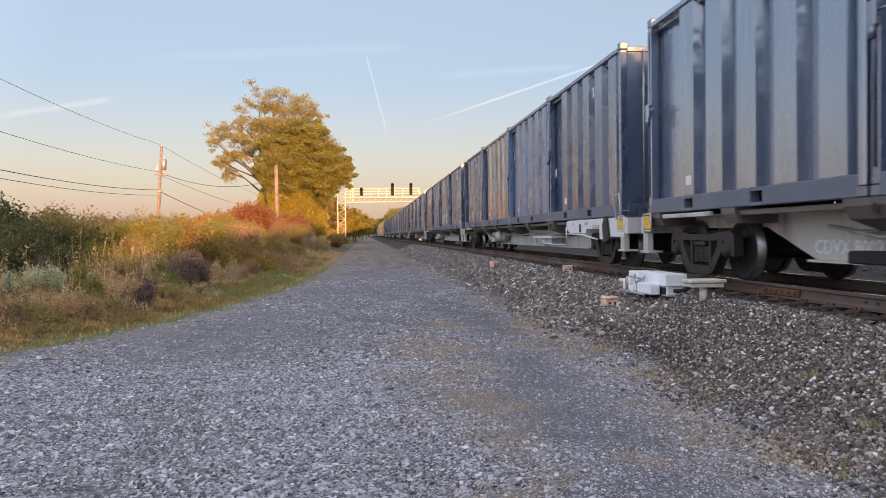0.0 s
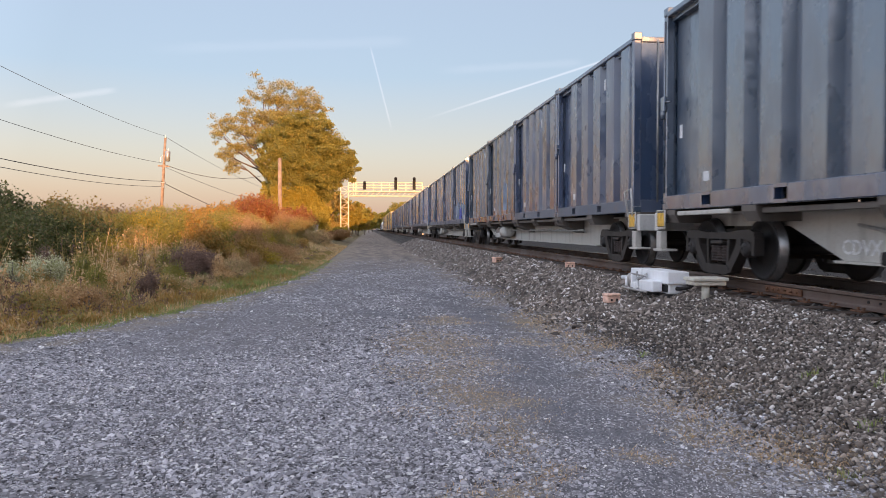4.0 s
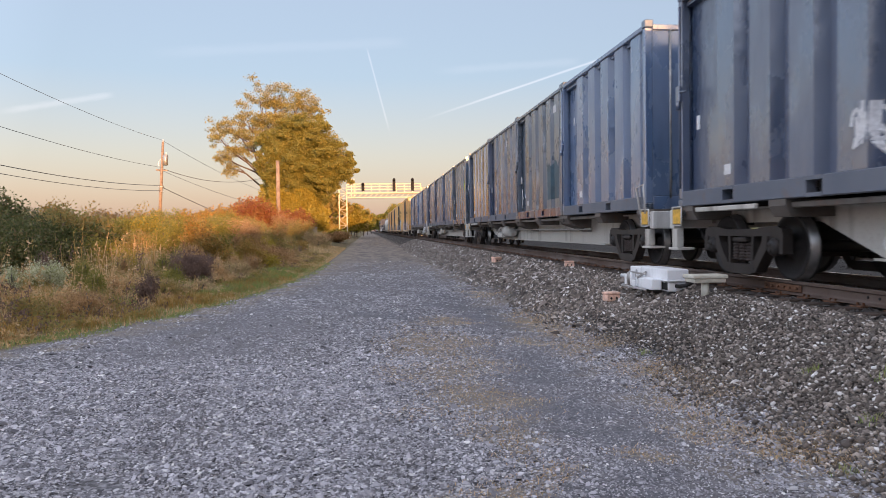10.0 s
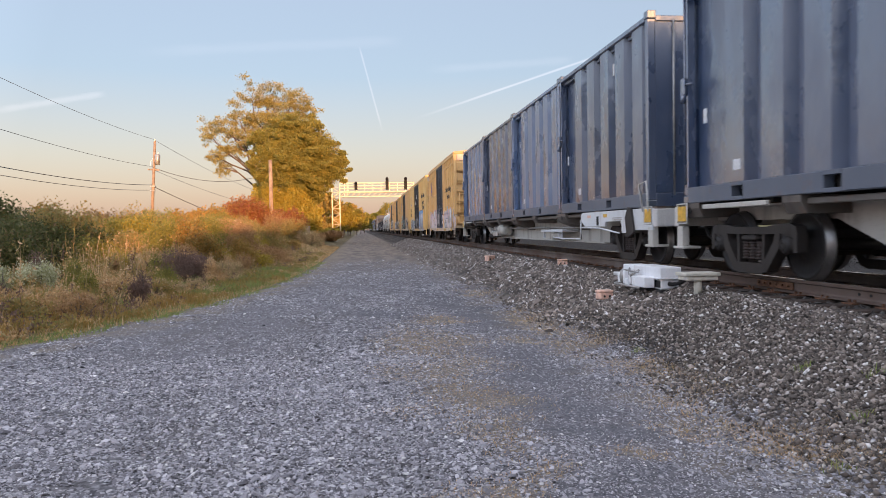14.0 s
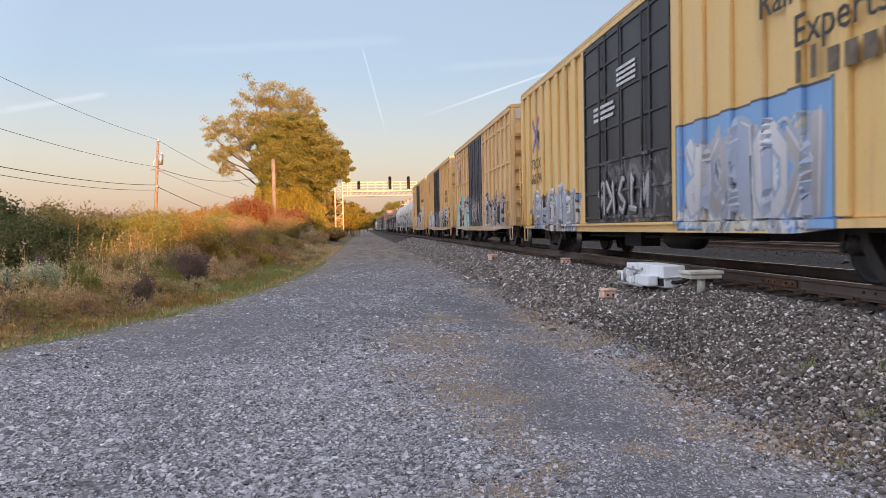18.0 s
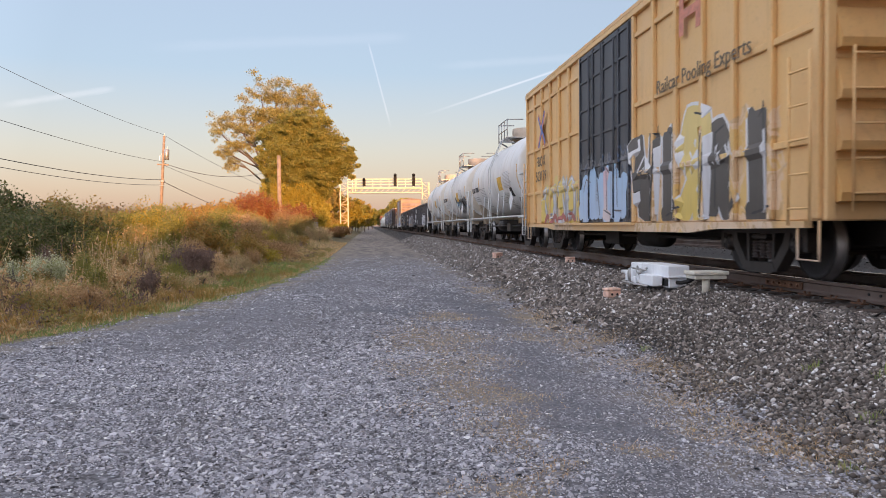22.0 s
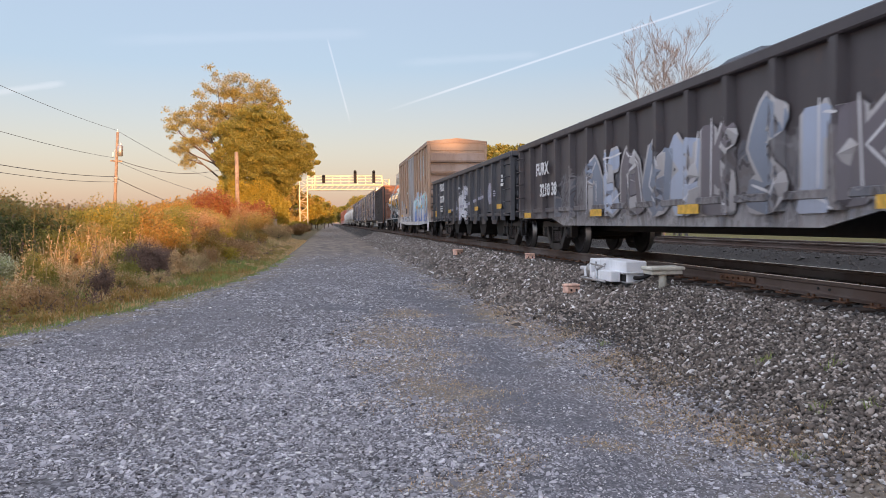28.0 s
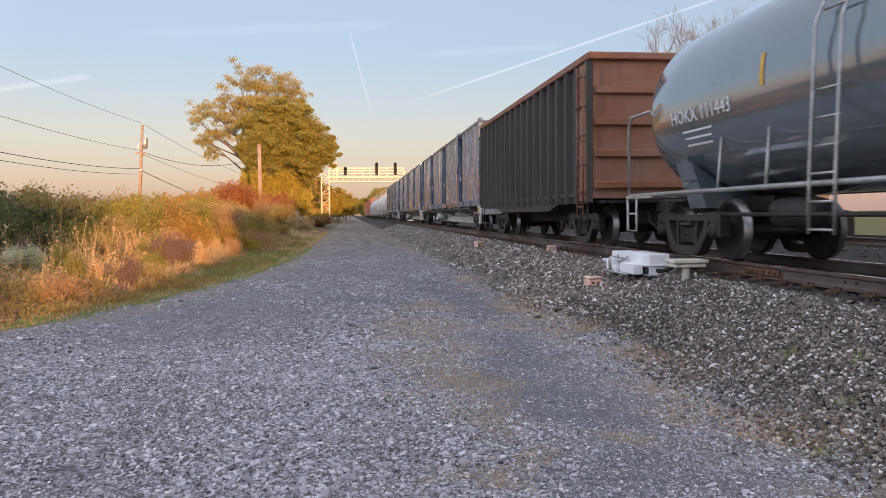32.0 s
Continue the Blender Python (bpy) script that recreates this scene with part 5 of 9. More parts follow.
scrawl((gap(2), 1), -1.2, 0.45, 0.85, 0.65, 4, 5, width=0.05)
scrawl((gap(2), 2), -1.7, 0.35, 0.3, 0.4, 2, 6, width=0.02)
scrawl((gap(5), 3), -1.75, 0.5, 0.7, 0.5, 3, 7, width=0.05)
scrawl((gap(6), 1), 2.1, 0.4, 0.35, 0.7, 2, 8, width=0.035)
scrawl((gap(7), 0), -2.35, 1.8, 0.5, 0.5, 3, 9, M_TAG_LIME)
overpaint((gap(4), 0), -2.6, 2.3, 0.27, 1.15, M_WASH, "pale washed-over band along the bottom", 32)
overpaint((gap(4), 0), -1.0, 0.2, 0.27, 0.85, M_TAG_BLUE, "bright blue sprayed block", 33)
overpaint((gap(4), 3), -2.6, -1.2, 0.5, 1.3, M_TEAL, "teal overpainted block", 34)
overpaint((gap(5), 1), -0.6, 0.2, 1.9, 2.5, M_WASH, "pale overpainted square", 35)
overpaint((gap(5), 1), -2.4, -1.8, 1.6, 2.8, M_TEAL, "teal overpainted strip", 36)
overpaint((gap(6), 1), -2.6, -1.3, 0.5, 1.5, M_TEAL, "dull teal overpainted patch", 37)
overpaint((gap(3), 2), -1.5, -0.6, 0.4, 1.4, M_WASH, "faint washed patch", 38)


# ---- box cars ----
M_HEADER = paint("cream_end_plate", (0.62, 0.52, 0.42), 0.55, grime=(0.3, 0.2, 0.12), dirt=0.5, fade=0.1)
YELLOW = (0.82, 0.53, 0.22)
WH, BLU, GRY, BLK, PNK, CYN = (0.62, 0.63, 0.66), (0.16, 0.30, 0.55), (0.30, 0.31, 0.34), (0.03, 0.03, 0.035), (0.62, 0.40, 0.42), (0.25, 0.55, 0.58)


SKINS = {}                          # how far out a car's near side stands, by the car's name


def car_skin(edges, bands, hw, door=None):
    """The near side of a car with posts (place, half width) and bands (height)."""
    def at(y, z):
        if door and door[0] - 0.02 < y < door[1] + 0.02:
            return -hw - 0.108
        if any(abs(y - p) < w + 0.02 for p, w in edges):
            return -hw - 0.077
        return -hw - 0.052 if any(abs(z - b) < 0.055 for b in bands) else -hw - 0.002
    return at


def ribbon(s, pts, width, at, off, taper=0.55):
    """A broad sprayed stroke along (y, z) points that lies on a side."""
    run = [pts[0]]
    for (y0, z0), (y1, z1) in zip(pts[:-1], pts[1:]):
        n = max(1, int(math.hypot(y1 - y0, z1 - z0) / 0.07))
        run += [(y0 + (y1 - y0) * i / n, z0 + (z1 - z0) * i / n) for i in range(1, n + 1)]
    n = len(run)
    v, f = [], []
    for i, (y, z) in enumerate(run):
        a, b = run[max(i - 2, 0)], run[min(i + 2, n - 1)]
        d = Vector((b[0] - a[0], b[1] - a[1]))
        d = d.normalized() if d.length > 1e-6 else Vector((1, 0))
        w = width / 2 * (taper if i in (0, n - 1) else 1.0)
        for u in (-1, -0.34, 0.34, 1):
            q = (y - d.y * w * u, max(0.79, z + d.x * w * u))
            v.append((at(*q) - off, q[0], q[1]))
        if i:
            f += [(4 * i - 4 + j, 4 * i - 3 + j, 4 * i + 1 + j, 4 * i + j) for j in range(3)]
    return s.add(v, f)


FORMS = [[[(0.15, 0), (0.2, 0.95), (0.6, 1.0), (0.85, 0.7), (0.3, 0.45), (0.95, 0.0)]],
         [[(0.5, 1), (0.12, 0.75), (0.1, 0.25), (0.5, 0.02), (0.9, 0.28), (0.88, 0.75), (0.5, 1)]],
         [[(0.05, 0.05), (0.3, 1.0), (0.5, 0.35), (0.72, 1.0), (0.95, 0.05)]],
         [[(0.9, 0.9), (0.35, 1.0), (0.1, 0.72), (0.85, 0.38), (0.6, 0.0), (0.08, 0.1)]],
         [[(0.1, 1), (0.12, 0.25), (0.5, 0.0), (0.88, 0.25), (0.9, 1.0)], [(0.5, 0.4), (0.52, 0.7)]],
         [[(0.1, 0.0), (0.15, 1.0)], [(0.95, 0.95), (0.3, 0.5), (0.9, 0.0)]],
         [[(0.05, 0.95), (0.95, 1.0)], [(0.5, 0.9), (0.45, 0.0)], [(0.45, 0.05), (0.85, 0.2)]]]


def piece(c, at, y, z, w, h, n, seed, fill, line, shine, cloud=None, fat=0.5):
    """A row of fat sprayed shapes with outlines, on the near side of a car."""
    r = random.Random(seed)
    step = w / n
    if cloud:
        s = Shape()
        for i in range(11):
            p, top = y + w / 2 * 1.04 - w * 1.04 * i / 10, z + h * (1.28 - 0.9 * abs(i / 10 - 0.5) ** 1.5 - r.uniform(0.0, 0.3))
            ribbon(s, [(p, z - 0.05), (p + r.uniform(-0.1, 0.1), (z + top) / 2), (p + r.uniform(-0.15, 0.15), top)], w / 7.5, at, 0.0005 * (i % 3), 0.5)
        part("sprayed_cloud", s, cloud, c, "sprayed cloud of colour behind the shapes")
    for i in range(n):
        y0 = y + w / 2 - step * i
        form = FORMS[r.randrange(len(FORMS))]
        flip, turn = r.random() < 0.5, r.random() < 0.5
        form = [[(1 - u if flip else u, 1 - v if turn else v) for u, v in ln] for ln in form]
        hh, zz, lean = h * r.uniform(0.85, 1.1), z + h * r.uniform(-0.06, 0.06), r.uniform(-0.12, 0.12)
        lines = [[(y0 - step * (0.08 + 0.84 * u + lean * v + r.uniform(-0.13, 0.13)), zz + hh * (v + r.uniform(-0.1, 0.1))) for u, v in ln] for ln in form]
        width = fat * step * 0.62
        a, b, k = Shape(), Shape(), Shape()
        for ln in lines:
            ribbon(a, ln, width + 0.11, at, 0.003)
            ribbon(b, ln, width, at, 0.006, 0.8)
            ribbon(k, [(p - width * 0.28, q + width * 0.22) for p, q in ln[:3]], 0.035, at, 0.009)
        letter = part("sprayed_shape", a, line, c, "fat sprayed shape with an outline")
        part("fill", b, fill[i % len(fill)], letter)
        part("shine", k, shine, letter)


def spray(name, low, high, z0=0.8, z1=2.2):
    """Spray paint that fades from one colour below to another above, uneven and weathered."""
    k = Nodes(name)
    v = k.coords()
    x, y, z = k.split(v)
    n = k.noise(v, 2.6, 5, 0.65)
    c = k.mix(k.step(k.math("ADD", z, k.math("MULTIPLY", k.math("SUBTRACT", n, 0.5), 0.7)), z0, z1), low, high)
    run = k.noise(k.xyz(0.0, k.math("MULTIPLY", y, 5.0), k.math("MULTIPLY", z, 0.5)), 1.0, 5, 0.65)
    c = k.mix(k.math("MULTIPLY", k.step(run, 0.5, 0.75), 0.3), c, (0.22, 0.17, 0.13))
    return k.done(c, 0.55)


S_WHITE = spray("white_sprayed", (0.52, 0.52, 0.54), (0.72, 0.72, 0.73))
S_BLACK = spray("black_sprayed", (0.03, 0.03, 0.033), (0.06, 0.058, 0.058))
S_CHAR = spray("charcoal_sprayed", (0.07, 0.062, 0.055), (0.12, 0.11, 0.10))
S_GREY = spray("grey_sprayed", (0.30, 0.29, 0.29), (0.52, 0.51, 0.51))
S_ROSE = spray("dusty_rose_sprayed", (0.44, 0.27, 0.22), (0.52, 0.30, 0.25))
S_MAUVE = spray("mauve_sprayed", (0.40, 0.30, 0.28), (0.42, 0.33, 0.31))
S_CYAN = spray("cyan_sprayed", (0.30, 0.62, 0.60), (0.22, 0.58, 0.60))
S_AQUA = spray("blue_to_aqua_sprayed", (0.12, 0.20, 0.52), (0.38, 0.72, 0.74), 0.9, 2.0)
S_PINK = spray("pale_pink_sprayed", (0.66, 0.56, 0.55), (0.68, 0.46, 0.52))
S_SKY = spray("pale_blue_sprayed", (0.34, 0.38, 0.46), (0.40, 0.47, 0.60))
S_DULL = spray("dull_blue_sprayed", (0.15, 0.17, 0.21), (0.24, 0.29, 0.37))
S_DUSK = spray("dusky_sprayed", (0.13, 0.12, 0.13), (0.17, 0.15, 0.17))
S_RED = spray("dull_red_sprayed", (0.40, 0.13, 0.11), (0.48, 0.22, 0.18))
S_ICE = spray("pale_ice_blue_sprayed", (0.44, 0.56, 0.72), (0.36, 0.55, 0.74))
S_LEMON = spray("yellow_sprayed", (0.66, 0.48, 0.12), (0.72, 0.56, 0.22))


def ladder(s, x, y0, y1, z0, z1, n):
    """A ladder on a side at x between y0 and y1."""
    s.tube([(x, y0, z0), (x, y0, z1)], 0.018).tube([(x, y1, z0), (x, y1, z1)], 0.018)
    for i in range(n):
        z = z0 + (z1 - z0) * (i + 0.5) / n
        s.tube([(x, y0, z), (x, y1, z)], 0.014)
    return s


def box_car(name, label, L, body, door_mat, end_mat, door=(-2.3, 2.3), bands=(1.68, 2.96, 4.26), top=4.87, posts=0.92, sill_mat=None, group="box cars of the train", flat_ribs=False):
    c = thing(name, label, "box car", group)
    h, z0, hw = L / 2, 0.76, 1.47
    part("body", Shape().box(-hw, hw, -h, h, z0, top - 0.12, 0.02), body, c)
    edges = []
    SKINS[c.name] = car_skin(edges, bands, hw, door)
    roof = Shape().prism([(-1.55, top - 0.12), (1.55, top - 0.12), (1.53, top - 0.03), (0, top + 0.13), (-1.53, top - 0.03)], "y", -h - 0.02, h + 0.02)
    for i in range(int(L / 1.2)):
        y = -h + 0.6 + i * 1.2
        roof.prism([(-1.5, top - 0.03), (0, top + 0.13), (1.5, top - 0.03), (1.5, top + 0.01), (0, top + 0.17), (-1.5, top + 0.01)], "y", y - 0.04, y + 0.04)
    part("roof", roof, M_STEEL if end_mat is None else end_mat, c)
    for sx in (-1, 1):
        X = lambda a, b: sorted((sx * a, sx * b))
        n = int(round((h + door[0] - 0.15) / posts))
        m = int(round((h - door[1] - 0.15) / posts))
        ys = [-h + 0.09 + (h + door[0] - 0.2) * i / n for i in range(n + 1)] + [door[1] + 0.11 + (h - door[1] - 0.2) * i / m for i in range(m + 1)]
        for y in ys:
            w = 0.14 if flat_ribs else 0.055
            edges.append((y, w)) if sx < 0 else None
            part("side_post", Shape().box(*X(hw, hw + 0.075), y - w, y + w, z0 + 0.02, top - 0.14, 0.012), body, c)
        for z in bands:
            for a, b in ((-h + 0.05, door[0] - 0.08), (door[1] + 0.08, h - 0.05)):
                part("side_band", Shape().box(*X(hw, hw + 0.05), a, b, z - 0.045, z + 0.045, 0.01), body, c)
        part("side_sill", Shape().prism([(-h + 0.3, z0), (-h + 0.3, z0 - 0.08), (-h + 2.6, z0 - 0.10), (-h + 3.4, z0 - 0.16), (h - 3.4, z0 - 0.16), (h - 2.6, z0 - 0.10), (h - 0.3, z0 - 0.08), (h - 0.3, z0)], "x", *X(hw - 0.04, hw + 0.06)), sill_mat or body, c)
        part("top_rail", Shape().box(*X(hw, hw + 0.085), -h, h, top - 0.24, top - 0.125, 0.01), body, c)
        ribs = []
        d = Shape()
        d.box(*X(hw + 0.01, hw + 0.07), door[0], door[1], z0 + 0.02, top - 0.25, 0.01)
        leafs = 2 if door[1] - door[0] > 3 else 1
        w = (door[1] - door[0]) / leafs
        for k in range(leafs):
            a = door[0] + k * w
            for z in (0.1, 0.62, 1.22, 1.9, 2.55, 3.2, 3.72):
                ribs.append(Shape().box(*X(hw + 0.072, hw + 0.098), a + 0.06, a + w - 0.06, z0 + z, z0 + z + 0.055, 0.008))
            for p in (a + 0.03, a + w * 0.36, a + w - 0.09):
                ribs.append(Shape().box(*X(hw + 0.072, hw + 0.106), p, p + 0.06, z0 + 0.05, top - 0.28, 0.008))
        dr = part("door", d, door_mat, c, "sliding side door")
        for sh in ribs:
            part("door_rib", sh, door_mat, dr)
        rods = Shape()
        for k in range(leafs):
            a = door[0] + (k + 0.5) * w
            rods.cyl((sx * (hw + 0.12), a, z0 + 0.1), (sx * (hw + 0.12), a, top - 0.4), 0.025, 8)
            rods.box(*X(hw + 0.1, hw + 0.14), a - 0.3, a + 0.02, z0 + 1.2, z0 + 1.26)
        part("lock_rod", rods, door_mat, dr)
        part("door_track", Shape().box(*X(hw + 0.03, hw + 0.13), door[0] - 0.2, min(h - 0.3, door[1] + 2.4), z0 - 0.03, z0 + 0.015), sill_mat or body, c)
        for sy in (-1, 1):
            y1 = sy * (h - 0.06)
            y0 = y1 - sy * 0.42
            part("ladder", ladder(Shape(), sx * (hw + 0.15), y0, y1, z0 - 0.05, z0 + 1.9, 5), body, c)
            part("step", Shape().tube([(sx * 1.5, y0, z0), (sx * 1.5, y0, z0 - 0.45), (sx * 1.5, y1, z0 - 0.45), (sx * 1.5, y1, z0)], 0.018), body, c)
    for sy in (-1, 1):
        e = Shape()
        n = 6
        for i in range(n):
            z = z0 + 0.2 + i * (top - z0 - 0.75) / n
            e.prism([(z, 0.0), (z + 0.015, 0.13), (z + 0.11, 0.15), (z + 0.46, 0.02), (z + 0.48, 0.0)], "x", -1.38, 1.38)
        ev = [(x, sy * (h + b), a) for x, a, b in e.v]
        e.v = ev
        part("end_ribs", e, end_mat or body, c)
        part("end_header", Shape().box(-1.37, 1.37, *sorted((sy * h, sy * (h + 0.03))), top - 0.5, top - 0.16, 0.008), M_HEADER if end_mat is M_END_Y else body, c, "pale upper end plate")
        for sx in (-1, 1):
            part("corner_post", Shape().box(*sorted((sx * 1.38, sx * 1.5)), *sorted((sy * h, sy * (h + 0.06))), z0, top - 0.14, 0.015), body, c)
        lad = Shape()
        for x in (-1.25, -0.8):
            lad.tube([(x, sy * (h + 0.16), z0 + 0.1), (x, sy * (h + 0.16), z0 + 1.9)], 0.016)
        for i in range(5):
            z = z0 + 0.3 + i * 0.38
            lad.tube([(-1.25, sy * (h + 0.16), z), (-0.8, sy * (h + 0.16), z)], 0.014)
        lad.tube([(-1.3, sy * (h + 0.18), z0 + 2.4), (1.3, sy * (h + 0.18), z0 + 2.4)], 0.014)
        part("end_ladder", lad, body, c)
        part("end_platform", Shape().box(-0.8, 0.8, *sorted((sy * (h + 0.02), sy * (h + 0.35))), z0 + 0.28, z0 + 0.32), M_STEEL, c)
        add_coupler(c, sy * (h + 0.1), sy)
        add_truck(c, sy * (h - 2.1))
    part("centre_sill", Shape().box(-0.35, 0.35, -h, h, 0.45, z0 - 0.01), M_BLACK, c)
    part("brake_rigging", Shape().lathe([(0.1, -1.6), (0.22, -1.5), (0.22, -0.5), (0.1, -0.4)], "y", 12, (-0.75, 0, 0.5)).box(-1.0, -0.6, 0.5, 1.4, 0.3, 0.6).tube([(-0.9, -4, 0.5), (-0.9, 4, 0.5)], 0.03), M_BLACK, c)
    return c


def stencil_bars(c, x, y, z, w, h, rows, material, seed):
    """Small lettering that cannot be read: rows of short bars."""
    r = random.Random(seed)
    s = Shape()
    for i in range(rows):
        a = y + w / 2
        zz = z + h * (rows - 1 - i) / rows
        while a > y - w / 2 + 0.05:
            b = r.uniform(0.05, 0.16)
            s.box(x - 0.004, x + 0.004, max(a - b, y - w / 2), a, zz, zz + h / rows * 0.55)
            a -= b + 0.035
    part("stencil", s, material, c, "rows of small illegible stencilling")


def yellow_marks(c, ys, z=0.62, x=-1.545):
    for y in ys:
        part("reflector", Shape().box(x - 0.004, x + 0.004, y - 0.3, y + 0.3, z, z + 0.13), M_YELLOWP, c, "yellow reflective strip")


def logo(c, y, z):
    """A painted X of halved arms, red and blue, with a blue bar in the middle."""
    for dy in (-1, 1):
        for dz in (-1, 1):
            d = Vector((dy * 0.40, dz * 0.46))
            n = Vector((-d.y, d.x)).normalized() * 0.085
            for sgn, m, tint in ((1, M_LOGO_R, "red"), (-1, M_LOGO_B, "blue")):
                q = [(0.0, 0.0), (d.x, d.y), (d.x + sgn * n.x, d.y + sgn * n.y), (sgn * n.x, sgn * n.y)]
                q = [(y + a, z + b) for a, b in q]
                part("emblem", Shape().prism(q if sgn > 0 else q[::-1], "x", -1.553, -1.549), m, c, tint + " stripe of a painted emblem")
    part("emblem", Shape().box(-1.556, -1.552, y - 0.09, y + 0.09, z - 0.14, z + 0.14), M_LOGO_B, c, "blue middle of a painted emblem")


M_PATCH = plain("pale_primer_patch", (0.42, 0.40, 0.39), 0.6, 0, 0.2, 3)
M_FADED_K = plain("faded_black_stencil", (0.17, 0.13, 0.085), 0.6, 0, 0.3, 8)
M_LOGO_R = plain("faded_red_paint", (0.62, 0.24, 0.16), 0.6)
M_LOGO_B = plain("blue_emblem_paint", (0.13, 0.20, 0.50), 0.6)
M_DOOR_K = graffiti_paint("black_box_car_door", (0.028, 0.029, 0.033), [(-2.3, 1.4, 0.7, 2.0, 4, [BLK, GRY, WH, BLK], (0.2, 0.2, 0.22))], 0.5, cover=0.22, rust=0.05, dirt=0.3, fade=0.02, grime=(0.03, 0.026, 0.024))
M_DOOR_B = graffiti_paint("blue_grey_box_car_door", (0.05, 0.055, 0.065), [(-2.3, 2.3, 0.7, 2.2, 6, [GRY, WH, BLU, (0.1, 0.1, 0.12)], BLK)], 0.5, cover=0.2, rust=0.05, dirt=0.3, fade=0.02, grime=(0.03, 0.026, 0.024))
M_END_Y = paint("yellow_box_car_end", (0.66, 0.38, 0.13), 0.55, grime=(0.13, 0.085, 0.045), dirt=0.6, fade=0.15, rust=0.1)

G1 = graffiti_paint("yellow_car_pink_graffiti", YELLOW, [(-7.2, -1.9, 0.6, 1.75, 1, [PNK, WH, BLU, (0.5, 0.42, 0.55), GRY], WH), (1.8, 7.0, 0.6, 1.9, 2, [WH, PNK, BLU, GRY], (0.45, 0.3, 0.4))], low=(0.75, (0.66, 0.56, 0.47)), cover=0.4)
G2 = graffiti_paint("yellow_car_blue_graffiti", (0.82, 0.55, 0.21), [(-6.0, -2.6, 0.85, 1.95, 3, [(0.20, 0.36, 0.62), WH, (0.50, 0.50, 0.52), (0.62, 0.55, 0.36), GRY], (0.42, 0.44, 0.48)), (3.0, 8.0, 0.7, 1.6, 5, [GRY, WH, BLU], BLK)], rust=0.04, framed=(-6.45, -2.42, 0.62, 2.3, (0.22, 0.42, 0.70), (0.08, 0.10, 0.16)))
G3 = graffiti_paint("tan_car_teal_graffiti", (0.76, 0.50, 0.23), [(-6.8, -1.6, 0.6, 1.9, 7, [GRY, BLK, WH, (0.45, 0.42, 0.42), PNK], BLK), (2.3, 6.8, 0.55, 2.1, 8, [CYN, (0.72, 0.42, 0.38), (0.62, 0.36, 0.33), (0.78, 0.50, 0.45), (0.2, 0.62, 0.62)], BLK)], low=(0.6, (0.66, 0.58, 0.5)), cover=0.35)
G4 = graffiti_paint("orange_car_white_graffiti", (0.78, 0.49, 0.20), [(2.2, 7.0, 0.55, 1.7, 9, [WH, GRY, (0.5, 0.5, 0.52)], WH), (-6.9, -1.7, 0.6, 1.75, 12, [WH, GRY, BLK, (0.5, 0.5, 0.52)], BLK)], cover=0.45)
G5 = graffiti_paint("orange_car_black_graffiti", (0.76, 0.47, 0.19), [(-6.8, -1.8, 0.6, 2.2, 13, [BLK, WH, GRY, (0.6, 0.45, 0.12)], WH), (2.4, 4.2, 0.7, 1.5, 14, [GRY, WH], BLK)], low=(0.5, (0.45, 0.36, 0.3)), cover=0.3)


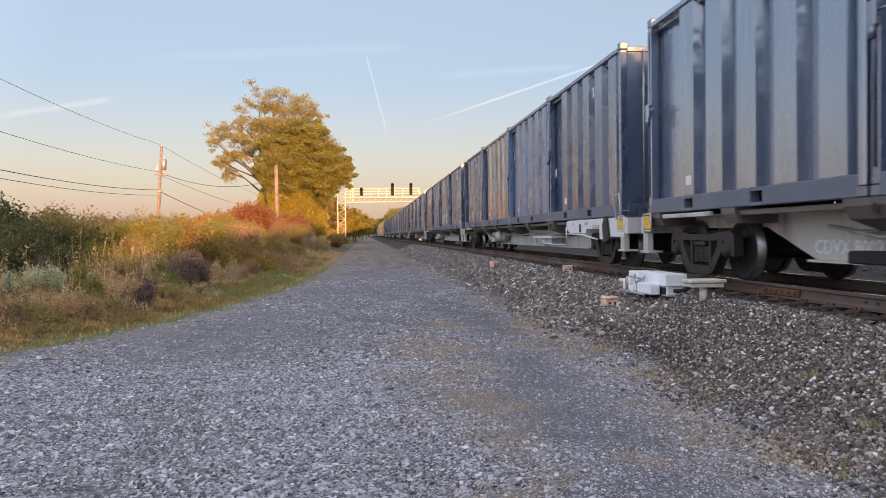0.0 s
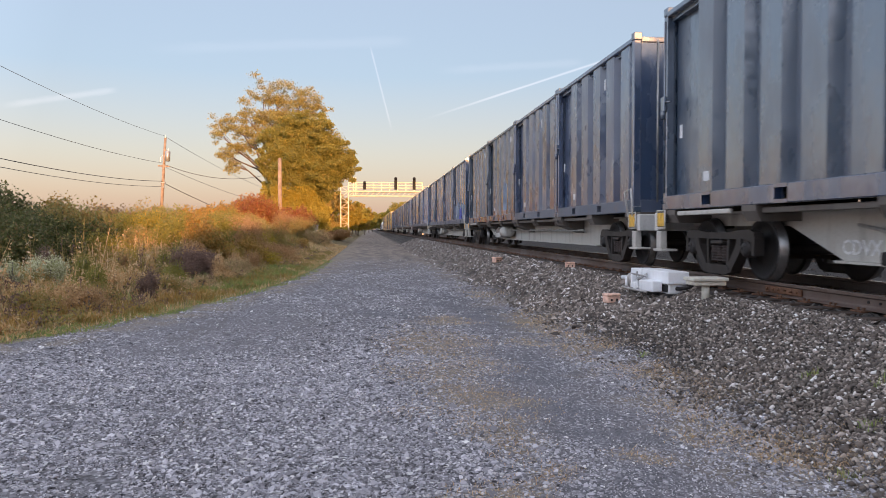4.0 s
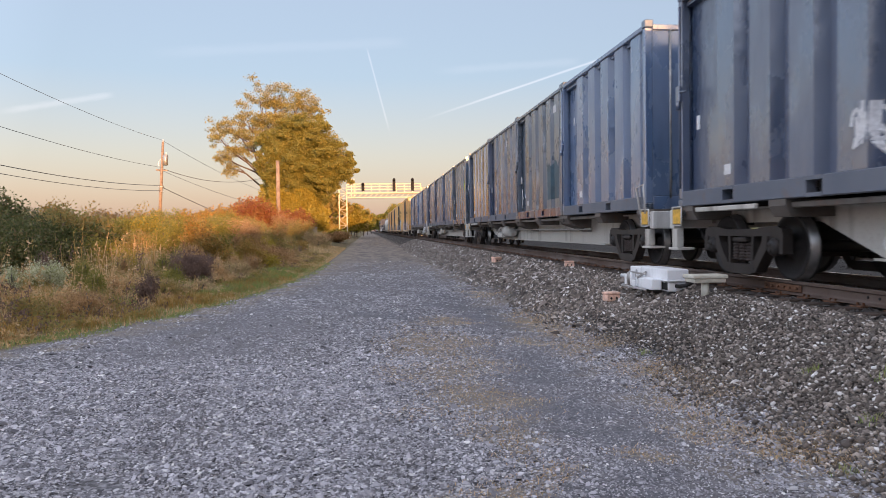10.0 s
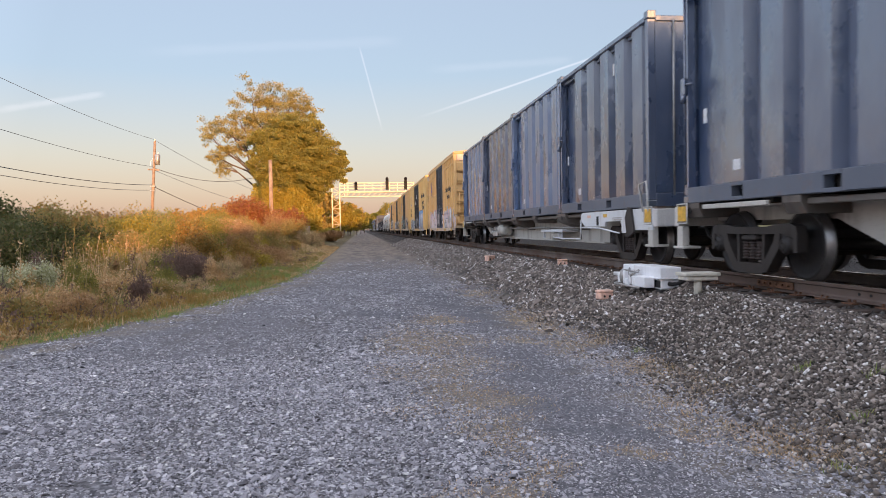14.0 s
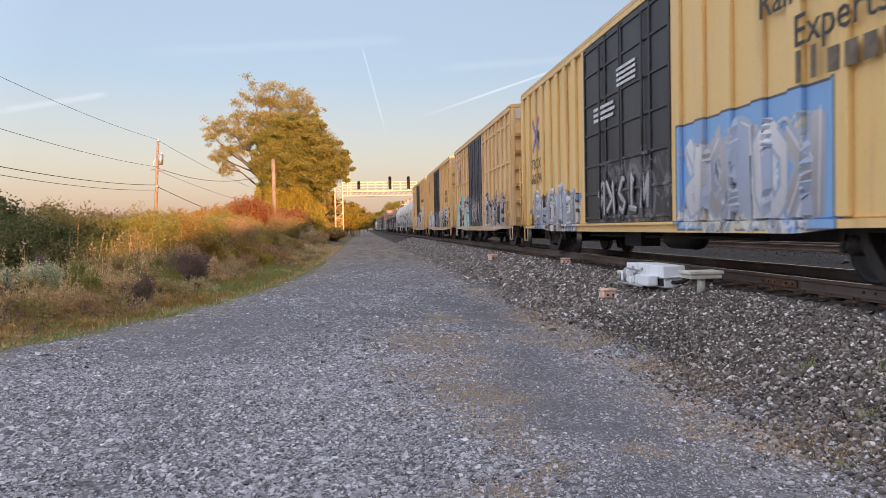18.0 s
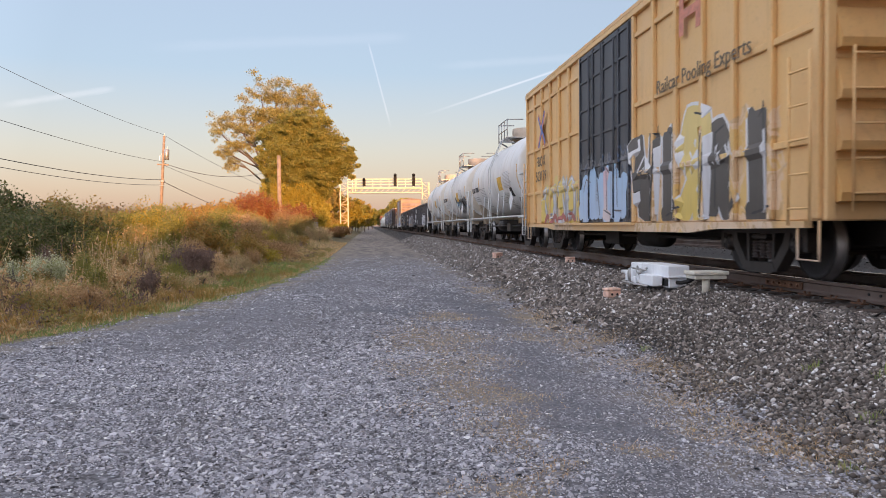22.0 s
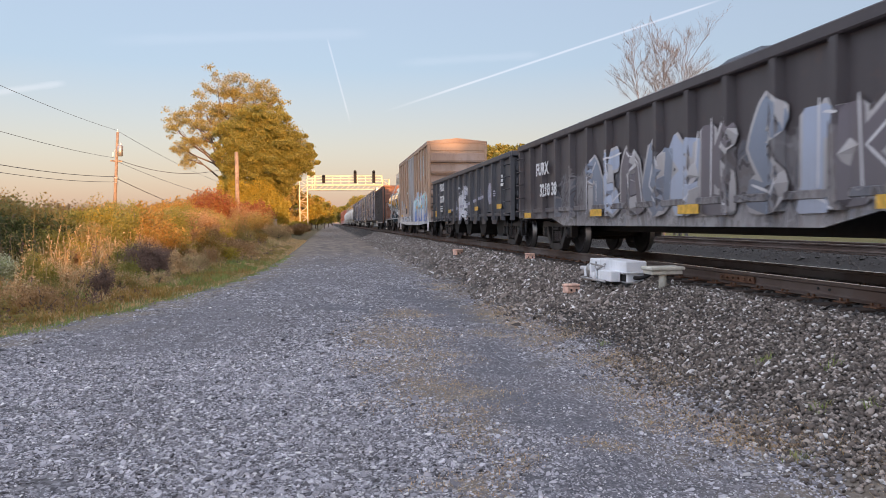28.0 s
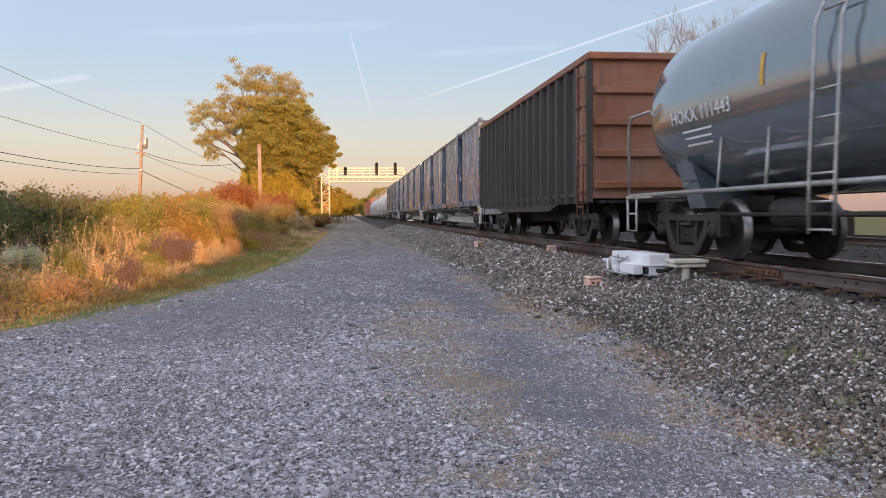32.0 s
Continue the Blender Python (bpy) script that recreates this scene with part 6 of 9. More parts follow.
def build_box_cars():
    b1 = box_car("box_car", "tan-yellow box car with grey-black doors and pink graffiti", 14.5, G1, M_DOOR_B, M_END_Y, (-1.75, 1.45))
    lettering("lettering", "Railcar Pooling\nExperts", 0.40, LET_K, b1, on_side(-1.553, -4.75, 2.85), "faded black slogan")
    part("panel", Shape().box(-1.553, -1.547, -6.2, -5.6, 1.35, 1.8), M_LABEL, b1)
    yellow_marks(b1, (-5.9, -2.8, 1.4, 5.6))
    part("yellow_panel", Shape().box(-1.553, -1.547, -6.9, -6.2, 0.8, 1.1), M_YELLOWP, b1)
    logo(b1, 5.1, 3.45)
    k1 = SKINS[b1.name]
    piece(b1, k1, -4.5, 0.8, 5.0, 0.95, 7, 501, [S_PINK, S_WHITE, S_SKY], S_GREY, S_WHITE, S_PINK, 0.6)
    piece(b1, k1, 4.4, 0.75, 4.9, 1.05, 6, 502, [S_WHITE, S_PINK, S_SKY, S_LEMON], S_MAUVE, S_WHITE, S_PINK, 0.55)
    piece(b1, k1, 0.6, 1.0, 1.7, 0.8, 4, 503, [S_PINK, S_GREY], S_CHAR, S_WHITE)
    move(b1, 227.85)
    b2 = box_car("box_car", "yellow high box car with black double doors and blue graffiti", 18.1, G2, M_DOOR_K, M_END_Y, (-2.3, 2.4), bands=(), posts=0.8, flat_ribs=True)
    lettering("lettering", "Railcar Pooling\nExperts", 0.52, LET_K, b2, on_side(-1.553, -6.5, 3.25), "black slogan")
    mark = Shape()
    for i, (w, h) in enumerate(((0.09, 0.36), (0.09, 0.36), (0.2, 0.26), (0.2, 0.26), (0.2, 0.26), (0.34, 0.26))):
        mark.box(-1.557, -1.549, -5.75 - 0.29 * i - w, -5.75 - 0.29 * i, 2.32, 2.32 + h)
    part("painted_mark", mark, M_FADED_K, b2, "row of plain black painted bars")
    lettering("lettering", "TBOX\n660194", 0.42, M_FADED_K, b2, on_side(-1.553, 7.1, 2.38), "faint black car number")
    logo(b2, 7.1, 3.35)
    stencil_bars(b2, -1.575, 1.0, 2.9, 1.3, 0.35, 3, LET_W, 3)
    stencil_bars(b2, -1.575, -0.3, 3.4, 1.0, 0.4, 4, LET_W, 4)
    part("yellow_panel", Shape().box(-1.553, -1.547, 7.75, 8.2, 0.8, 1.1), M_YELLOWP, b2)
    k2 = SKINS[b2.name]
    piece(b2, k2, -4.4, 0.85, 3.5, 1.1, 5, 511, [S_WHITE, S_GREY, S_SKY], S_SKY, S_WHITE)
    piece(b2, k2, 5.4, 0.75, 4.4, 0.95, 5, 512, [S_GREY, S_SKY], S_WHITE, S_BLACK)
    piece(b2, k2, 0.0, 0.95, 2.9, 0.75, 5, 513, [S_GREY], S_BLACK, S_WHITE, None, 0.3)
    move(b2, 246.9)
    b3 = box_car("box_car", "tan box car with dark doors and teal and grey graffiti", 15.3, G3, M_DOOR_B, M_END_Y, (-1.45, 2.2))
    logo(b3, 5.5, 3.4)
    yellow_marks(b3, (-6.8,), 1.1)
    k3 = SKINS[b3.name]
    piece(b3, k3, 4.5, 0.75, 3.9, 1.35, 5, 521, [S_MAUVE, S_ROSE], S_BLACK, S_WHITE, S_CYAN, 0.75)
    piece(b3, k3, -4.3, 0.75, 4.6, 1.05, 6, 522, [S_GREY, S_MAUVE], S_BLACK, S_WHITE, None, 0.6)
    piece(b3, k3, 0.2, 1.0, 2.2, 0.8, 4, 523, [S_GREY], S_CHAR, S_WHITE, None, 0.35)
    move(b3, 265.4)
    b4 = box_car("box_car", "orange-yellow box car with black doors and white graffiti", 15.1, G4, M_DOOR_K, M_END_Y, (-1.55, 1.85))
    logo(b4, 5.7, 3.7)
    lettering("lettering", "FBOX\n503179", 0.42, M_FADED_K, b4, on_side(-1.553, -5.6, 2.7), "faint black car number")
    lettering("end_lettering", "EXCESS HEIGHT CAR", 0.16, LET_K, b4, Matrix(((1, 0, 0, 0.1), (0, 0, -1, -7.56), (0, 1, 0, 4.55), (0, 0, 0, 1))), "small warning on the end")
    k4 = SKINS[b4.name]
    piece(b4, k4, 4.5, 0.75, 4.6, 1.0, 7, 531, [S_WHITE, S_WHITE, S_GREY], S_GREY, S_BLACK, S_WHITE, 0.6)
    piece(b4, k4, -4.3, 0.75, 4.9, 1.15, 6, 532, [S_GREY, S_WHITE, S_LEMON], S_BLACK, S_WHITE, S_GREY, 0.6)
    piece(b4, k4, 0.2, 0.9, 2.3, 0.8, 4, 533, [S_SKY, S_WHITE], S_CHAR, S_WHITE, None, 0.4)
    move(b4, 283.0)
    b5 = box_car("box_car", "orange box car with black doors and black-white graffiti", 15.3, G5, M_DOOR_B, M_END_Y, (-1.7, 1.65))
    lettering("lettering", "FBOX\n503179", 0.42, M_FADED_K, b5, on_side(-1.553, 5.6, 2.42), "faint black car number")
    logo(b5, 5.5, 3.45)
    part("emblem", Shape().box(-1.553, -1.547, -4.1, -3.94, 3.7, 4.35).box(-1.553, -1.547, -4.7, -4.54, 3.7, 4.35).box(-1.553, -1.547, -4.6, -4.0, 3.95, 4.09), M_LOGO_R, b5, "faded red emblem")
    lettering("lettering", "Railcar Pooling Experts", 0.34, M_FADED_K, b5, on_side(-1.553, -4.6, 2.95), "faded black slogan")
    k5 = SKINS[b5.name]
    piece(b5, k5, -4.3, 0.75, 4.8, 1.45, 5, 541, [S_CHAR, S_CHAR, S_LEMON], S_WHITE, S_BLACK, None, 0.85)
    piece(b5, k5, 3.7, 0.8, 3.7, 1.05, 8, 548, [S_WHITE, S_GREY, S_WHITE, S_LEMON], S_GREY, S_WHITE, S_LEMON, 0.42)
    for i in range(4):
        y_ = 5.1 - 0.85 * i
        foot = ribbon(Shape(), [(y_ + 0.35, 0.8), (y_ + 0.02, 0.98), (y_ - 0.3, 0.84)], 0.15, k5, 0.012, 0.2)
        part("sprayed_peak", foot, S_RED, b5, "dull red peak along the sill")
    piece(b5, k5, 0.0, 0.9, 2.7, 0.9, 4, 543, [S_ICE, S_ICE, S_PINK], S_ICE, S_DUSK, S_ICE, 0.6)
    move(b5, 300.3)
    brown = graffiti_paint("grey_brown_box_car_side", (0.42, 0.285, 0.20), [(-6.3, -1.9, 0.7, 2.0, 21, [(0.3, 0.52, 0.66), WH, BLU, (0.45, 0.6, 0.62), (0.6, 0.55, 0.3)], (0.12, 0.16, 0.2)), (2.8, 7.1, 0.7, 1.7, 22, [(0.5, 0.5, 0.5), (0.42, 0.36, 0.33), WH], (0.3, 0.27, 0.25))], 0.5, low=(1.0, (0.78, 0.77, 0.76)), rust=0.3, cover=0.3)
    door = graffiti_paint("grey_plug_door", (0.36, 0.36, 0.37), [(-1.6, 1.6, 0.6, 1.2, 23, [WH, GRY], GRY)], rust=0.3)
    endm = paint("grey_brown_box_car_end", (0.30, 0.20, 0.145), 0.55, grime=(0.12, 0.08, 0.06), dirt=0.4, fade=0.15, rust=0.2)
    b6 = box_car("box_car", "weathered grey-brown box car with grey plug door and blue graffiti", 14.9, brown, door, endm, (-1.6, 1.1), bands=(), posts=1.25, top=4.85)
    part("black_panel", Shape().box(-1.553, -1.547, 2.5, 3.0, 1.28, 1.62), M_BLACK, b6)
    part("yellow_panel", Shape().box(-1.553, -1.547, 2.55, 2.95, 1.66, 1.78), M_YELLOWP, b6)
    part("pale_patch", Shape().box(-1.476, -1.471, -4.55, -3.85, 3.0, 4.2), M_PATCH, b6, "pale primer patch")
    part("pale_patch", Shape().box(-1.476, -1.471, -5.75, -5.15, 3.2, 4.25), M_PATCH, b6, "pale primer patch")
    part("label_plate", Shape().box(-1.58, -1.572, 1.5, 1.95, 2.5, 2.62), M_LABEL, b6)
    k6 = SKINS[b6.name]
    piece(b6, k6, -4.2, 0.75, 5.0, 1.4, 6, 551, [S_AQUA], S_WHITE, S_BLACK, S_SKY, 0.8)
    piece(b6, k6, 3.9, 0.75, 4.2, 0.34, 13, 557, [S_GREY, S_ICE, S_WHITE], S_GREY, S_DULL, S_WHITE, 0.22)
    for y0, y1, z0, z1, m, lab in ((-6.65, -6.05, 1.55, 2.1, M_PATCH, "pale primer patch"), (5.5, 6.15, 1.6, 2.2, M_PATCH, "pale primer patch"), (5.45, 6.15, 0.98, 1.4, S_MAUVE, "faded cream patch"), (5.45, 6.15, 1.12, 1.26, M_YELLOWP, "orange sprayed bar"), (4.35, 4.95, 1.75, 1.98, M_PATCH, "worn white stencil"),
                                   (3.5, 3.7, 1.95, 1.97, M_PATCH, "thin white frame line"), (3.5, 3.7, 2.18, 2.20, M_PATCH, "thin white frame line"), (3.5, 3.52, 1.97, 2.18, M_PATCH, "thin white frame line"), (3.68, 3.7, 1.97, 2.18, M_PATCH, "thin white frame line"), (1.95, 2.1, 1.45, 1.56, M_LABEL, "small white sticker"), (6.4, 6.62, 1.9, 2.6, M_PATCH, "scraped pale patch"),
                                   (1.3, 2.3, 0.85, 1.25, S_GREY, "pale scuffed area by the door"), (4.54, 4.57, 0.95, 1.75, S_CHAR, "dark run of grime"), (3.38, 3.41, 1.0, 1.7, S_CHAR, "dark run of grime"), (2.33, 2.35, 1.1, 1.9, S_CHAR, "dark run of grime"), (0.2, 0.34, 1.7, 2.4, M_YELLOWP, "orange strip on the door")):
        ym = (y0 + y1) / 2
        part("patch", ribbon(Shape(), [(ym, z0), (ym, z1)], y1 - y0, k6, 0.004 if z0 != 1.12 else 0.009, 1.0), m, b6, lab)
    for y_ in (-2.9, -4.9):
        part("orange_bar", Shape().box(-1.556, -1.548, y_ - 0.22, y_ + 0.22, 1.5, 1.66), M_YELLOWP, b6, "orange sprayed bar")
    move(b6, 407.2)
    redm = graffiti_paint("orange_red_box_car_side", (0.50, 0.15, 0.07), [(-6, 5, 0.7, 1.6, 31, [WH, GRY, PNK], BLK)])
    red = box_car("box_car", "weathered orange-red box car far back in the train", 15.3, redm, redm, redm, (-1.5, 1.5))
    move(red, 612.5)
    for s in (629.5, 646.5, 663.5):
        move(copy_thing(red, Matrix()), s)


build_box_cars()


# ---- tank cars ----
M_SADDLE = paint("rust_stained_saddle", (0.36, 0.29, 0.21), 0.65, grime=(0.09, 0.055, 0.035), dirt=0.9, fade=0.1, rust=0.6)
M_DOME = paint("weathered_dome_paint", (0.50, 0.40, 0.30), 0.6, grime=(0.22, 0.13, 0.08), dirt=0.7, fade=0.2, rust=0.4)
def tank_mat(name, base, stain, dirt, rough, marks=()):
    k = Nodes(name)
    v = k.coords()
    x, y, z = k.split(v)
    broad = k.noise(v, 0.6, 4)
    run = k.noise(k.xyz(k.math("MULTIPLY", x, 0.8), k.math("MULTIPLY", y, 3.0), k.math("MULTIPLY", z, 0.5)), 1.0, 6, 0.65)
    grain = k.noise(v, 20.0, 3)
    c = k.mix(k.step(broad, 0.35, 0.7), base, tuple(q * 0.82 for q in base))
    c = k.mix(k.math("MULTIPLY", k.step(run, 0.52, 0.78), dirt), c, stain)
    tip = k.noise(v, 1.1, 5)
    ends = k.step(k.math("ADD", k.math("ABSOLUTE", y), k.math("MULTIPLY", tip, 1.2)), 6.0, 6.5)
    c = k.mix(k.math("MULTIPLY", ends, 0.62), c, stain)
    for y0, y1, z0, z1, seed, fills, line in marks:
        u = k.xyz(0.0, k.math("MULTIPLY", k.math("ADD", y, seed), 1.0), k.math("MULTIPLY", z, 0.7))
        warp = k.noise(u, 1.1, 2)
        u = k.vec("ADD", u, k.xyz(0.0, warp, k.math("MULTIPLY", warp, 0.5)))
        cell = k.split(k.voronoi(u, 1.2))[0]
        edge = k.voronoi(u, 1.2, "DISTANCE_TO_EDGE", "Distance")
        f = k.ramp(cell, [(i / (len(fills) - 1), q) for i, q in enumerate(fills)])
        f = k.mix(k.step(edge, 0.1, 0.08), f, line)
        wob = k.math("MULTIPLY", k.math("SUBTRACT", k.noise(v, 1.4, 3), 0.5), 1.6)
        ins = k.math("MULTIPLY", k.math("MULTIPLY", k.step(k.math("ADD", y, wob), y0, y0 + 0.05), k.step(k.math("ADD", y, wob), y1, y1 - 0.05)),
                     k.math("MULTIPLY", k.step(k.math("ADD", z, wob), z0, z0 + 0.05), k.step(k.math("ADD", z, wob), z1, z1 - 0.05)))
        c = k.mix(k.math("MULTIPLY", ins, k.step(x, -0.8, -1.0)), c, f)
    k.bump(grain, 0.06, 0.004)
    return k.done(c, k.math("ADD", k.math("MULTIPLY", run, 0.2), rough))


def tank_car(label, shell, R, cz, L, group="tank cars of the train", words="", word_y=3.4, seam=True):
    c = thing("tank_car", label, "tank car", group)
    h = L / 2
    prof = [(0.02, -h)] + [(R * math.sin(a), -h + 0.75 * (1 - math.cos(a))) for a in (0.25, 0.5, 0.75, 1.0, 1.25, 1.57)]
    prof += [(R, -h + 1.6), (R, h - 1.6)] + [(R * math.sin(a), h - 0.75 * (1 - math.cos(a))) for a in (1.57, 1.25, 1.0, 0.75, 0.5, 0.25)] + [(0.02, h)]
    part("shell", Shape().lathe(prof, "y", 48, (0, 0, cz)), shell, c)
    if seam:
        for y in (-h + 1.1, -h / 3, h / 3, h - 1.1):
            part("weld_band", Shape().lathe([(R, y - 0.03), (R + 0.012, y - 0.02), (R + 0.012, y + 0.02), (R, y + 0.03)], "y", 48, (0, 0, cz)), shell, c)
    zt = cz + R
    part("dome", Shape().lathe([(0.6, zt - 0.08), (0.6, zt + 0.48), (0.57, zt + 0.52), (0.1, zt + 0.53)], "z", 24), M_DOME if seam else shell, c, "weathered tan dome housing" if seam else "")
    plat = Shape().box(-1.0, 1.0, -0.95, 0.95, zt + 0.06, zt + 0.1)
    part("platform", plat, M_STEEL, c)
    for sx in (-1, 1):
        rail = Shape()
        x = sx * 1.0
        for z in (0.4, 0.78):
            rail.tube([(x, -0.95, zt + z), (x, 0.95, zt + z)], 0.022)
        for y in (-0.95, -0.32, 0.32, 0.95):
            rail.tube([(x, y, zt + 0.02), (x, y, zt + 0.78)], 0.022)
        for y in (-0.95, 0.95):
            rail.tube([(x, y, zt + 0.78), (sx * 0.35, y, zt + 0.78)], 0.022)
        for y in (-0.8, 0.8):
            rail.tube([(x, y, zt + 0.05), (sx * 0.55, y, cz + R * 0.86)], 0.03)
        part("platform_rail", rail, M_STEEL, c)
    sill = 1.04
    for sx in (-1, 1):
        x = sx * 1.47
        lad = Shape()
        for y in (-0.22, 0.22):
            lad.tube([(sx * 1.02, y, zt + 0.1), (sx * (R + 0.08), y, cz + 0.35), (x + sx * 0.08, y, sill), (x + sx * 0.08, y, sill - 0.55)], 0.02)
        for i in range(6):
            z = sill - 0.5 + i * 0.3
            lad.tube([(x + sx * 0.08, -0.22, z), (x + sx * 0.08, 0.22, z)] if z < sill + 0.2 else [(sx * (R + 0.07), -0.22, z), (sx * (R + 0.07), 0.22, z)], 0.016)
        for i in range(4):
            a = 0.35 + 0.28 * i
            q = (sx * (R + 0.06) * math.cos(a), cz + (R + 0.06) * math.sin(a))
            lad.tube([(q[0], -0.22, q[1]), (q[0], 0.22, q[1])], 0.016)
        part("ladder", lad, M_WHITEP if seam else M_STEEL, c)
        part("side_rail", Shape().tube([(x, -h - 0.1, sill), (x, h + 0.1, sill)], 0.035, 8), M_WHITEP if seam else M_STEEL, c)
        for y in (-2.4, -1.2, 1.2, 2.4):
            part("rail_bracket", Shape().tube([(x, y, sill), (sx * (R * 0.9), y + 0.25, cz - R * 0.42)], 0.022), M_WHITEP if seam else M_STEEL, c)
    for sy in (-1, 1):
        pl = Shape().box(-1.5, 1.5, *sorted((sy * (h - 0.9), sy * (h + 0.25))), sill - 0.06, sill, 0.01)
        p = part("end_platform", pl, M_WHITEP if seam else M_STEEL, c)
        for sx in (-1, 1):
            a, b = sy * (h + 0.2), sy * (h - 0.75)
            part("handrail", Shape().tube([(sx * 1.46, a, sill), (sx * 1.46, a, sill + 1.25), (sx * 1.46, a - sy * 0.12, sill + 1.4), (sx * 1.46, b, sill + 1.4)], 0.025, 8).tube([(sx * 1.46, b, sill + 1.4), (sx * 1.3, b - sy * 0.2, cz - 0.2)], 0.02), M_WHITEP if seam else M_STEEL, p)
            st = Shape().tube([(sx * 1.48, a, sill), (sx * 1.48, a, 0.42), (sx * 1.48, a - sy * 0.42, 0.42), (sx * 1.48, a - sy * 0.42, sill)], 0.024)
            st.tube([(sx * 1.48, a, 0.72), (sx * 1.48, a - sy * 0.42, 0.72)], 0.02)
            part("step", st, M_WHITEP if seam else M_STEEL, p)
            if seam:
                part("side_plate", Shape().prism([(a, sill), (a, sill + 0.2), (a - sy * 0.35, sill + 0.46), (a - sy * 0.7, sill + 0.46), (a - sy * 0.7, sill)], "x", *sorted((sx * 1.36, sx * 1.39))), M_SADDLE, p, "rust-stained cream side plate")
                for q in (0.15, 0.42, 0.7):
                    part("rail_post", Shape().tube([(sx * 1.45, a - sy * q, sill), (sx * 1.45, a - sy * q, sill + 1.0 + 0.3 * q)], 0.02), M_WHITEP, p)
        sad = Shape().prism([(-1.0, 0.8), (1.0, 0.8), (1.25, cz - R * 0.62), (0.7, cz - R * 0.9), (-0.7, cz - R * 0.9), (-1.25, cz - R * 0.62)], "y", *sorted((sy * (h - 1.85), sy * (h - 1.3))))
        part("saddle", sad, M_SADDLE if seam else shell, c)
        part("stub_sill", Shape().box(-0.35, 0.35, *sorted((sy * (h - 2.6), sy * (h + 0.3))), 0.72, 0.98, 0.02), M_TRUCK, c)
        add_coupler(c, sy * (h + 0.25), sy)
        add_truck(c, sy * (h - 1.3))
    part("outlet_valve", Shape().lathe([(0.1, 0.35), (0.22, 0.4), (0.22, 0.6), (0.12, cz - R + 0.05)], "z", 14).box(-0.2, 0.2, -0.5, 0.5, 0.6, 0.7), M_BLACK, c)
    part("brake_gear", Shape().lathe([(0.1, 1.2), (0.2, 1.3), (0.2, 2.1), (0.1, 2.2)], "y", 12, (-0.7, 0, 0.72)).tube([(-1.0, -3.5, 0.7), (-1.0, 3.5, 0.7)], 0.03).box(-1.1, -0.6, -2.0, -1.3, 0.5, 0.8), M_TRUCK, c)
    return c


def on_shell(c, R, cz, y, z, w, h, material, name="panel", label=""):
    """A thin curved panel on the shell."""
    s = Shape()
    n = 6
    a0, a1 = math.asin((z - cz) / (R + 0.006)), math.asin(min(0.99, (z + h - cz) / (R + 0.006)))
    v = []
    for i in range(n + 1):
        a = a0 + (a1 - a0) * i / n
        for q in (R + 0.006, R + 0.012):
            v += [(-q * math.cos(a), y - w / 2, cz + q * math.sin(a)), (-q * math.cos(a), y + w / 2, cz + q * math.sin(a))]
    f = []
    for i in range(n):
        b = i * 4
        f += [(b + 2, b + 3, b + 7, b + 6), (b, b + 4, b + 5, b + 1), (b, b + 2, b + 6, b + 4), (b + 1, b + 5, b + 7, b + 3)]
    s.add(v, f)
    part(name, s, material, c, label)


def shell_words(c, words, size, R, cz, y, z, material, label=""):
    """Letters bent round the shell."""
    ob = lettering("lettering", words, size, material, c, on_side(0, y, z), label)
    for vert in ob.data.vertices:
        a = (vert.co.z - cz) / R
        q = R + 0.01 - (vert.co.x if abs(vert.co.x) < 0.05 else 0)
        vert.co.x, vert.co.z = -q * math.cos(a), cz + q * math.sin(a)


def shell_bars(c, R, cz, y, z, w, h, rows, material, seed):
    r = random.Random(seed)
    for i in range(rows):
        k = r.uniform(0.6, 1.0) * w
        on_shell(c, R, cz, y + (w - k) / 2, z + h * (rows - 1 - i) / rows, k, h / rows * 0.3, material, "stencil", "line of small illegible stencilling")


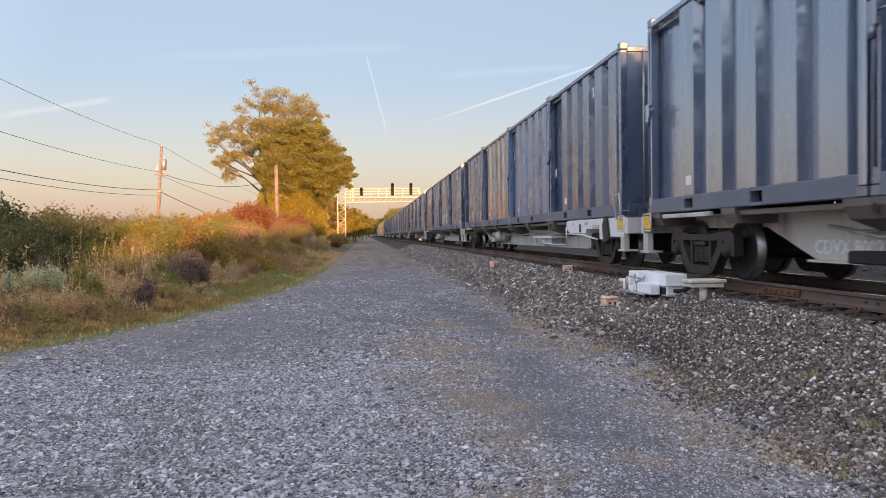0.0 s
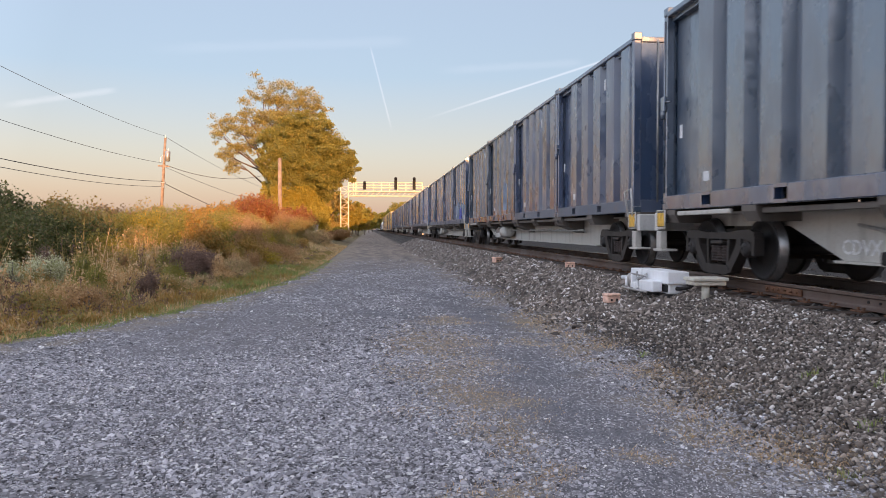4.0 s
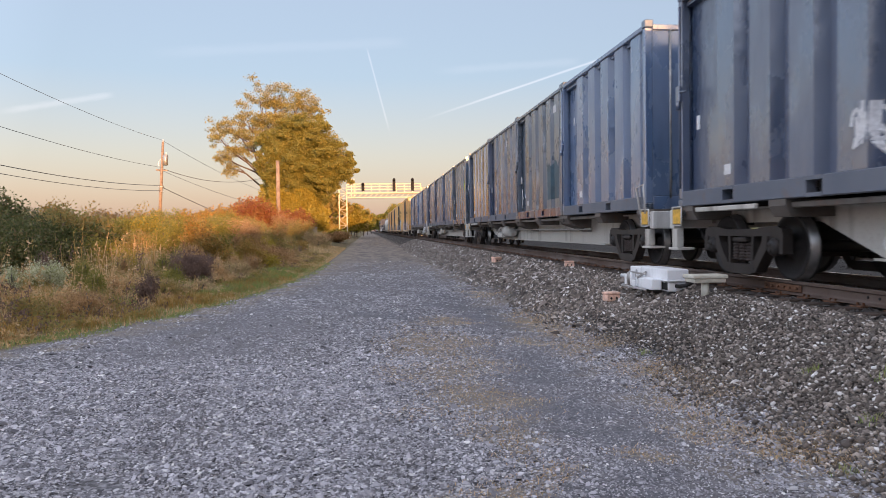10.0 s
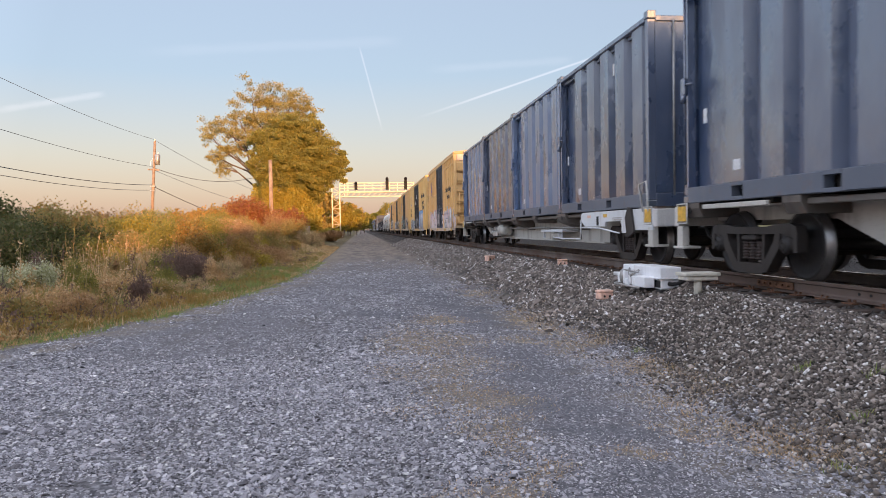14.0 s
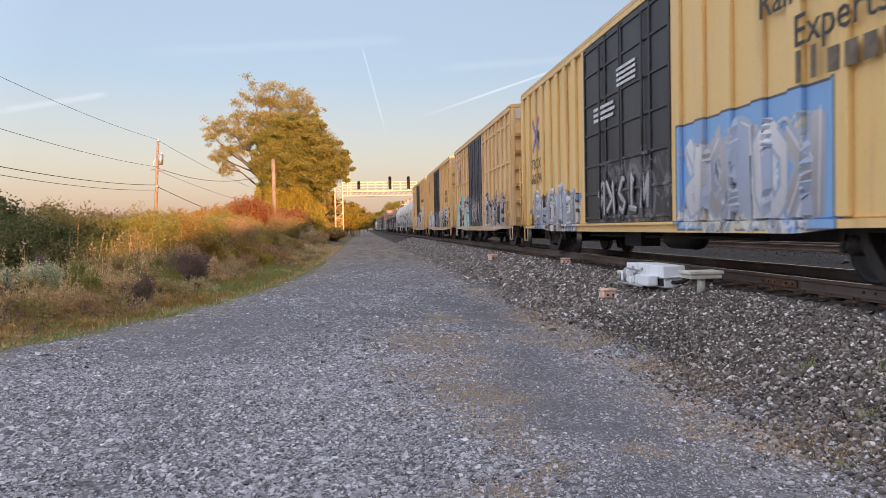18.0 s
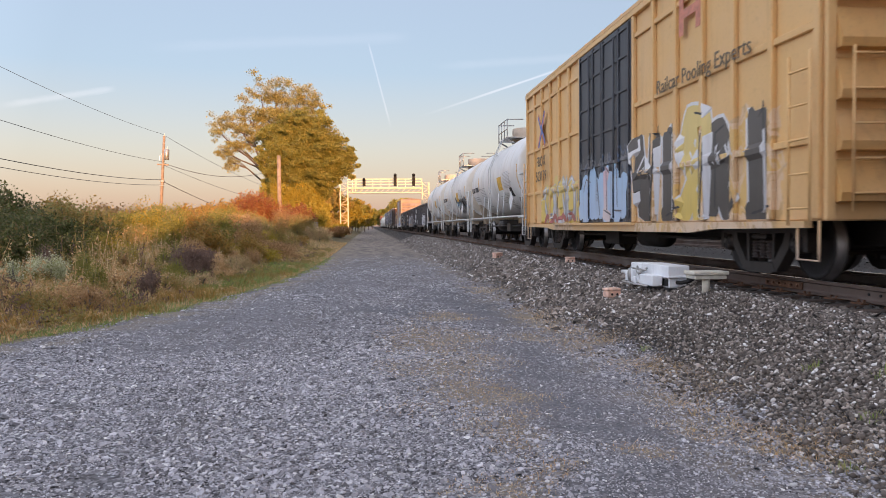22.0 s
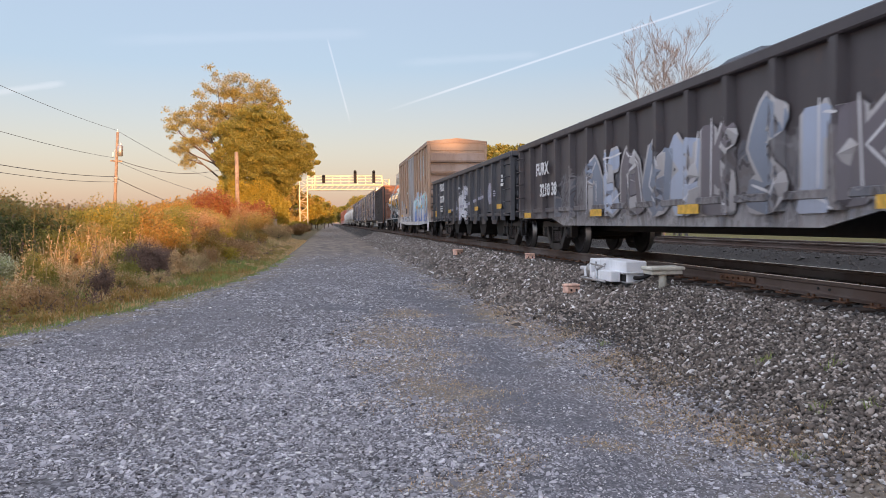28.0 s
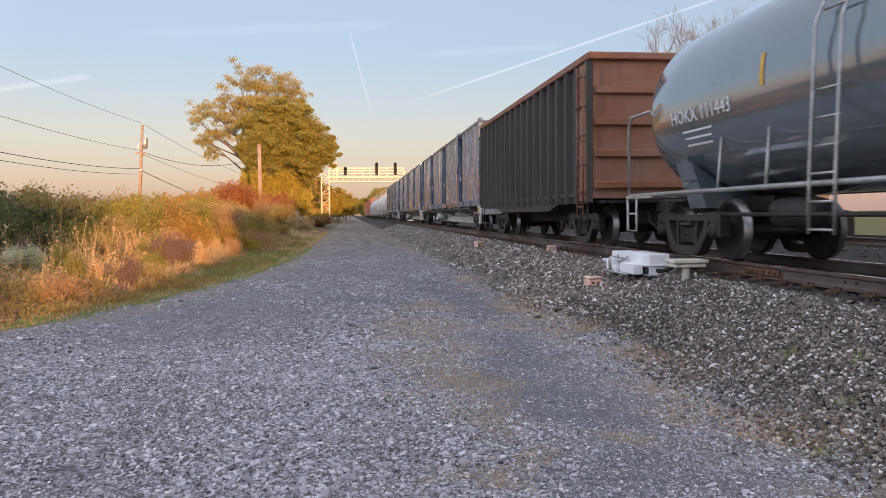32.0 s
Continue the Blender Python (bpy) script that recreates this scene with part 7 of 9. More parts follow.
def build_tank_cars():
    white = (0.80, 0.79, 0.77)
    stain = (0.52, 0.41, 0.27)
    R, cz, L = 1.5, 2.64, 12.6
    m1 = tank_mat("dirty_white_tank", white, stain, 0.5, 0.35)
    m2 = tank_mat("dirty_white_tank_graffiti", white, stain, 0.45, 0.35, [(-4.9, -0.4, 1.15, 2.3, 3.3, [(0.10, 0.11, 0.12), (0.14, 0.15, 0.16), (0.05, 0.22, 0.42), (0.10, 0.10, 0.11)], (0.02, 0.02, 0.025))])
    for i, (s, m, num, lab) in enumerate(((314.9, m1, "OLNX 718187", "dirty white tank car with yellow panel and rust-stained ends"), (328.6, m2, "OLNX 718362", "white tank car with large grey and blue graffiti"), (342.3, m1, "OLNX 718350", "dirty white tank car with brown-stained ends"))):
        t = tank_car(lab, m, R, cz, L)
        if i < 2:
            shell_words(t, num, 0.32, R, cz, 4.62, 2.25, LET_K, "black car number")
        else:
            shell_bars(t, R, cz, 4.3, 1.86, 2.1, 0.4, 1, LET_K, 3)
        shell_bars(t, R, cz, 4.6, 1.85, 1.5, 0.26, 3, M_PIPE, 5 + i)
        shell_bars(t, R, cz, 2.5, 1.55, 1.2, 0.85, 13, M_PIPE, 15 + i)
        shell_bars(t, R, cz, -2.6, 1.35, 0.9, 0.6, 11, M_PIPE, 25 + i)
        on_shell(t, R, cz, -1.75, 2.08, 0.85, 0.5, M_YELLOWP, "yellow_panel", "yellow painted panel")
        on_shell(t, R, cz, -3.55, 1.78, 0.42, 0.32, M_BLACK, "placard_panel", "small black placard panel")
        shell_bars(t, R, cz, -1.7, 1.62, 1.1, 0.3, 4, M_PIPE, 55 + i)
        shell_bars(t, R, cz, -3.3, 2.12, 1.5, 0.6, 12, M_PIPE, 65 + i)
        on_shell(t, R, cz, 3.45, 2.3, 0.09, 0.6, M_YELLOWP, "yellow_stripe")
        on_shell(t, R, cz, -5.2, 1.7, 0.09, 1.1, M_YELLOWP, "yellow_stripe")
        on_shell(t, R, cz, -3.2, 2.2, 0.9, 0.5, M_LABEL, "data_panel")
        part("placard", Shape().box(-0.24, 0.24, -0.01, 0.01, -0.24, 0.24).mesh("placard", M_LABEL), M_LABEL, t).matrix_basis = Matrix.Translation((-1.5, -4.2, cz - 1.05)) @ Euler((radians(45), 0, 0)).to_matrix().to_4x4() @ Euler((0, 0, radians(90))).to_matrix().to_4x4()
        move(t, s)
    grey = tank_mat("dark_grey_tank", (0.11, 0.145, 0.17), (0.06, 0.07, 0.07), 0.25, 0.12)
    gloss = grey.node_tree.nodes["Principled BSDF"].inputs
    gloss["Coat Weight"].default_value, gloss["Coat Roughness"].default_value, gloss["Coat IOR"].default_value = 1.0, 0.05, 2.0
    R4, c4, L4 = 1.42, 2.40, 11.0
    g = tank_car("glossy blue-grey tank car with white lettering", grey, R4, c4, L4, seam=False)
    shell_words(g, "HOKX 111443", 0.30, R4, c4, 3.1, 2.1, LET_W, "white car number")
    shell_bars(g, R4, c4, 3.1, 1.75, 1.2, 0.3, 3, LET_W, 41)
    on_shell(g, R4, c4, -3.1, 1.72, 1.15, 0.78, M_BLACK, "data_panel", "black data panel with white lines")
    for q in range(9):
        on_shell(g, R4 + 0.008, c4, -3.1, 1.76 + q * 0.082, 1.05, 0.03, LET_W, "stencil", "line of small illegible stencilling")
    on_shell(g, R4, c4, -2.3, 1.62, 0.4, 0.3, M_LABEL, "placard_panel", "small framed placard panel")
    on_shell(g, R4, c4, -4.0, 1.9, 0.1, 1.0, M_YELLOWP, "yellow_stripe")
    on_shell(g, R4, c4, -1.4, 1.9, 0.6, 0.24, M_YELLOWP, "yellow_panel")
    on_shell(g, R4, c4, 1.4, 2.3, 0.08, 0.4, M_YELLOWP, "yellow_stripe")
    part("air_tank", Shape().lathe([(0.05, -4.6), (0.22, -4.5), (0.22, -3.8), (0.05, -3.7)], "y", 14, (-1.2, 0, 1.45)), M_LABEL, g, "pale air reservoir")
    move(g, 421.7)
    far = tank_car("white tank car far back in the train", m1, R, cz, L)
    move(far, 528.6)
    for i in range(1, 6):
        move(copy_thing(far, Matrix()), 528.6 + 13.7 * i)


build_tank_cars()


# ---- gondolas ----
def gondola(label, L, top, body, bottom=0.70, posts=1.05, scallop=False, load=None, rim_mat=None, end_mat=None, group="gondolas of the train"):
    c = thing("gondola_car", label, "gondola", group)
    h, hw = L / 2, 1.44
    for sx in (-1, 1):
        X = lambda a, b: sorted((sx * a, sx * b))
        if scallop:
            pts = [(-h, top), (-h, bottom + 0.35)]
            y = -h + 2.3
            pts += [(y - 0.4, bottom + 0.35)]
            while y < h - 2.3:
                pts += [(y, bottom), (y + 0.55, bottom), (y + 0.75, bottom + 0.38), (y + 1.35, bottom + 0.38)]
                y += 1.55
            pts += [(h - 2.0, bottom + 0.35), (h, bottom + 0.35), (h, top)]
        else:
            pts = [(-h, top), (-h, bottom + 0.1), (-h + 2.6, bottom + 0.1), (-h + 3.4, bottom - 0.06), (h - 3.4, bottom - 0.06), (h - 2.6, bottom + 0.1), (h, bottom + 0.1), (h, top)]
        part("side_sheet", Shape().prism(pts, "x", *X(hw - 0.03, hw)), body, c)
        part("top_chord", Shape().box(*X(hw - 0.06, hw + 0.12), -h, h, top - 0.06, top + 0.09, 0.02), rim_mat or body, c)
        n = int(round(L / posts))
        for i in range(n + 1):
            y = -h + 0.08 + (L - 0.16) * i / n
            part("side_post", Shape().prism([(sx * hw, y - 0.11), (sx * (hw + 0.105), y - 0.06), (sx * (hw + 0.105), y + 0.06), (sx * hw, y + 0.11)], "z", bottom + 0.12, top - 0.06), body, c)
        part("side_sill", Shape().box(*X(hw, hw + 0.05), -h, h, bottom + 0.24, bottom + 0.34, 0.01), body, c)
        for sy in (-1, 1):
            y1 = sy * (h - 0.1)
            y0 = y1 - sy * 0.45
            for i in range(5):
                z = bottom + 0.3 + i * (top - bottom - 0.4) / 4.5
                part("grab_iron", Shape().tube([(sx * (hw + 0.1), y0, z), (sx * (hw + 0.19), y0, z), (sx * (hw + 0.19), y1, z), (sx * (hw + 0.1), y1, z)], 0.014), body, c)
            part("step", Shape().tube([(sx * 1.5, y0, bottom + 0.1), (sx * 1.5, y0, 0.36), (sx * 1.5, y1, 0.36), (sx * 1.5, y1, bottom + 0.1)], 0.018), M_BLACK, c)
    for sy in (-1, 1):
        part("end_wall", Shape().box(-hw, hw, *sorted((sy * (h - 0.03), sy * h)), bottom + 0.2, top), end_mat or body, c)
        for i in range(4):
            z = bottom + 0.4 + i * (top - bottom - 0.5) / 4
            part("end_rib", Shape().box(-hw + 0.05, hw - 0.05, *sorted((sy * h, sy * (h + 0.1))), z, z + 0.16, 0.02), end_mat or body, c)
        part("end_chord", Shape().box(-hw - 0.1, hw + 0.1, *sorted((sy * (h - 0.05), sy * (h + 0.12))), top - 0.06, top + 0.092, 0.02), end_mat or body, c)
        part("end_platform", Shape().box(-1.3, 1.3, *sorted((sy * h, sy * (h + 0.4))), bottom + 0.1, bottom + 0.15), M_BLACK, c)
        add_coupler(c, sy * (h + 0.2), sy)
        add_truck(c, sy * (h - 1.75))
    part("floor", Shape().box(-hw + 0.03, hw - 0.03, -h + 0.03, h - 0.03, bottom + 0.25, bottom + 0.3), M_BLACK, c)
    part("centre_sill", Shape().box(-0.35, 0.35, -h, h, 0.5, bottom + 0.2), M_BLACK, c)
    if scallop:
        hop = Shape()
        for i in range(4):
            y = -h + 3.6 + i * (L - 7.2) / 3
            hop.prism([(y - 0.9, bottom + 0.35), (y - 0.35, 0.28), (y + 0.35, 0.28), (y + 0.9, bottom + 0.35)], "x", -1.0, 1.0)
        part("discharge_hopper", hop, M_BLACK, c)
    if load:
        rng = np.random.default_rng(load[1])
        nx, ny = 9, 60
        xs, ys = np.linspace(-hw + 0.04, hw - 0.04, nx), np.linspace(-h + 0.05, h - 0.05, ny)
        X, Y = np.meshgrid(xs, ys, indexing="ij")
        bumps = sum(a * np.exp(-((Y - b) / w) ** 2) for a, b, w in zip(rng.uniform(0.15, 0.5, 5), rng.uniform(-h, h, 5), rng.uniform(0.8, 1.6, 5)))
        Z = top + load[3] + load[4] * (bumps + 0.12 * np.sin(Y * 3 + X * 2)) * (1 - (np.abs(X) / hw) ** 3) + rng.normal(0, 0.03, X.shape)
        V = np.stack([X, Y, Z], -1).reshape(-1, 3)
        i, j = np.meshgrid(np.arange(nx - 1), np.arange(ny - 1), indexing="ij")
        q = (i * ny + j).ravel()
        part("load", fast_mesh("load", V, np.stack([q, q + ny, q + ny + 1, q + 1], -1), load[0], True), load[0], c, load[2])
    return c


M_FADED_W = plain("faded_white_spray", (0.36, 0.36, 0.43), 0.6, 0, 0.4, 6)


def build_gondolas():
    tarp = plain("black_tarpaulin", (0.035, 0.045, 0.06), 0.3, 0, 0.3, 3, 0.5, 0.05)
    chalk = plain("pale_dusty_load", (0.42, 0.42, 0.42), 0.8, 0, 0.3, 4, 0.5, 0.05)
    scrap = plain("brown_scrap_load", (0.12, 0.08, 0.06), 0.8, 0.2, 0.5, 4, 0.6, 0.05)
    dark = (0.055, 0.052, 0.056)
    ga = graffiti_paint("black_gondola_side", dark, [(5.4, 7.4, 1.1, 2.3, 41, [WH, GRY, BLK], BLK), (-6.5, -3.0, 0.9, 1.9, 42, [GRY, BLK], WH)], 0.5, rust=0.12, dirt=0.35, fade=0.02, grime=(0.03, 0.026, 0.024))
    gb = graffiti_paint("black_gondola_white_graffiti", (0.060, 0.050, 0.054), [(-6.6, 4.6, 0.8, 1.75, 43, [(0.35, 0.35, 0.37), WH, BLK, (0.24, 0.3, 0.38), BLK, (0.42, 0.38, 0.37)], (0.5, 0.5, 0.52))], 0.5, rust=0.12, dirt=0.35, fade=0.02, low=(0.75, (0.30, 0.29, 0.29)), cover=0.22, grime=(0.03, 0.026, 0.024))
    gc = graffiti_paint("charcoal_gondola_side", (0.052, 0.055, 0.064), [(-0.8, 0.6, 1.1, 2.1, 45, [(0.5, 0.52, 0.6), WH], WH)], 0.5, rust=0.06, dirt=0.25, fade=0.02, grime=(0.03, 0.026, 0.024))
    a = gondola("black steel gondola with pale load and white lettering", 15.1, 2.62, ga, load=(chalk, 3, "pale dusty heaped load", -0.3, 1.1))
    lettering("lettering", "FURX", 0.50, LET_W, a, on_side(-1.555, 5.0, 2.06), "white reporting letters", 0.012)
    lettering("lettering", "322", 0.50, LET_W, a, on_side(-1.555, 5.2, 1.52), "white number", 0.012)
    stencil_bars(a, -1.552, 3.6, 0.95, 0.9, 0.4, 4, LET_W, 61)
    move(a, 357.3)
    b = gondola("black gondola covered in white spray graffiti, tarped load", 15.4, 2.60, gb, load=(tarp, 4, "load under a shiny black tarpaulin", -0.25, 1.4))
    lettering("lettering", "FURX", 0.4, LET_W, b, on_side(-1.555, 5.5, 1.82), "white reporting letters", 0.01)
    lettering("lettering", "3210 38", 0.4, LET_W, b, on_side(-1.555, 5.05, 1.32), "white number", 0.01)
    yellow_marks(b, (-5.5, -1.6, 2.0, 6.8), 0.82, -1.552)
    kb = car_skin([(-7.62 + 15.24 * i / 15, 0.07) for i in range(16)], (), 1.468)
    piece(b, kb, -1.4, 0.85, 8.4, 1.0, 9, 561, [S_DULL, S_SKY, S_DUSK], S_GREY, S_WHITE, None, 0.6)
    piece(b, kb, -6.6, 0.85, 1.5, 0.9, 2, 562, [S_DUSK], S_GREY, S_WHITE)
    move(b, 373.9)
    c = gondola("charcoal hopper gondola with scalloped bottom and a white stripe", 15.4, 2.58, gc, 0.66, 1.15, True, load=(scrap, 6, "dark scrap load", -0.42, 0.8))
    lettering("lettering", "FURX", 0.44, LET_W, c, on_side(-1.555, 4.72, 2.1), "white reporting letters", 0.012)
    lettering("lettering", "322570", 0.40, LET_W, c, on_side(-1.555, 4.72, 1.6), "white car number", 0.012)
    stencil_bars(c, -1.552, 4.9, 1.2, 0.55, 0.3, 3, LET_W, 64)
    part("spray_blot", Shape().prism([(6.8, 1.7), (6.72, 1.95), (6.5, 2.05), (6.32, 2.02), (6.4, 1.85), (6.34, 1.7), (6.5, 1.74), (6.6, 1.6)], "x", -1.452, -1.444), LET_W, c, "white sprayed blot")
    part("yellow_panel", Shape().box(-1.552, -1.545, 6.4, 6.8, 1.0, 1.26), M_YELLOWP, c)
    lettering("lettering", "DO\nNOT\nHUMP", 0.12, LET_W, c, on_side(-1.555, -6.7, 2.0), "small white warning", 0.004)
    kc = car_skin([(-7.62 + 15.24 * q / 13, 0.07) for q in range(14)], (), 1.442)
    part("spray_stripe", ribbon(Shape(), [(3.6, 1.2), (2.0, 1.25), (0.5, 1.32), (-1.0, 1.4), (-2.5, 1.5), (-4.2, 1.6)], 0.1, kc, 0.004), M_FADED_W, c, "faded white sprayed line")
    for q in range(0, 9, 2):
        y = 3.2 - q * 0.8
        part("spray_stroke", ribbon(Shape(), [(y, 1.0 + q * 0.045), (y, 1.5 + q * 0.045)], 0.05, kc, 0.006), M_FADED_W, c, "faded white cross stroke")
    disc = Shape()
    for q in range(-5, 6):
        half = math.sqrt(0.116 - (q * 0.06) ** 2)
        ribbon(disc, [(-4.6 - half, 1.62 + q * 0.06), (-4.6 + half, 1.62 + q * 0.06)], 0.066, kc, 0.004, 0.9)
    part("spray_disc", disc, M_FADED_W, c, "faded white sprayed disc")
    yellow_marks(c, (2.7, -2.9, -6.3), 1.12, -1.552)
    stencil_bars(c, -1.552, -5.7, 1.5, 0.3, 0.2, 3, M_FADED_W, 63)
    move(c, 390.15)
    rusty = graffiti_paint("brown_black_gondola_side", (0.030, 0.025, 0.024), [], 0.55, rust=0.07, dirt=0.35, fade=0.02, grime=(0.03, 0.026, 0.024))
    ends = paint("rust_orange_end", (0.25, 0.095, 0.045), 0.6, grime=(0.07, 0.035, 0.025), dirt=0.6, fade=0.1, rust=0.5)
    d = gondola("tall dark brown scrap gondola with rust-orange ends", 12.9, 4.0, rusty, 0.85, 0.78, rim_mat=ends, end_mat=ends)
    part("end_panel", Shape().box(-1.545, -1.445, -6.42, -5.9, 1.0, 3.9, 0.01), ends, d, "rust-orange corner panel")
    part("ladder", ladder(Shape(), -1.6, -6.35, -5.95, 0.7, 3.85, 9), ends, d)
    move(d, 436.0)


build_gondolas()


# ---- plants ----
def leaf_cloud(P, size, rng, stretch=1.5, droop=0.3):
    """Small folded leaves, one at every point of P."""
    n = len(P)
    s = size * np.exp(rng.normal(0, 0.25, n))[:, None]
    a = rng.normal(size=(n, 3))
    a[:, 2] -= droop
    a /= np.linalg.norm(a, axis=1)[:, None]
    b = np.cross(a, rng.normal(size=(n, 3)))
    b /= np.linalg.norm(b, axis=1)[:, None] + 1e-9
    c = np.cross(a, b) * 0.18
    A, B, C = a * s * stretch, b * s, c * s
    V = np.stack([P - A * 0.5, P + B * 0.42 + C, P + A * 0.5, P - B * 0.42 + C], 1).reshape(-1, 3)
    F = (np.arange(n) * 4)[:, None] + np.arange(4)[None]
    return V, F


def clump_points(clumps, per, rng, shell=0.55):
    """Points in uneven ellipsoids, denser towards their skin. clumps: (x, y, z, rx, ry, rz)."""
    out = []
    for x, y, z, rx, ry, rz in clumps:
        n = int(per * (rx * ry * rz) ** (2 / 3))
        d = rng.normal(size=(n, 3))
        d /= np.linalg.norm(d, axis=1)[:, None]
        lump = 1 + 0.22 * np.sin(d[:, 0] * 5 + x) * np.cos(d[:, 2] * 4 + z) + 0.12 * np.sin(d[:, 1] * 9 + y)
        r = (shell + (1 - shell) * rng.random(n)) * lump
        r = np.where(rng.random(n) < 0.2, r * rng.random(n), r)
        out.append(np.array([x, y, z]) + d * r[:, None] * np.array([rx, ry, rz]))
    return np.concatenate(out)


def limb(s, a, b, r0, r1, rng, bends=4, wob=0.12):
    """A crooked tapered branch."""
    a, b = Vector(a), Vector(b)
    L = (b - a).length
    pts = [a]
    for i in range(1, bends):
        u = i / bends
        pts.append(a.lerp(b, u) + Vector([rng.uniform(-1, 1) * wob * L * 0.4 for _ in range(3)]))
    pts.append(b)
    for i in range(bends):
        s.cyl(pts[i], pts[i + 1], r0 + (r1 - r0) * i / bends, 7, r0 + (r1 - r0) * (i + 1) / bends, caps=False)
    return pts


def tree(label, base, clumps, top, r, leaves, per, size, seed, category="tree", group="", shell=0.5, forks=None, feather=False):
    rng, rr = np.random.default_rng(seed), random.Random(seed)
    t = thing("tree", label, category, group, at=pose(*base))
    o = Vector(base)
    s = Shape()
    trunk = limb(s, (0, 0, -0.4), (rr.uniform(-0.3, 0.3), 0, top), r, r * 0.45, rr, 5, 0.05)
    for x, y, z, rx, ry, rz in (forks or clumps):
        e = Vector((x, y, z)) - o
        k = min(range(1, len(trunk)), key=lambda i: abs(trunk[i].z - e.z * 0.55))
        pts = limb(s, trunk[k], e, r * 0.38, r * 0.07, rr, 4, 0.16)
        for _ in range(4):
            q = e + Vector((rr.uniform(-1, 1) * rx, rr.uniform(-1, 1) * ry, rr.uniform(-0.6, 1) * rz)) * 0.75
            limb(s, pts[-2], q, r * 0.09, r * 0.025, rr, 3, 0.15)
    part("trunk", s, M_BARK, t)
    own = [(x - o.x, y - o.y, z - o.z, rx, ry, rz) for x, y, z, rx, ry, rz in clumps]
    if feather:
        P = np.concatenate([np.array(c[:3]) + rng.normal(0, 0.62, (int(per * (c[3] * c[4] * c[5]) ** (2 / 3)), 3)) * np.array(c[3:]) for c in own])
    else:
        P = clump_points(own, per, rng, shell)
    P = P[P[:, 2] > 0.15]
    V, F = leaf_cloud(P, size, rng)
    part("crown", fast_mesh("crown", V, F, leaves), leaves, t)
    return t


L_OLIVE = leaf_mat("olive_gold_leaves", [(0.153, 0.170, 0.039), (0.324, 0.294, 0.064), (0.216, 0.225, 0.051), (0.423, 0.331, 0.074), (0.270, 0.258, 0.055)])
L_GOLD = leaf_mat("gold_leaves", [(0.28, 0.20, 0.045), (0.50, 0.34, 0.075), (0.38, 0.27, 0.06), (0.62, 0.43, 0.12)])
L_LACE = leaf_mat("thin_gold_leaves", [(0.23, 0.21, 0.06), (0.42, 0.345, 0.10), (0.32, 0.28, 0.085), (0.54, 0.43, 0.15)])
L_YELLOW = leaf_mat("yellow_green_leaves", [(0.292, 0.238, 0.032), (0.497, 0.378, 0.049), (0.389, 0.324, 0.049), (0.605, 0.410, 0.049)])
L_GREEN = leaf_mat("dark_green_leaves", [(0.07, 0.08, 0.026), (0.13, 0.15, 0.045), (0.10, 0.115, 0.035), (0.20, 0.20, 0.065), (0.23, 0.155, 0.075)])
L_MIXED = leaf_mat("turning_hedge_leaves", [(0.21, 0.22, 0.065), (0.44, 0.31, 0.105), (0.29, 0.28, 0.085), (0.52, 0.31, 0.105), (0.31, 0.25, 0.105)])
L_ORANGE = leaf_mat("orange_leaves", [(0.27, 0.18, 0.045), (0.50, 0.28, 0.07), (0.34, 0.25, 0.06), (0.58, 0.36, 0.10), (0.21, 0.20, 0.055), (0.52, 0.24, 0.06)])
L_RED = leaf_mat("red_sumac_leaves", [(0.28, 0.075, 0.042), (0.42, 0.17, 0.06), (0.36, 0.20, 0.05), (0.46, 0.27, 0.08), (0.31, 0.07, 0.05), (0.20, 0.16, 0.05)])
L_BROWN = leaf_mat("dry_brown_leaves", [(0.299, 0.179, 0.080), (0.529, 0.326, 0.155), (0.402, 0.247, 0.110), (0.644, 0.430, 0.210)])
L_PURPLE = leaf_mat("dry_purple_stems", [(0.15, 0.095, 0.08), (0.27, 0.175, 0.14), (0.20, 0.13, 0.105), (0.36, 0.25, 0.19)])
L_PALE = leaf_mat("pale_silver_blossom", [(0.40, 0.42, 0.20), (0.90, 0.87, 0.70), (0.32, 0.36, 0.14), (0.80, 0.78, 0.58), (0.24, 0.27, 0.08)])
L_GRASS = leaf_mat("green_grass", [(0.17, 0.27, 0.06), (0.30, 0.42, 0.10), (0.36, 0.30, 0.13), (0.24, 0.34, 0.08), (0.42, 0.40, 0.18)])
L_STRAW = leaf_mat("dry_straw", [(0.472, 0.302, 0.134), (0.732, 0.482, 0.235), (0.614, 0.381, 0.168), (0.873, 0.650, 0.403), (0.401, 0.358, 0.146)])
L_WEED = leaf_mat("mixed_weeds", [(0.366, 0.291, 0.134), (0.634, 0.448, 0.246), (0.366, 0.370, 0.146), (0.781, 0.560, 0.347), (0.561, 0.347, 0.224)])


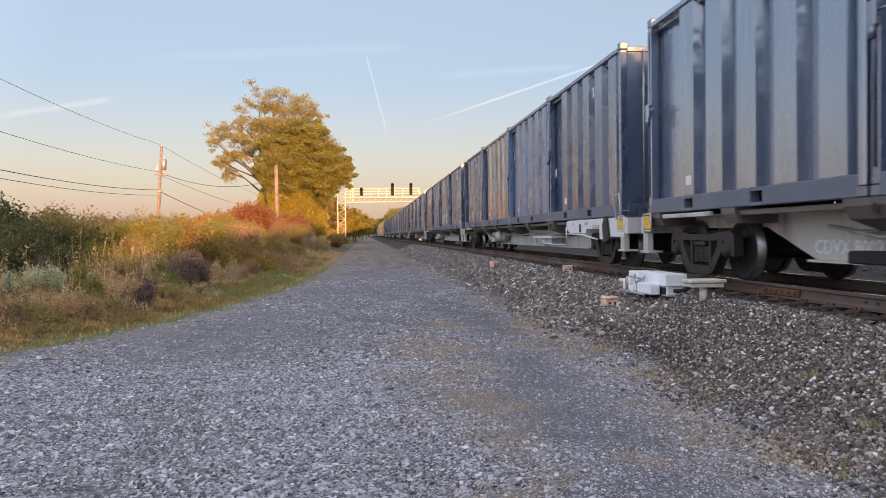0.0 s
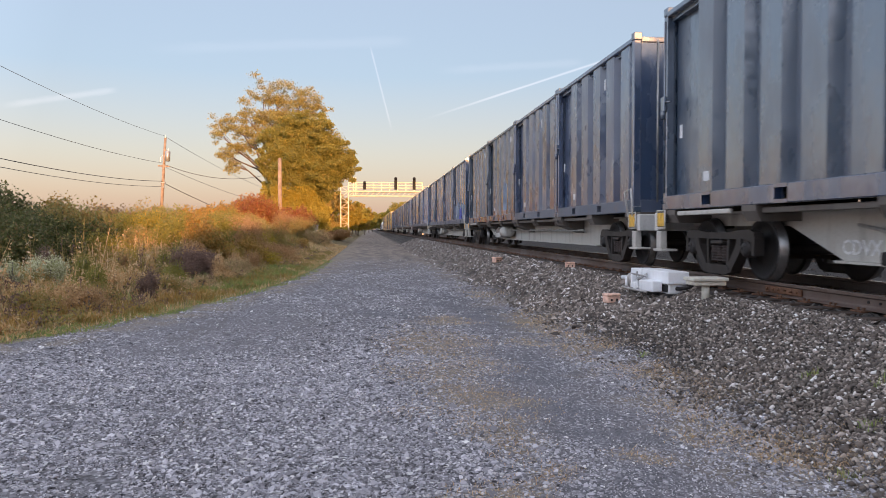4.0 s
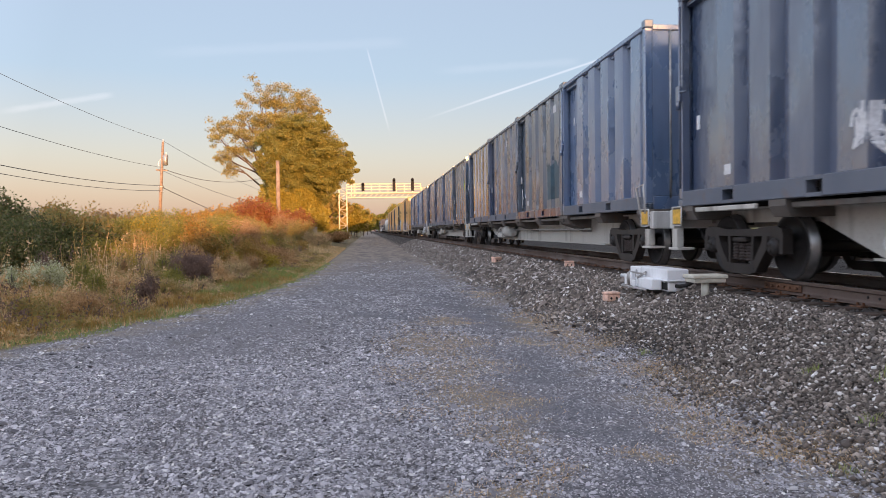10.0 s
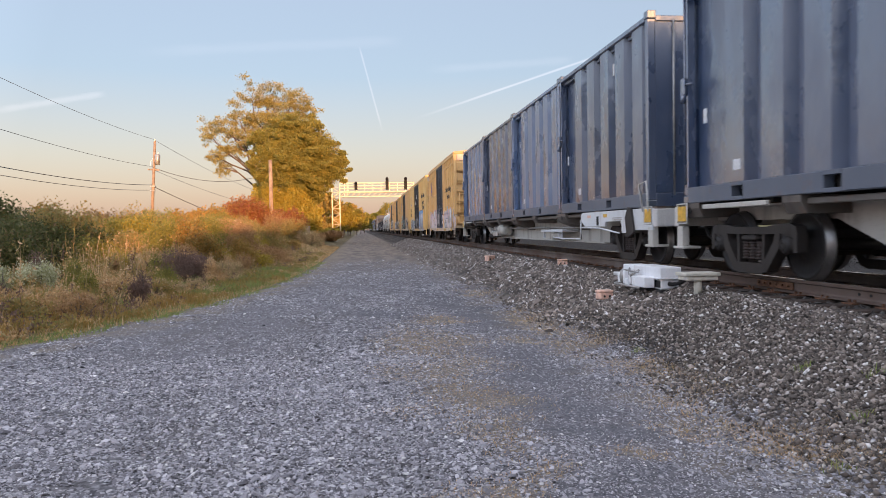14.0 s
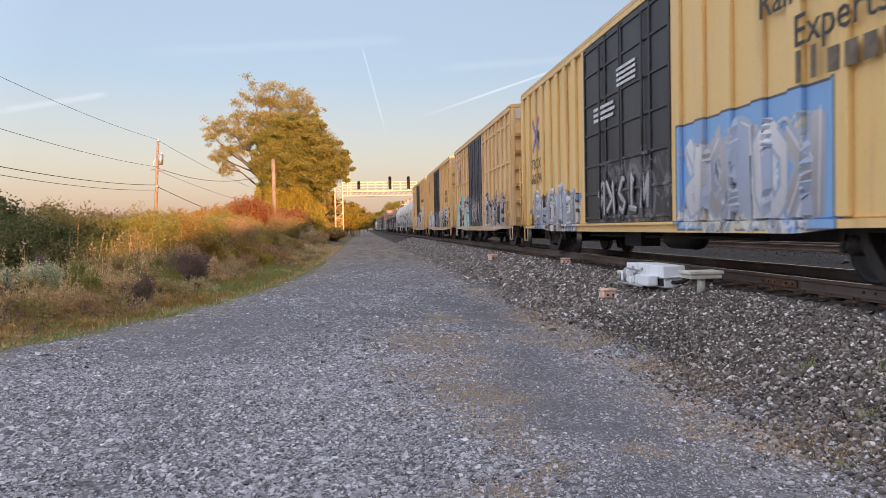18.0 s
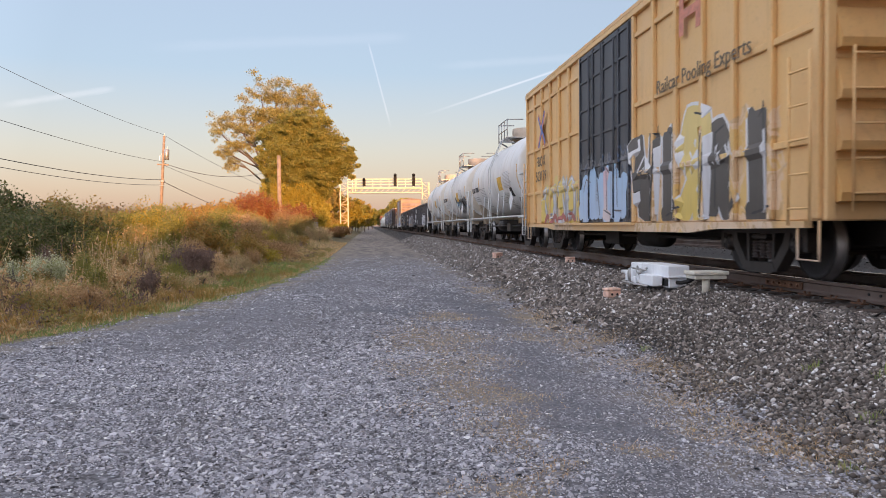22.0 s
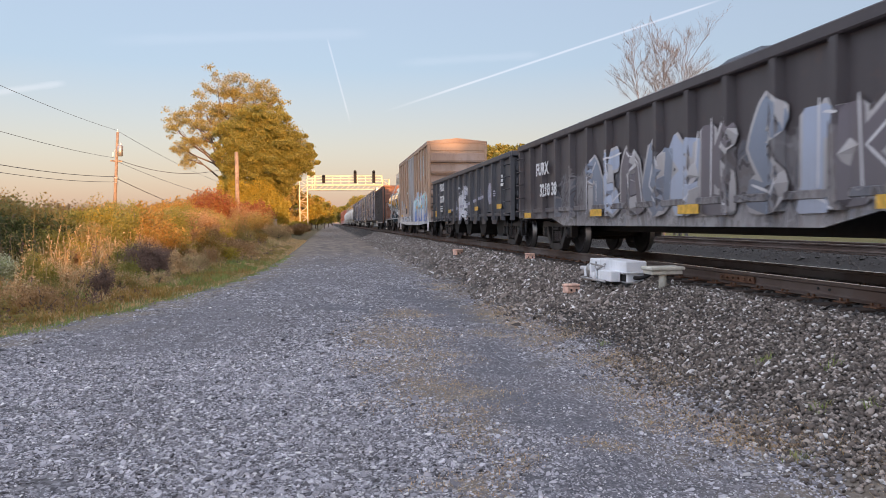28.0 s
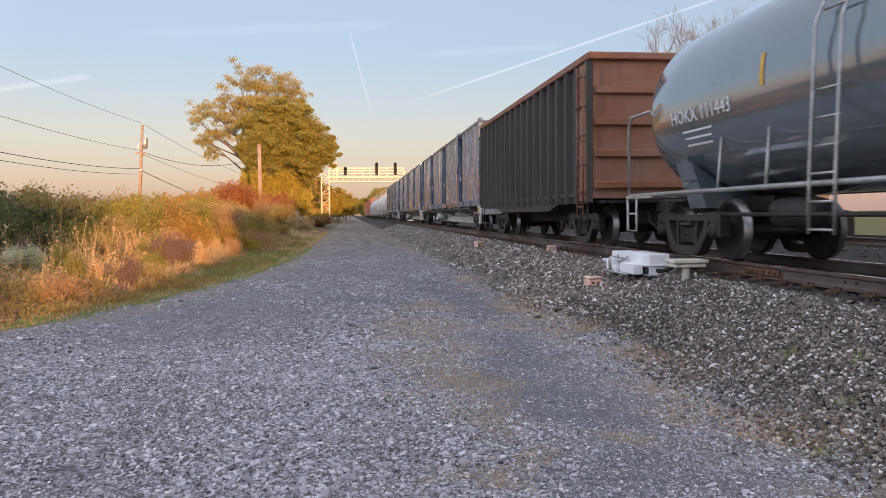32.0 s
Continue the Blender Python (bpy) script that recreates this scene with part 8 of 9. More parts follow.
def big_trees():
    ball = [(-8.1, 86, 13.9, 2.6, 2.8, 2.3), (-9.9, 86, 12.2, 2.6, 2.8, 2.4), (-6.0, 86, 12.3, 2.6, 2.8, 2.5), (-7.8, 85, 10.6, 3.2, 3.0, 2.8), (-10.6, 86, 9.7, 2.2, 2.6, 2.5),
            (-4.6, 86, 10.0, 2.3, 2.5, 2.2), (-3.6, 86, 8.7, 1.7, 2.2, 1.7), (-5.9, 85, 8.2, 2.4, 2.6, 2.2), (-9.2, 85, 7.6, 2.6, 2.6, 2.4), (-11.2, 86, 7.5, 1.5, 2.0, 1.7), (-5.4, 86, 6.7, 1.8, 2.0, 1.6), (-7.5, 86, 5.8, 2.4, 2.4, 2.2)]
    ball = [(x + 0.5, y, z if z < 8 else 8 + (z - 8) * 0.82, rx * (1.06 if z > 8 else 0.92), ry * 1.05, rz * 1.02) for x, y, z, rx, ry, rz in ball]
    rr = random.Random(5)
    lumps = [(x, y, z, rx * 0.86, ry * 0.86, rz * 0.86) for x, y, z, rx, ry, rz in ball]
    for x, y, z, rx, ry, rz in ball:
        for _ in range(26):
            d = Vector((rr.gauss(0, 1), rr.gauss(-0.4, 1), rr.gauss(0.1, 1))).normalized()
            q, far = rr.uniform(0.12, 0.28), rr.uniform(0.85, 1.12)
            lumps.append((x + d.x * rx * far, y + d.y * ry * far, z + d.z * rz * far, rx * q, ry * q, rz * q * 0.7))
    tree("broad oak with dense olive-gold autumn crown beside the track", (-8.0, 86, 0.4), lumps, 11.0, 0.55, L_OLIVE, 1300, 0.135, 21, shell=0.6, forks=ball)
    low = [(-10.2, 84, 4.6, 2.0, 2.2, 2.1), (-7.2, 84, 4.6, 2.0, 2.2, 2.0), (-9.2, 83, 2.7, 2.4, 2.2, 1.9), (-6.4, 83, 2.4, 2.2, 2.2, 1.7)]
    tree("young maple with yellow-green leaves under the oak", (-8.0, 83.5, 0.4), low, 4.5, 0.2, L_YELLOW, 1900, 0.135, 22, shell=0.6)
    thin = [(-10.4, 91, 18.9, 1.7, 1.6, 1.2), (-12.6, 91, 18.2, 1.5, 1.5, 1.2), (-7.9, 91, 18.2, 1.6, 1.5, 1.1), (-6.6, 91, 17.2, 1.0, 1.2, 0.9), (-14.2, 91, 15.7, 1.3, 1.3, 0.9), (-16.6, 91, 14.6, 1.3, 1.3, 0.9),
            (-17.8, 91, 13.7, 0.8, 1.0, 0.7), (-14.7, 91, 13.4, 1.5, 1.4, 1.0), (-17.1, 91, 10.9, 1.0, 1.1, 1.0), (-16.2, 91, 9.4, 0.8, 0.9, 1.0), (-13.6, 91, 12.2, 1.4, 1.3, 1.2), (-11.0, 91, 15.6, 1.7, 1.6, 1.4), (-9.2, 91, 16.3, 1.5, 1.4, 1.2), (-15.6, 91, 11.6, 0.9, 1.0, 0.7), (-8.4, 91, 15.2, 1.8, 1.6, 1.3), (-12.4, 91, 14.6, 1.5, 1.4, 1.2), (-10.2, 91, 13.6, 1.6, 1.5, 1.3)]
    rr = random.Random(17)
    main = thin
    thin = [(x + rr.gauss(0, 0.75) * rx, y + rr.gauss(0, 0.75) * ry, z + rr.gauss(0, 0.6) * rz, rx * 0.33, ry * 0.36, rz * 0.26) for x, y, z, rx, ry, rz in thin for _ in range(20)]
    thin = [(x, y, z - 0.9 * (z - 8) / 11, rx, ry, rz) for x, y, z, rx, ry, rz in thin]
    main = [(x, y, z - 0.9 * (z - 8) / 11, rx, ry, rz) for x, y, z, rx, ry, rz in main]
    tree("tall spreading tree with thin golden leaves and open limbs", (-10.5, 91, 0.4), thin, 15.0, 0.5, L_LACE, 640, 0.115, 23, forks=main, feather=True)


big_trees()


def generic_tree(label, height, width, leaves, seed, per=240, size=0.35, group=""):
    rr = random.Random(seed)
    cl = []
    for i in range(15):
        z = height * (0.26 + 0.66 * rr.random())
        w = width * (1.05 - abs(z / height - 0.55) * 1.3) * 0.5
        a, q = rr.random() * 6.28, rr.random() ** 0.5
        k = width * rr.uniform(0.15, 0.24)
        cl.append((w * q * math.cos(a), w * q * math.sin(a), z, k, k, k * 0.8))
    return tree(label, (0, 0, 0), cl, height * 0.8, height * 0.022, leaves, per, size, seed, group=group, shell=0.45)


def tree_rows():
    kinds = [generic_tree("autumn roadside tree with orange-gold leaves", 9.0, 8.5, L_GOLD, 31, group="trees along the railway"),
             generic_tree("green tree turning yellow behind the tracks", 11.5, 9.0, L_OLIVE, 32, group="trees along the railway"),
             generic_tree("bushy dark green tree beyond the tracks", 8.5, 9.0, L_GREEN, 33, group="trees along the railway"),
             generic_tree("yellow-green autumn tree by the tracks", 8.0, 7.5, L_YELLOW, 34, group="trees along the railway")]
    spots = [(0, -7.8, 150, 0.4, 0.95), (3, -4.6, 158, 0.4, 0.9), (0, -10.5, 135, 0.4, 0.85), (3, -2.6, 178, 0.4, 0.8), (0, -5.5, 166, 0.4, 0.9), (0, -3.2, 188, 0.4, 0.85), (3, -1.2, 214, 0.4, 0.85), (1, -12.0, 165, 0.3, 0.9), (3, -8.0, 112, 0.4, 0.62), (0, -4.4, 200, 0.4, 0.75),
             (1, 22.5, 88, 0.1, 0.95), (1, 24.5, 100, 0.1, 1.05), (2, 22.0, 112, 0.1, 1.25), (1, 23.5, 124, 0.1, 1.1), (2, 22.0, 137, 0.1, 1.35), (1, 24.0, 150, 0.1, 1.15), (2, 22.5, 165, 0.1, 1.4), (1, 23.5, 182, 0.1, 1.15), (2, 24.0, 200, 0.1, 1.3), (1, 24.0, 225, 0.1, 1.1),
             (1, 0.0, 320, 0.1, 0.75), (1, 5.5, 335, 0.1, 0.8), (3, -5.0, 290, 0.1, 0.7), (2, 10.5, 340, 0.1, 0.95), (1, 16.0, 330, 0.1, 1.2), (3, -9.0, 300, 0.1, 0.9), (1, 2.0, 420, 0.1, 1.0), (1, -4.0, 420, 0.1, 1.0), (1, 12.0, 420, 0.1, 1.2), (2, -10.0, 420, 0.1, 1.1), (3, 9.0, 300, 0.1, 1.1), (1, 12.5, 265, 0.1, 1.0)]
    rr = random.Random(3)
    used = set()
    for k, x, y, z, sc in spots:
        m = pose(x, y, z, 0, 0, rr.uniform(0, 360))
        if k in used:
            ob = copy_thing(kinds[k], m)
        else:
            ob = kinds[k]
            ob.matrix_basis = m
            used.add(k)
        ob.scale = (sc, sc, sc)
    # unseen trees added behind the camera, to lay shade on the yard
    wood = generic_tree("dense dark tree of the wood behind the yard", 20.0, 14.0, L_GREEN, 35, 150, 1.3, "wood behind the yard")
    wood.matrix_basis = pose(17.0, -110, 0)
    wood.scale = (0.46, 0.5, 0.82)
    for row, y0 in ((0, -110), (1, -121)):
        for x in (10.5, 6.0, 1.5, -2.5, -8, -13.5, -19, -25, -31):
            h = 0.82 * rr.uniform(0.95, 1.05)
            q = copy_thing(wood, pose(x - row * 3.0, y0 + rr.uniform(-2, 2), 0, 0, 0, rr.uniform(0, 360)))
            q.scale = (h, h, h)
    # nearer unseen trees, added to darken what the container folds reflect
    for x, y, h in ((-7, -40, 0.86), (-13, -44, 0.9), (-19, -41, 0.92), (-25, -44, 0.88), (-31, -40, 0.9)):
        q = copy_thing(wood, pose(x, y, 0, 0, 0, rr.uniform(0, 360)))
        q.scale = (h * 0.8, h * 0.8, h)
    # unseen trees added on the right, to keep sun off the car ends
    for x, y, h in ((20, -62, 0.53), (26.5, -58, 0.66), (32, -61, 0.62), (36.5, -60, 0.52), (43, -63, 0.5), (50, -60, 0.5)):
        q = copy_thing(wood, pose(x, y, 0, 0, 0, rr.uniform(0, 360)))
        q.scale = (h, h, h)


tree_rows()


def bare_tree(x, y, h, label, seed):
    """Upright leaders that fan out into many fine twigs."""
    rr = random.Random(seed)
    t = thing("bare_tree", label, "tree", at=pose(x, y, 0.1))
    s = Shape()

    def shoot(a, d, length, r, depth):
        b = a + d * length
        m = a.lerp(b, 0.5) + Vector((rr.uniform(-1, 1), rr.uniform(-1, 1), rr.uniform(0, 1))) * length * 0.05
        s.cyl(a, m, r, 4, r * 0.8, caps=False)
        s.cyl(m, b, r * 0.8, 4, r * 0.5, caps=False)
        if depth == 0:
            return
        for i in range((11, 9, 6)[3 - depth]):
            u = rr.uniform(0.25, 1.0)
            p = a.lerp(m, u * 2) if u < 0.5 else m.lerp(b, u * 2 - 1)
            n = (d + Vector((rr.gauss(0, 0.52), rr.gauss(0, 0.52), rr.uniform(0.0, 0.3)))).normalized()
            shoot(p, n, length * rr.uniform(0.35, 0.6), max(0.0055, r * 0.45), depth - 1)

    for dx, lean in ((-0.35, -0.10), (0.0, 0.02), (0.4, 0.12)):
        top = Vector((dx + lean * h * 0.5, rr.uniform(-0.3, 0.3), h * 0.52))
        limb(s, (dx, 0, -0.2), top, 0.13, 0.07, rr, 4, 0.05)
        shoot(top, Vector((lean * 1.5, rr.uniform(-0.1, 0.1), 1)).normalized(), h * 0.36, 0.03, 3)
    part("branch_frame", s, M_TWIG, t)


bare_tree(22.3, 48, 14.0, "leafless tree with fine upright twigs behind the second track", 4)
bare_tree(25.4, 51, 11.5, "smaller leafless tree with fine grey twigs", 9)


def bush(x, y, rx, ry, h, leaves, label, per=900, size=0.075, seed=1, lumps=12, shell=0.5, z=None):
    rng, rr = np.random.default_rng(seed), random.Random(seed)
    z = float(ground_z(x, y)) if z is None else z
    b = thing("bush", label, "bush", "bushes on the verge", at=pose(x, y, z))
    s, cl = Shape(), []
    for i in range(lumps):
        a, q = rr.random() * 6.28, rr.random() ** 0.6
        k = rr.uniform(0.24, 0.44)
        cx, cy, cz = rx * q * 0.75 * math.cos(a), ry * q * 0.75 * math.sin(a), h * rr.uniform(0.3, 0.8) * (1 - 0.3 * q)
        cl.append((cx, cy, cz, rx * k + 0.1, ry * k + 0.1, min(h * 0.36, h - cz)))
        limb(s, (rr.uniform(-0.2, 0.2) * rx, rr.uniform(-0.2, 0.2) * ry, -0.1), (cx, cy, cz + h * 0.15), 0.03 + h * 0.006, 0.008, rr, 3)
    part("woody_base", s, M_TWIG, b)
    P = clump_points(cl, per * 1.05, rng, shell)
    P = P[(P[:, 2] > 0.03)]
    V, F = leaf_cloud(P, size * 0.88, rng)
    part("foliage", fast_mesh("foliage", V, F, leaves), leaves, b)
    return b


def verge_bushes():
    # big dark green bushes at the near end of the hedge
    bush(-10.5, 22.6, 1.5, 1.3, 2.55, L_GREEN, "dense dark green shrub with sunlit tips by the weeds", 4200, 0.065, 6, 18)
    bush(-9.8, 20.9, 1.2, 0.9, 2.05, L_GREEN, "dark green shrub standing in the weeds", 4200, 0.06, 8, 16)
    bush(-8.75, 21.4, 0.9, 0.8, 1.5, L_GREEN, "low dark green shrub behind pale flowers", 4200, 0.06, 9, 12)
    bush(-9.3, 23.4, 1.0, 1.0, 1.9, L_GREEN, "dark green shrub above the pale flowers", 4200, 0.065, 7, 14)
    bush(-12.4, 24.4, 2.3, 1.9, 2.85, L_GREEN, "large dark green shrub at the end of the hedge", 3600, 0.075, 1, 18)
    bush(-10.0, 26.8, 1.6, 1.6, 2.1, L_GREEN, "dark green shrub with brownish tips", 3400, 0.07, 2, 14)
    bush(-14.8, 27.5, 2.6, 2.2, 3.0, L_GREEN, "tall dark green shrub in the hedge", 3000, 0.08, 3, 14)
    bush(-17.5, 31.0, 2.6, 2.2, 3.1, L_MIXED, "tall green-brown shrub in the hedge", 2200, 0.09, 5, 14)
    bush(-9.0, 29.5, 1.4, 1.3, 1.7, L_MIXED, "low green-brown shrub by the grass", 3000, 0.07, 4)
    # hedge that runs away along the verge
    rr = random.Random(8)
    for i in range(9):
        y = 36 + i * 3.6
        x = -13.2 + i * 0.34 + rr.uniform(-0.6, 0.6)
        bush(x, y, rr.uniform(1.8, 2.4), 2.0, rr.uniform(2.1, 2.6), (L_OLIVE, L_MIXED, L_BROWN, L_ORANGE)[i % 4], ("olive green hedge shrub", "green hedge shrub with rust tips", "rust-brown shrub in the hedge", "orange autumn shrub in the hedge")[i % 4], 1500, 0.11, 40 + i, 9)
    for i in range(7):
        y = 40 + i * 5.0
        bush(-17.5 + rr.uniform(-1, 1), y, 2.6, 2.4, rr.uniform(2.4, 3.0), (L_MIXED, L_OLIVE, L_BROWN)[i % 3], ("brown-green shrub deep in the hedge", "olive shrub deep in the hedge", "rusty shrub deep in the hedge")[i % 3], 1100, 0.13, 60 + i, 9)
    # red and orange sumac in front of the trees
    for x, y, rx, h, m, lab, sd in ((-11.6, 62, 2.2, 3.6, L_ORANGE, "bright orange sumac shrub in sunlight", 81), (-11.2, 67, 2.2, 4.2, L_RED, "red sumac shrub by the wooden post", 82), (-7.3, 77, 2.4, 3.5, L_RED, "deep red sumac shrub in sunlight", 83), (-7.2, 72, 1.1, 2.2, L_RED, "low red sumac shrub by the cabinet", 84), (-9.8, 65.5, 2.5, 4.0, L_RED, "broad scarlet sumac shrub in sunlight", 97), (-7.6, 71.6, 1.9, 3.3, L_RED, "crimson sumac shrub behind the post", 98),
                                    (-13.6, 67, 2.3, 3.6, L_ORANGE, "orange and green sumac shrub under the trees", 95), (-9.3, 74, 3.0, 3.6, L_RED, "red-orange sumac behind the wooden post", 96), (-13.4, 58, 2.2, 3.0, L_ORANGE, "orange-brown sumac shrub in sunlight", 85), (-9.4, 56, 1.9, 1.9, L_ORANGE, "golden orange brush on the verge", 86), (-6.8, 58, 1.9, 0.6, L_BROWN, "dry golden brush on the verge", 87), (-11.5, 52, 2.2, 2.1, L_ORANGE, "orange brush on the weedy verge", 88),
                                    (-8.8, 47, 2.0, 1.7, L_BROWN, "tan dry brush on the verge", 89), (-10.8, 43, 2.0, 1.8, L_ORANGE, "golden brush in the evening sun", 90), (-4.4, 72, 1.2, 0.9, L_BROWN, "low brown brush near the cabinet", 91), (-3.6, 88, 1.6, 1.3, L_BROWN, "dull brown brush near the gravel", 92), (-4.2, 100, 2.0, 1.6, L_YELLOW, "yellow-green brush near the gravel", 93), (-7.0, 125, 2.6, 2.6, L_GOLD, "golden brush by the gantry", 94)):
        bush(x, y, rx, 1.8, h, m, lab, 1500, 0.13, sd, 10)
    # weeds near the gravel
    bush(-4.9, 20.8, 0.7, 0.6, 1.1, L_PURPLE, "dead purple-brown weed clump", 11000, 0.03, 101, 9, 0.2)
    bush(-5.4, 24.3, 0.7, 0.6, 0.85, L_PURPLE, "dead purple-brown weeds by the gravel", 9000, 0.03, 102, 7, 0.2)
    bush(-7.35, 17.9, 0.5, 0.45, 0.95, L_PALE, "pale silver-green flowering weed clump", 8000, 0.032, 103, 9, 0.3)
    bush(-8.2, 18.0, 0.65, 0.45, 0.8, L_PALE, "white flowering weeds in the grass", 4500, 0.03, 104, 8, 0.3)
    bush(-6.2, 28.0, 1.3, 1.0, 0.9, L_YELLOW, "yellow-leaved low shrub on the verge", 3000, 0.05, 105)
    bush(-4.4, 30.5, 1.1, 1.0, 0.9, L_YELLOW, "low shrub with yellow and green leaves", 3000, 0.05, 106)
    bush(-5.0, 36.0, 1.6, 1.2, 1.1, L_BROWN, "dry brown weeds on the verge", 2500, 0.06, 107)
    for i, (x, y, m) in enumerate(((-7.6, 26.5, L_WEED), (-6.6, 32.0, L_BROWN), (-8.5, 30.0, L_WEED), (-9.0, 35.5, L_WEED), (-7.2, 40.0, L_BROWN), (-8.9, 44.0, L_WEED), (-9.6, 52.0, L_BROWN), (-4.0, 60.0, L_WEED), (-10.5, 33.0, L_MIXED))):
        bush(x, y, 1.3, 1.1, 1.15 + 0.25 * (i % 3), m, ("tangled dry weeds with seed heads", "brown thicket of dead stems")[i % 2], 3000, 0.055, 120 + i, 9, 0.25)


    # shrubs of all sorts between the weeds and the hedge
    rs = random.Random(77)
    sorts = ((L_MIXED, "brown and green shrub on the verge"), (L_OLIVE, "olive green shrub on the verge"), (L_ORANGE, "orange-leaved shrub on the verge"), (L_GREEN, "dark green shrub on the verge"), (L_BROWN, "dry brown shrub on the verge"), (L_YELLOW, "yellow-green shrub on the verge"))
    for i in range(34):
        y = 24.0 + 40.0 * (i / 33.0) ** 1.2
        x = float(road_edge(y)) - rs.uniform(3.4, 9.5)
        m, lab = sorts[rs.choice((0, 0, 1, 1, 2, 3, 4, 4, 5))]
        w = rs.uniform(0.9, 1.6)
        bush(x, y, w, w * 0.9, rs.uniform(1.3, 2.2) + 0.020 * (y - 24), m, lab, 2600, 0.062, 800 + i, 12, 0.35)
    # a taller uneven row behind them, and low rounded brush before it
    for i in range(16):
        y = 27.0 + 2.3 * i
        x = float(road_edge(y)) - rs.uniform(7.0, 10.0) + 0.02 * (y - 27)
        m, lab = ((L_MIXED, "tall brown-green thicket on the verge"), (L_OLIVE, "tall olive thicket on the verge"), (L_ORANGE, "tall rust-tipped thicket on the verge"))[(i * 2 + i // 3) % 3]
        w = rs.uniform(1.3, 2.0)
        bush(x, y, w, w, rs.uniform(2.2, 2.9), m, lab, 2000, 0.075, 1000 + i, 13, 0.35)
    for i in range(12):
        y = 25.0 + 2.4 * i
        x = float(road_edge(y)) - rs.uniform(2.6, 4.2)
        m, lab = ((L_BROWN, "low rounded brown brush by the grass"), (L_YELLOW, "low yellow-leaved brush by the grass"), (L_ORANGE, "low rust-coloured brush by the grass"), (L_MIXED, "low green-brown brush by the grass"))[i % 4]
        w = rs.uniform(0.7, 1.1)
        bush(x, y, w, w, rs.uniform(0.9, 1.5), m, lab, 3200, 0.05, 1040 + i, 10, 0.3)
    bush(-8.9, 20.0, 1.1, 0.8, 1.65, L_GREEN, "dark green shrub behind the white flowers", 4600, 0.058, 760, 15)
    # tall thin clumps of stalks that break the weeds' outline
    for i in range(30):
        y = 14.5 + 13.0 * rs.random()
        x = float(road_edge(y)) - rs.uniform(1.5, 5.0)
        m, lab = ((L_BROWN, "tall clump of dead brown stalks"), (L_STRAW, "tall clump of straw-coloured stalks"), (L_PURPLE, "tall clump of purple-brown stalks"), (L_OLIVE, "tall clump of olive green weeds"), (L_WEED, "tall clump of seedy weeds"))[rs.randrange(5)]
        w = rs.uniform(0.2, 0.4)
        bush(x, y, w, w, rs.uniform(0.6, 1.15), m, lab, 7500, 0.028, 900 + i, 9, 0.15)
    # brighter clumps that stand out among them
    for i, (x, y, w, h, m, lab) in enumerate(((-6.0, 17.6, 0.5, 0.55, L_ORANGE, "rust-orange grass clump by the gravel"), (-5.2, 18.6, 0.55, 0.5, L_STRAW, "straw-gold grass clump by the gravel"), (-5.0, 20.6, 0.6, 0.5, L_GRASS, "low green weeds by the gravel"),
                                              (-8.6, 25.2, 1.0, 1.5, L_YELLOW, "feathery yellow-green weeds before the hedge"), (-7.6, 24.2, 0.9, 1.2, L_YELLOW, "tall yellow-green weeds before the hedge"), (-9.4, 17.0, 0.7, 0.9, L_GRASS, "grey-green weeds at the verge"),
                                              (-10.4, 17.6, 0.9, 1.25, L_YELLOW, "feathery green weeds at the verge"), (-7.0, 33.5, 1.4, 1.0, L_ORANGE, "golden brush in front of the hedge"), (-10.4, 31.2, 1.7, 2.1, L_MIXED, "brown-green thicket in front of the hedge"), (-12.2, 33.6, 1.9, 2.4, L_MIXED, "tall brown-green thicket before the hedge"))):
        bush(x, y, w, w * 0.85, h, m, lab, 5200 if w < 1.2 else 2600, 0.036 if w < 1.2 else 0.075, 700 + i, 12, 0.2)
    # dead standing weeds all over the verge
    for i in range(46):
        y = 13.5 + 26 * rr.random() ** 1.3
        off = 1.2 + 6.0 * rr.random() ** 0.9
        x = float(road_edge(y)) - off
        k = rr.randrange(4)
        w = rr.uniform(0.3, 0.75)
        bush(x, y, w, w, rr.uniform(0.3, 0.5) + 0.045 * off, (L_WEED, L_BROWN, L_STRAW, L_MIXED)[k], ("tangle of dead grey-brown weeds", "dry rust-brown weeds on the verge", "straw-coloured dead weeds with seed heads", "low green and brown weeds on the verge")[k], 4200, 0.032, 200 + i, 8, 0.15)


verge_bushes()


def blades(name, x, y, h, w, material, label, seed, lean=0.35):
    """Single grass blades and stems standing on the ground."""
    rng = np.random.default_rng(seed)
    n = len(x)
    z = ground_z(x, y)
    a = rng.uniform(0, np.pi, n)
    d = np.stack([np.cos(a), np.sin(a), np.zeros(n)], -1) * w[:, None]
    t = rng.normal(0, lean, (n, 2)) * h[:, None]
    B = np.stack([x, y, z - 0.01], -1)
    M = B + np.stack([t[:, 0] * 0.35, t[:, 1] * 0.35, h * 0.6], -1)
    T = B + np.stack([t[:, 0], t[:, 1], h * np.sqrt(np.clip(1 - 0.5 * (t ** 2).sum(1) / h ** 2, 0.2, 1))], -1)
    V = np.stack([B - d, B + d, M + d * 0.7, M - d * 0.7, T], 1).reshape(-1, 3)
    k = (np.arange(n) * 5)[:, None]
    F = np.concatenate([k + [0, 1, 2], k + [0, 2, 3], k + [3, 2, 4]])
    ob = new(name, fast_mesh(name, V, F, material))
    tagged(ob, label, "grass", kind="stuff")


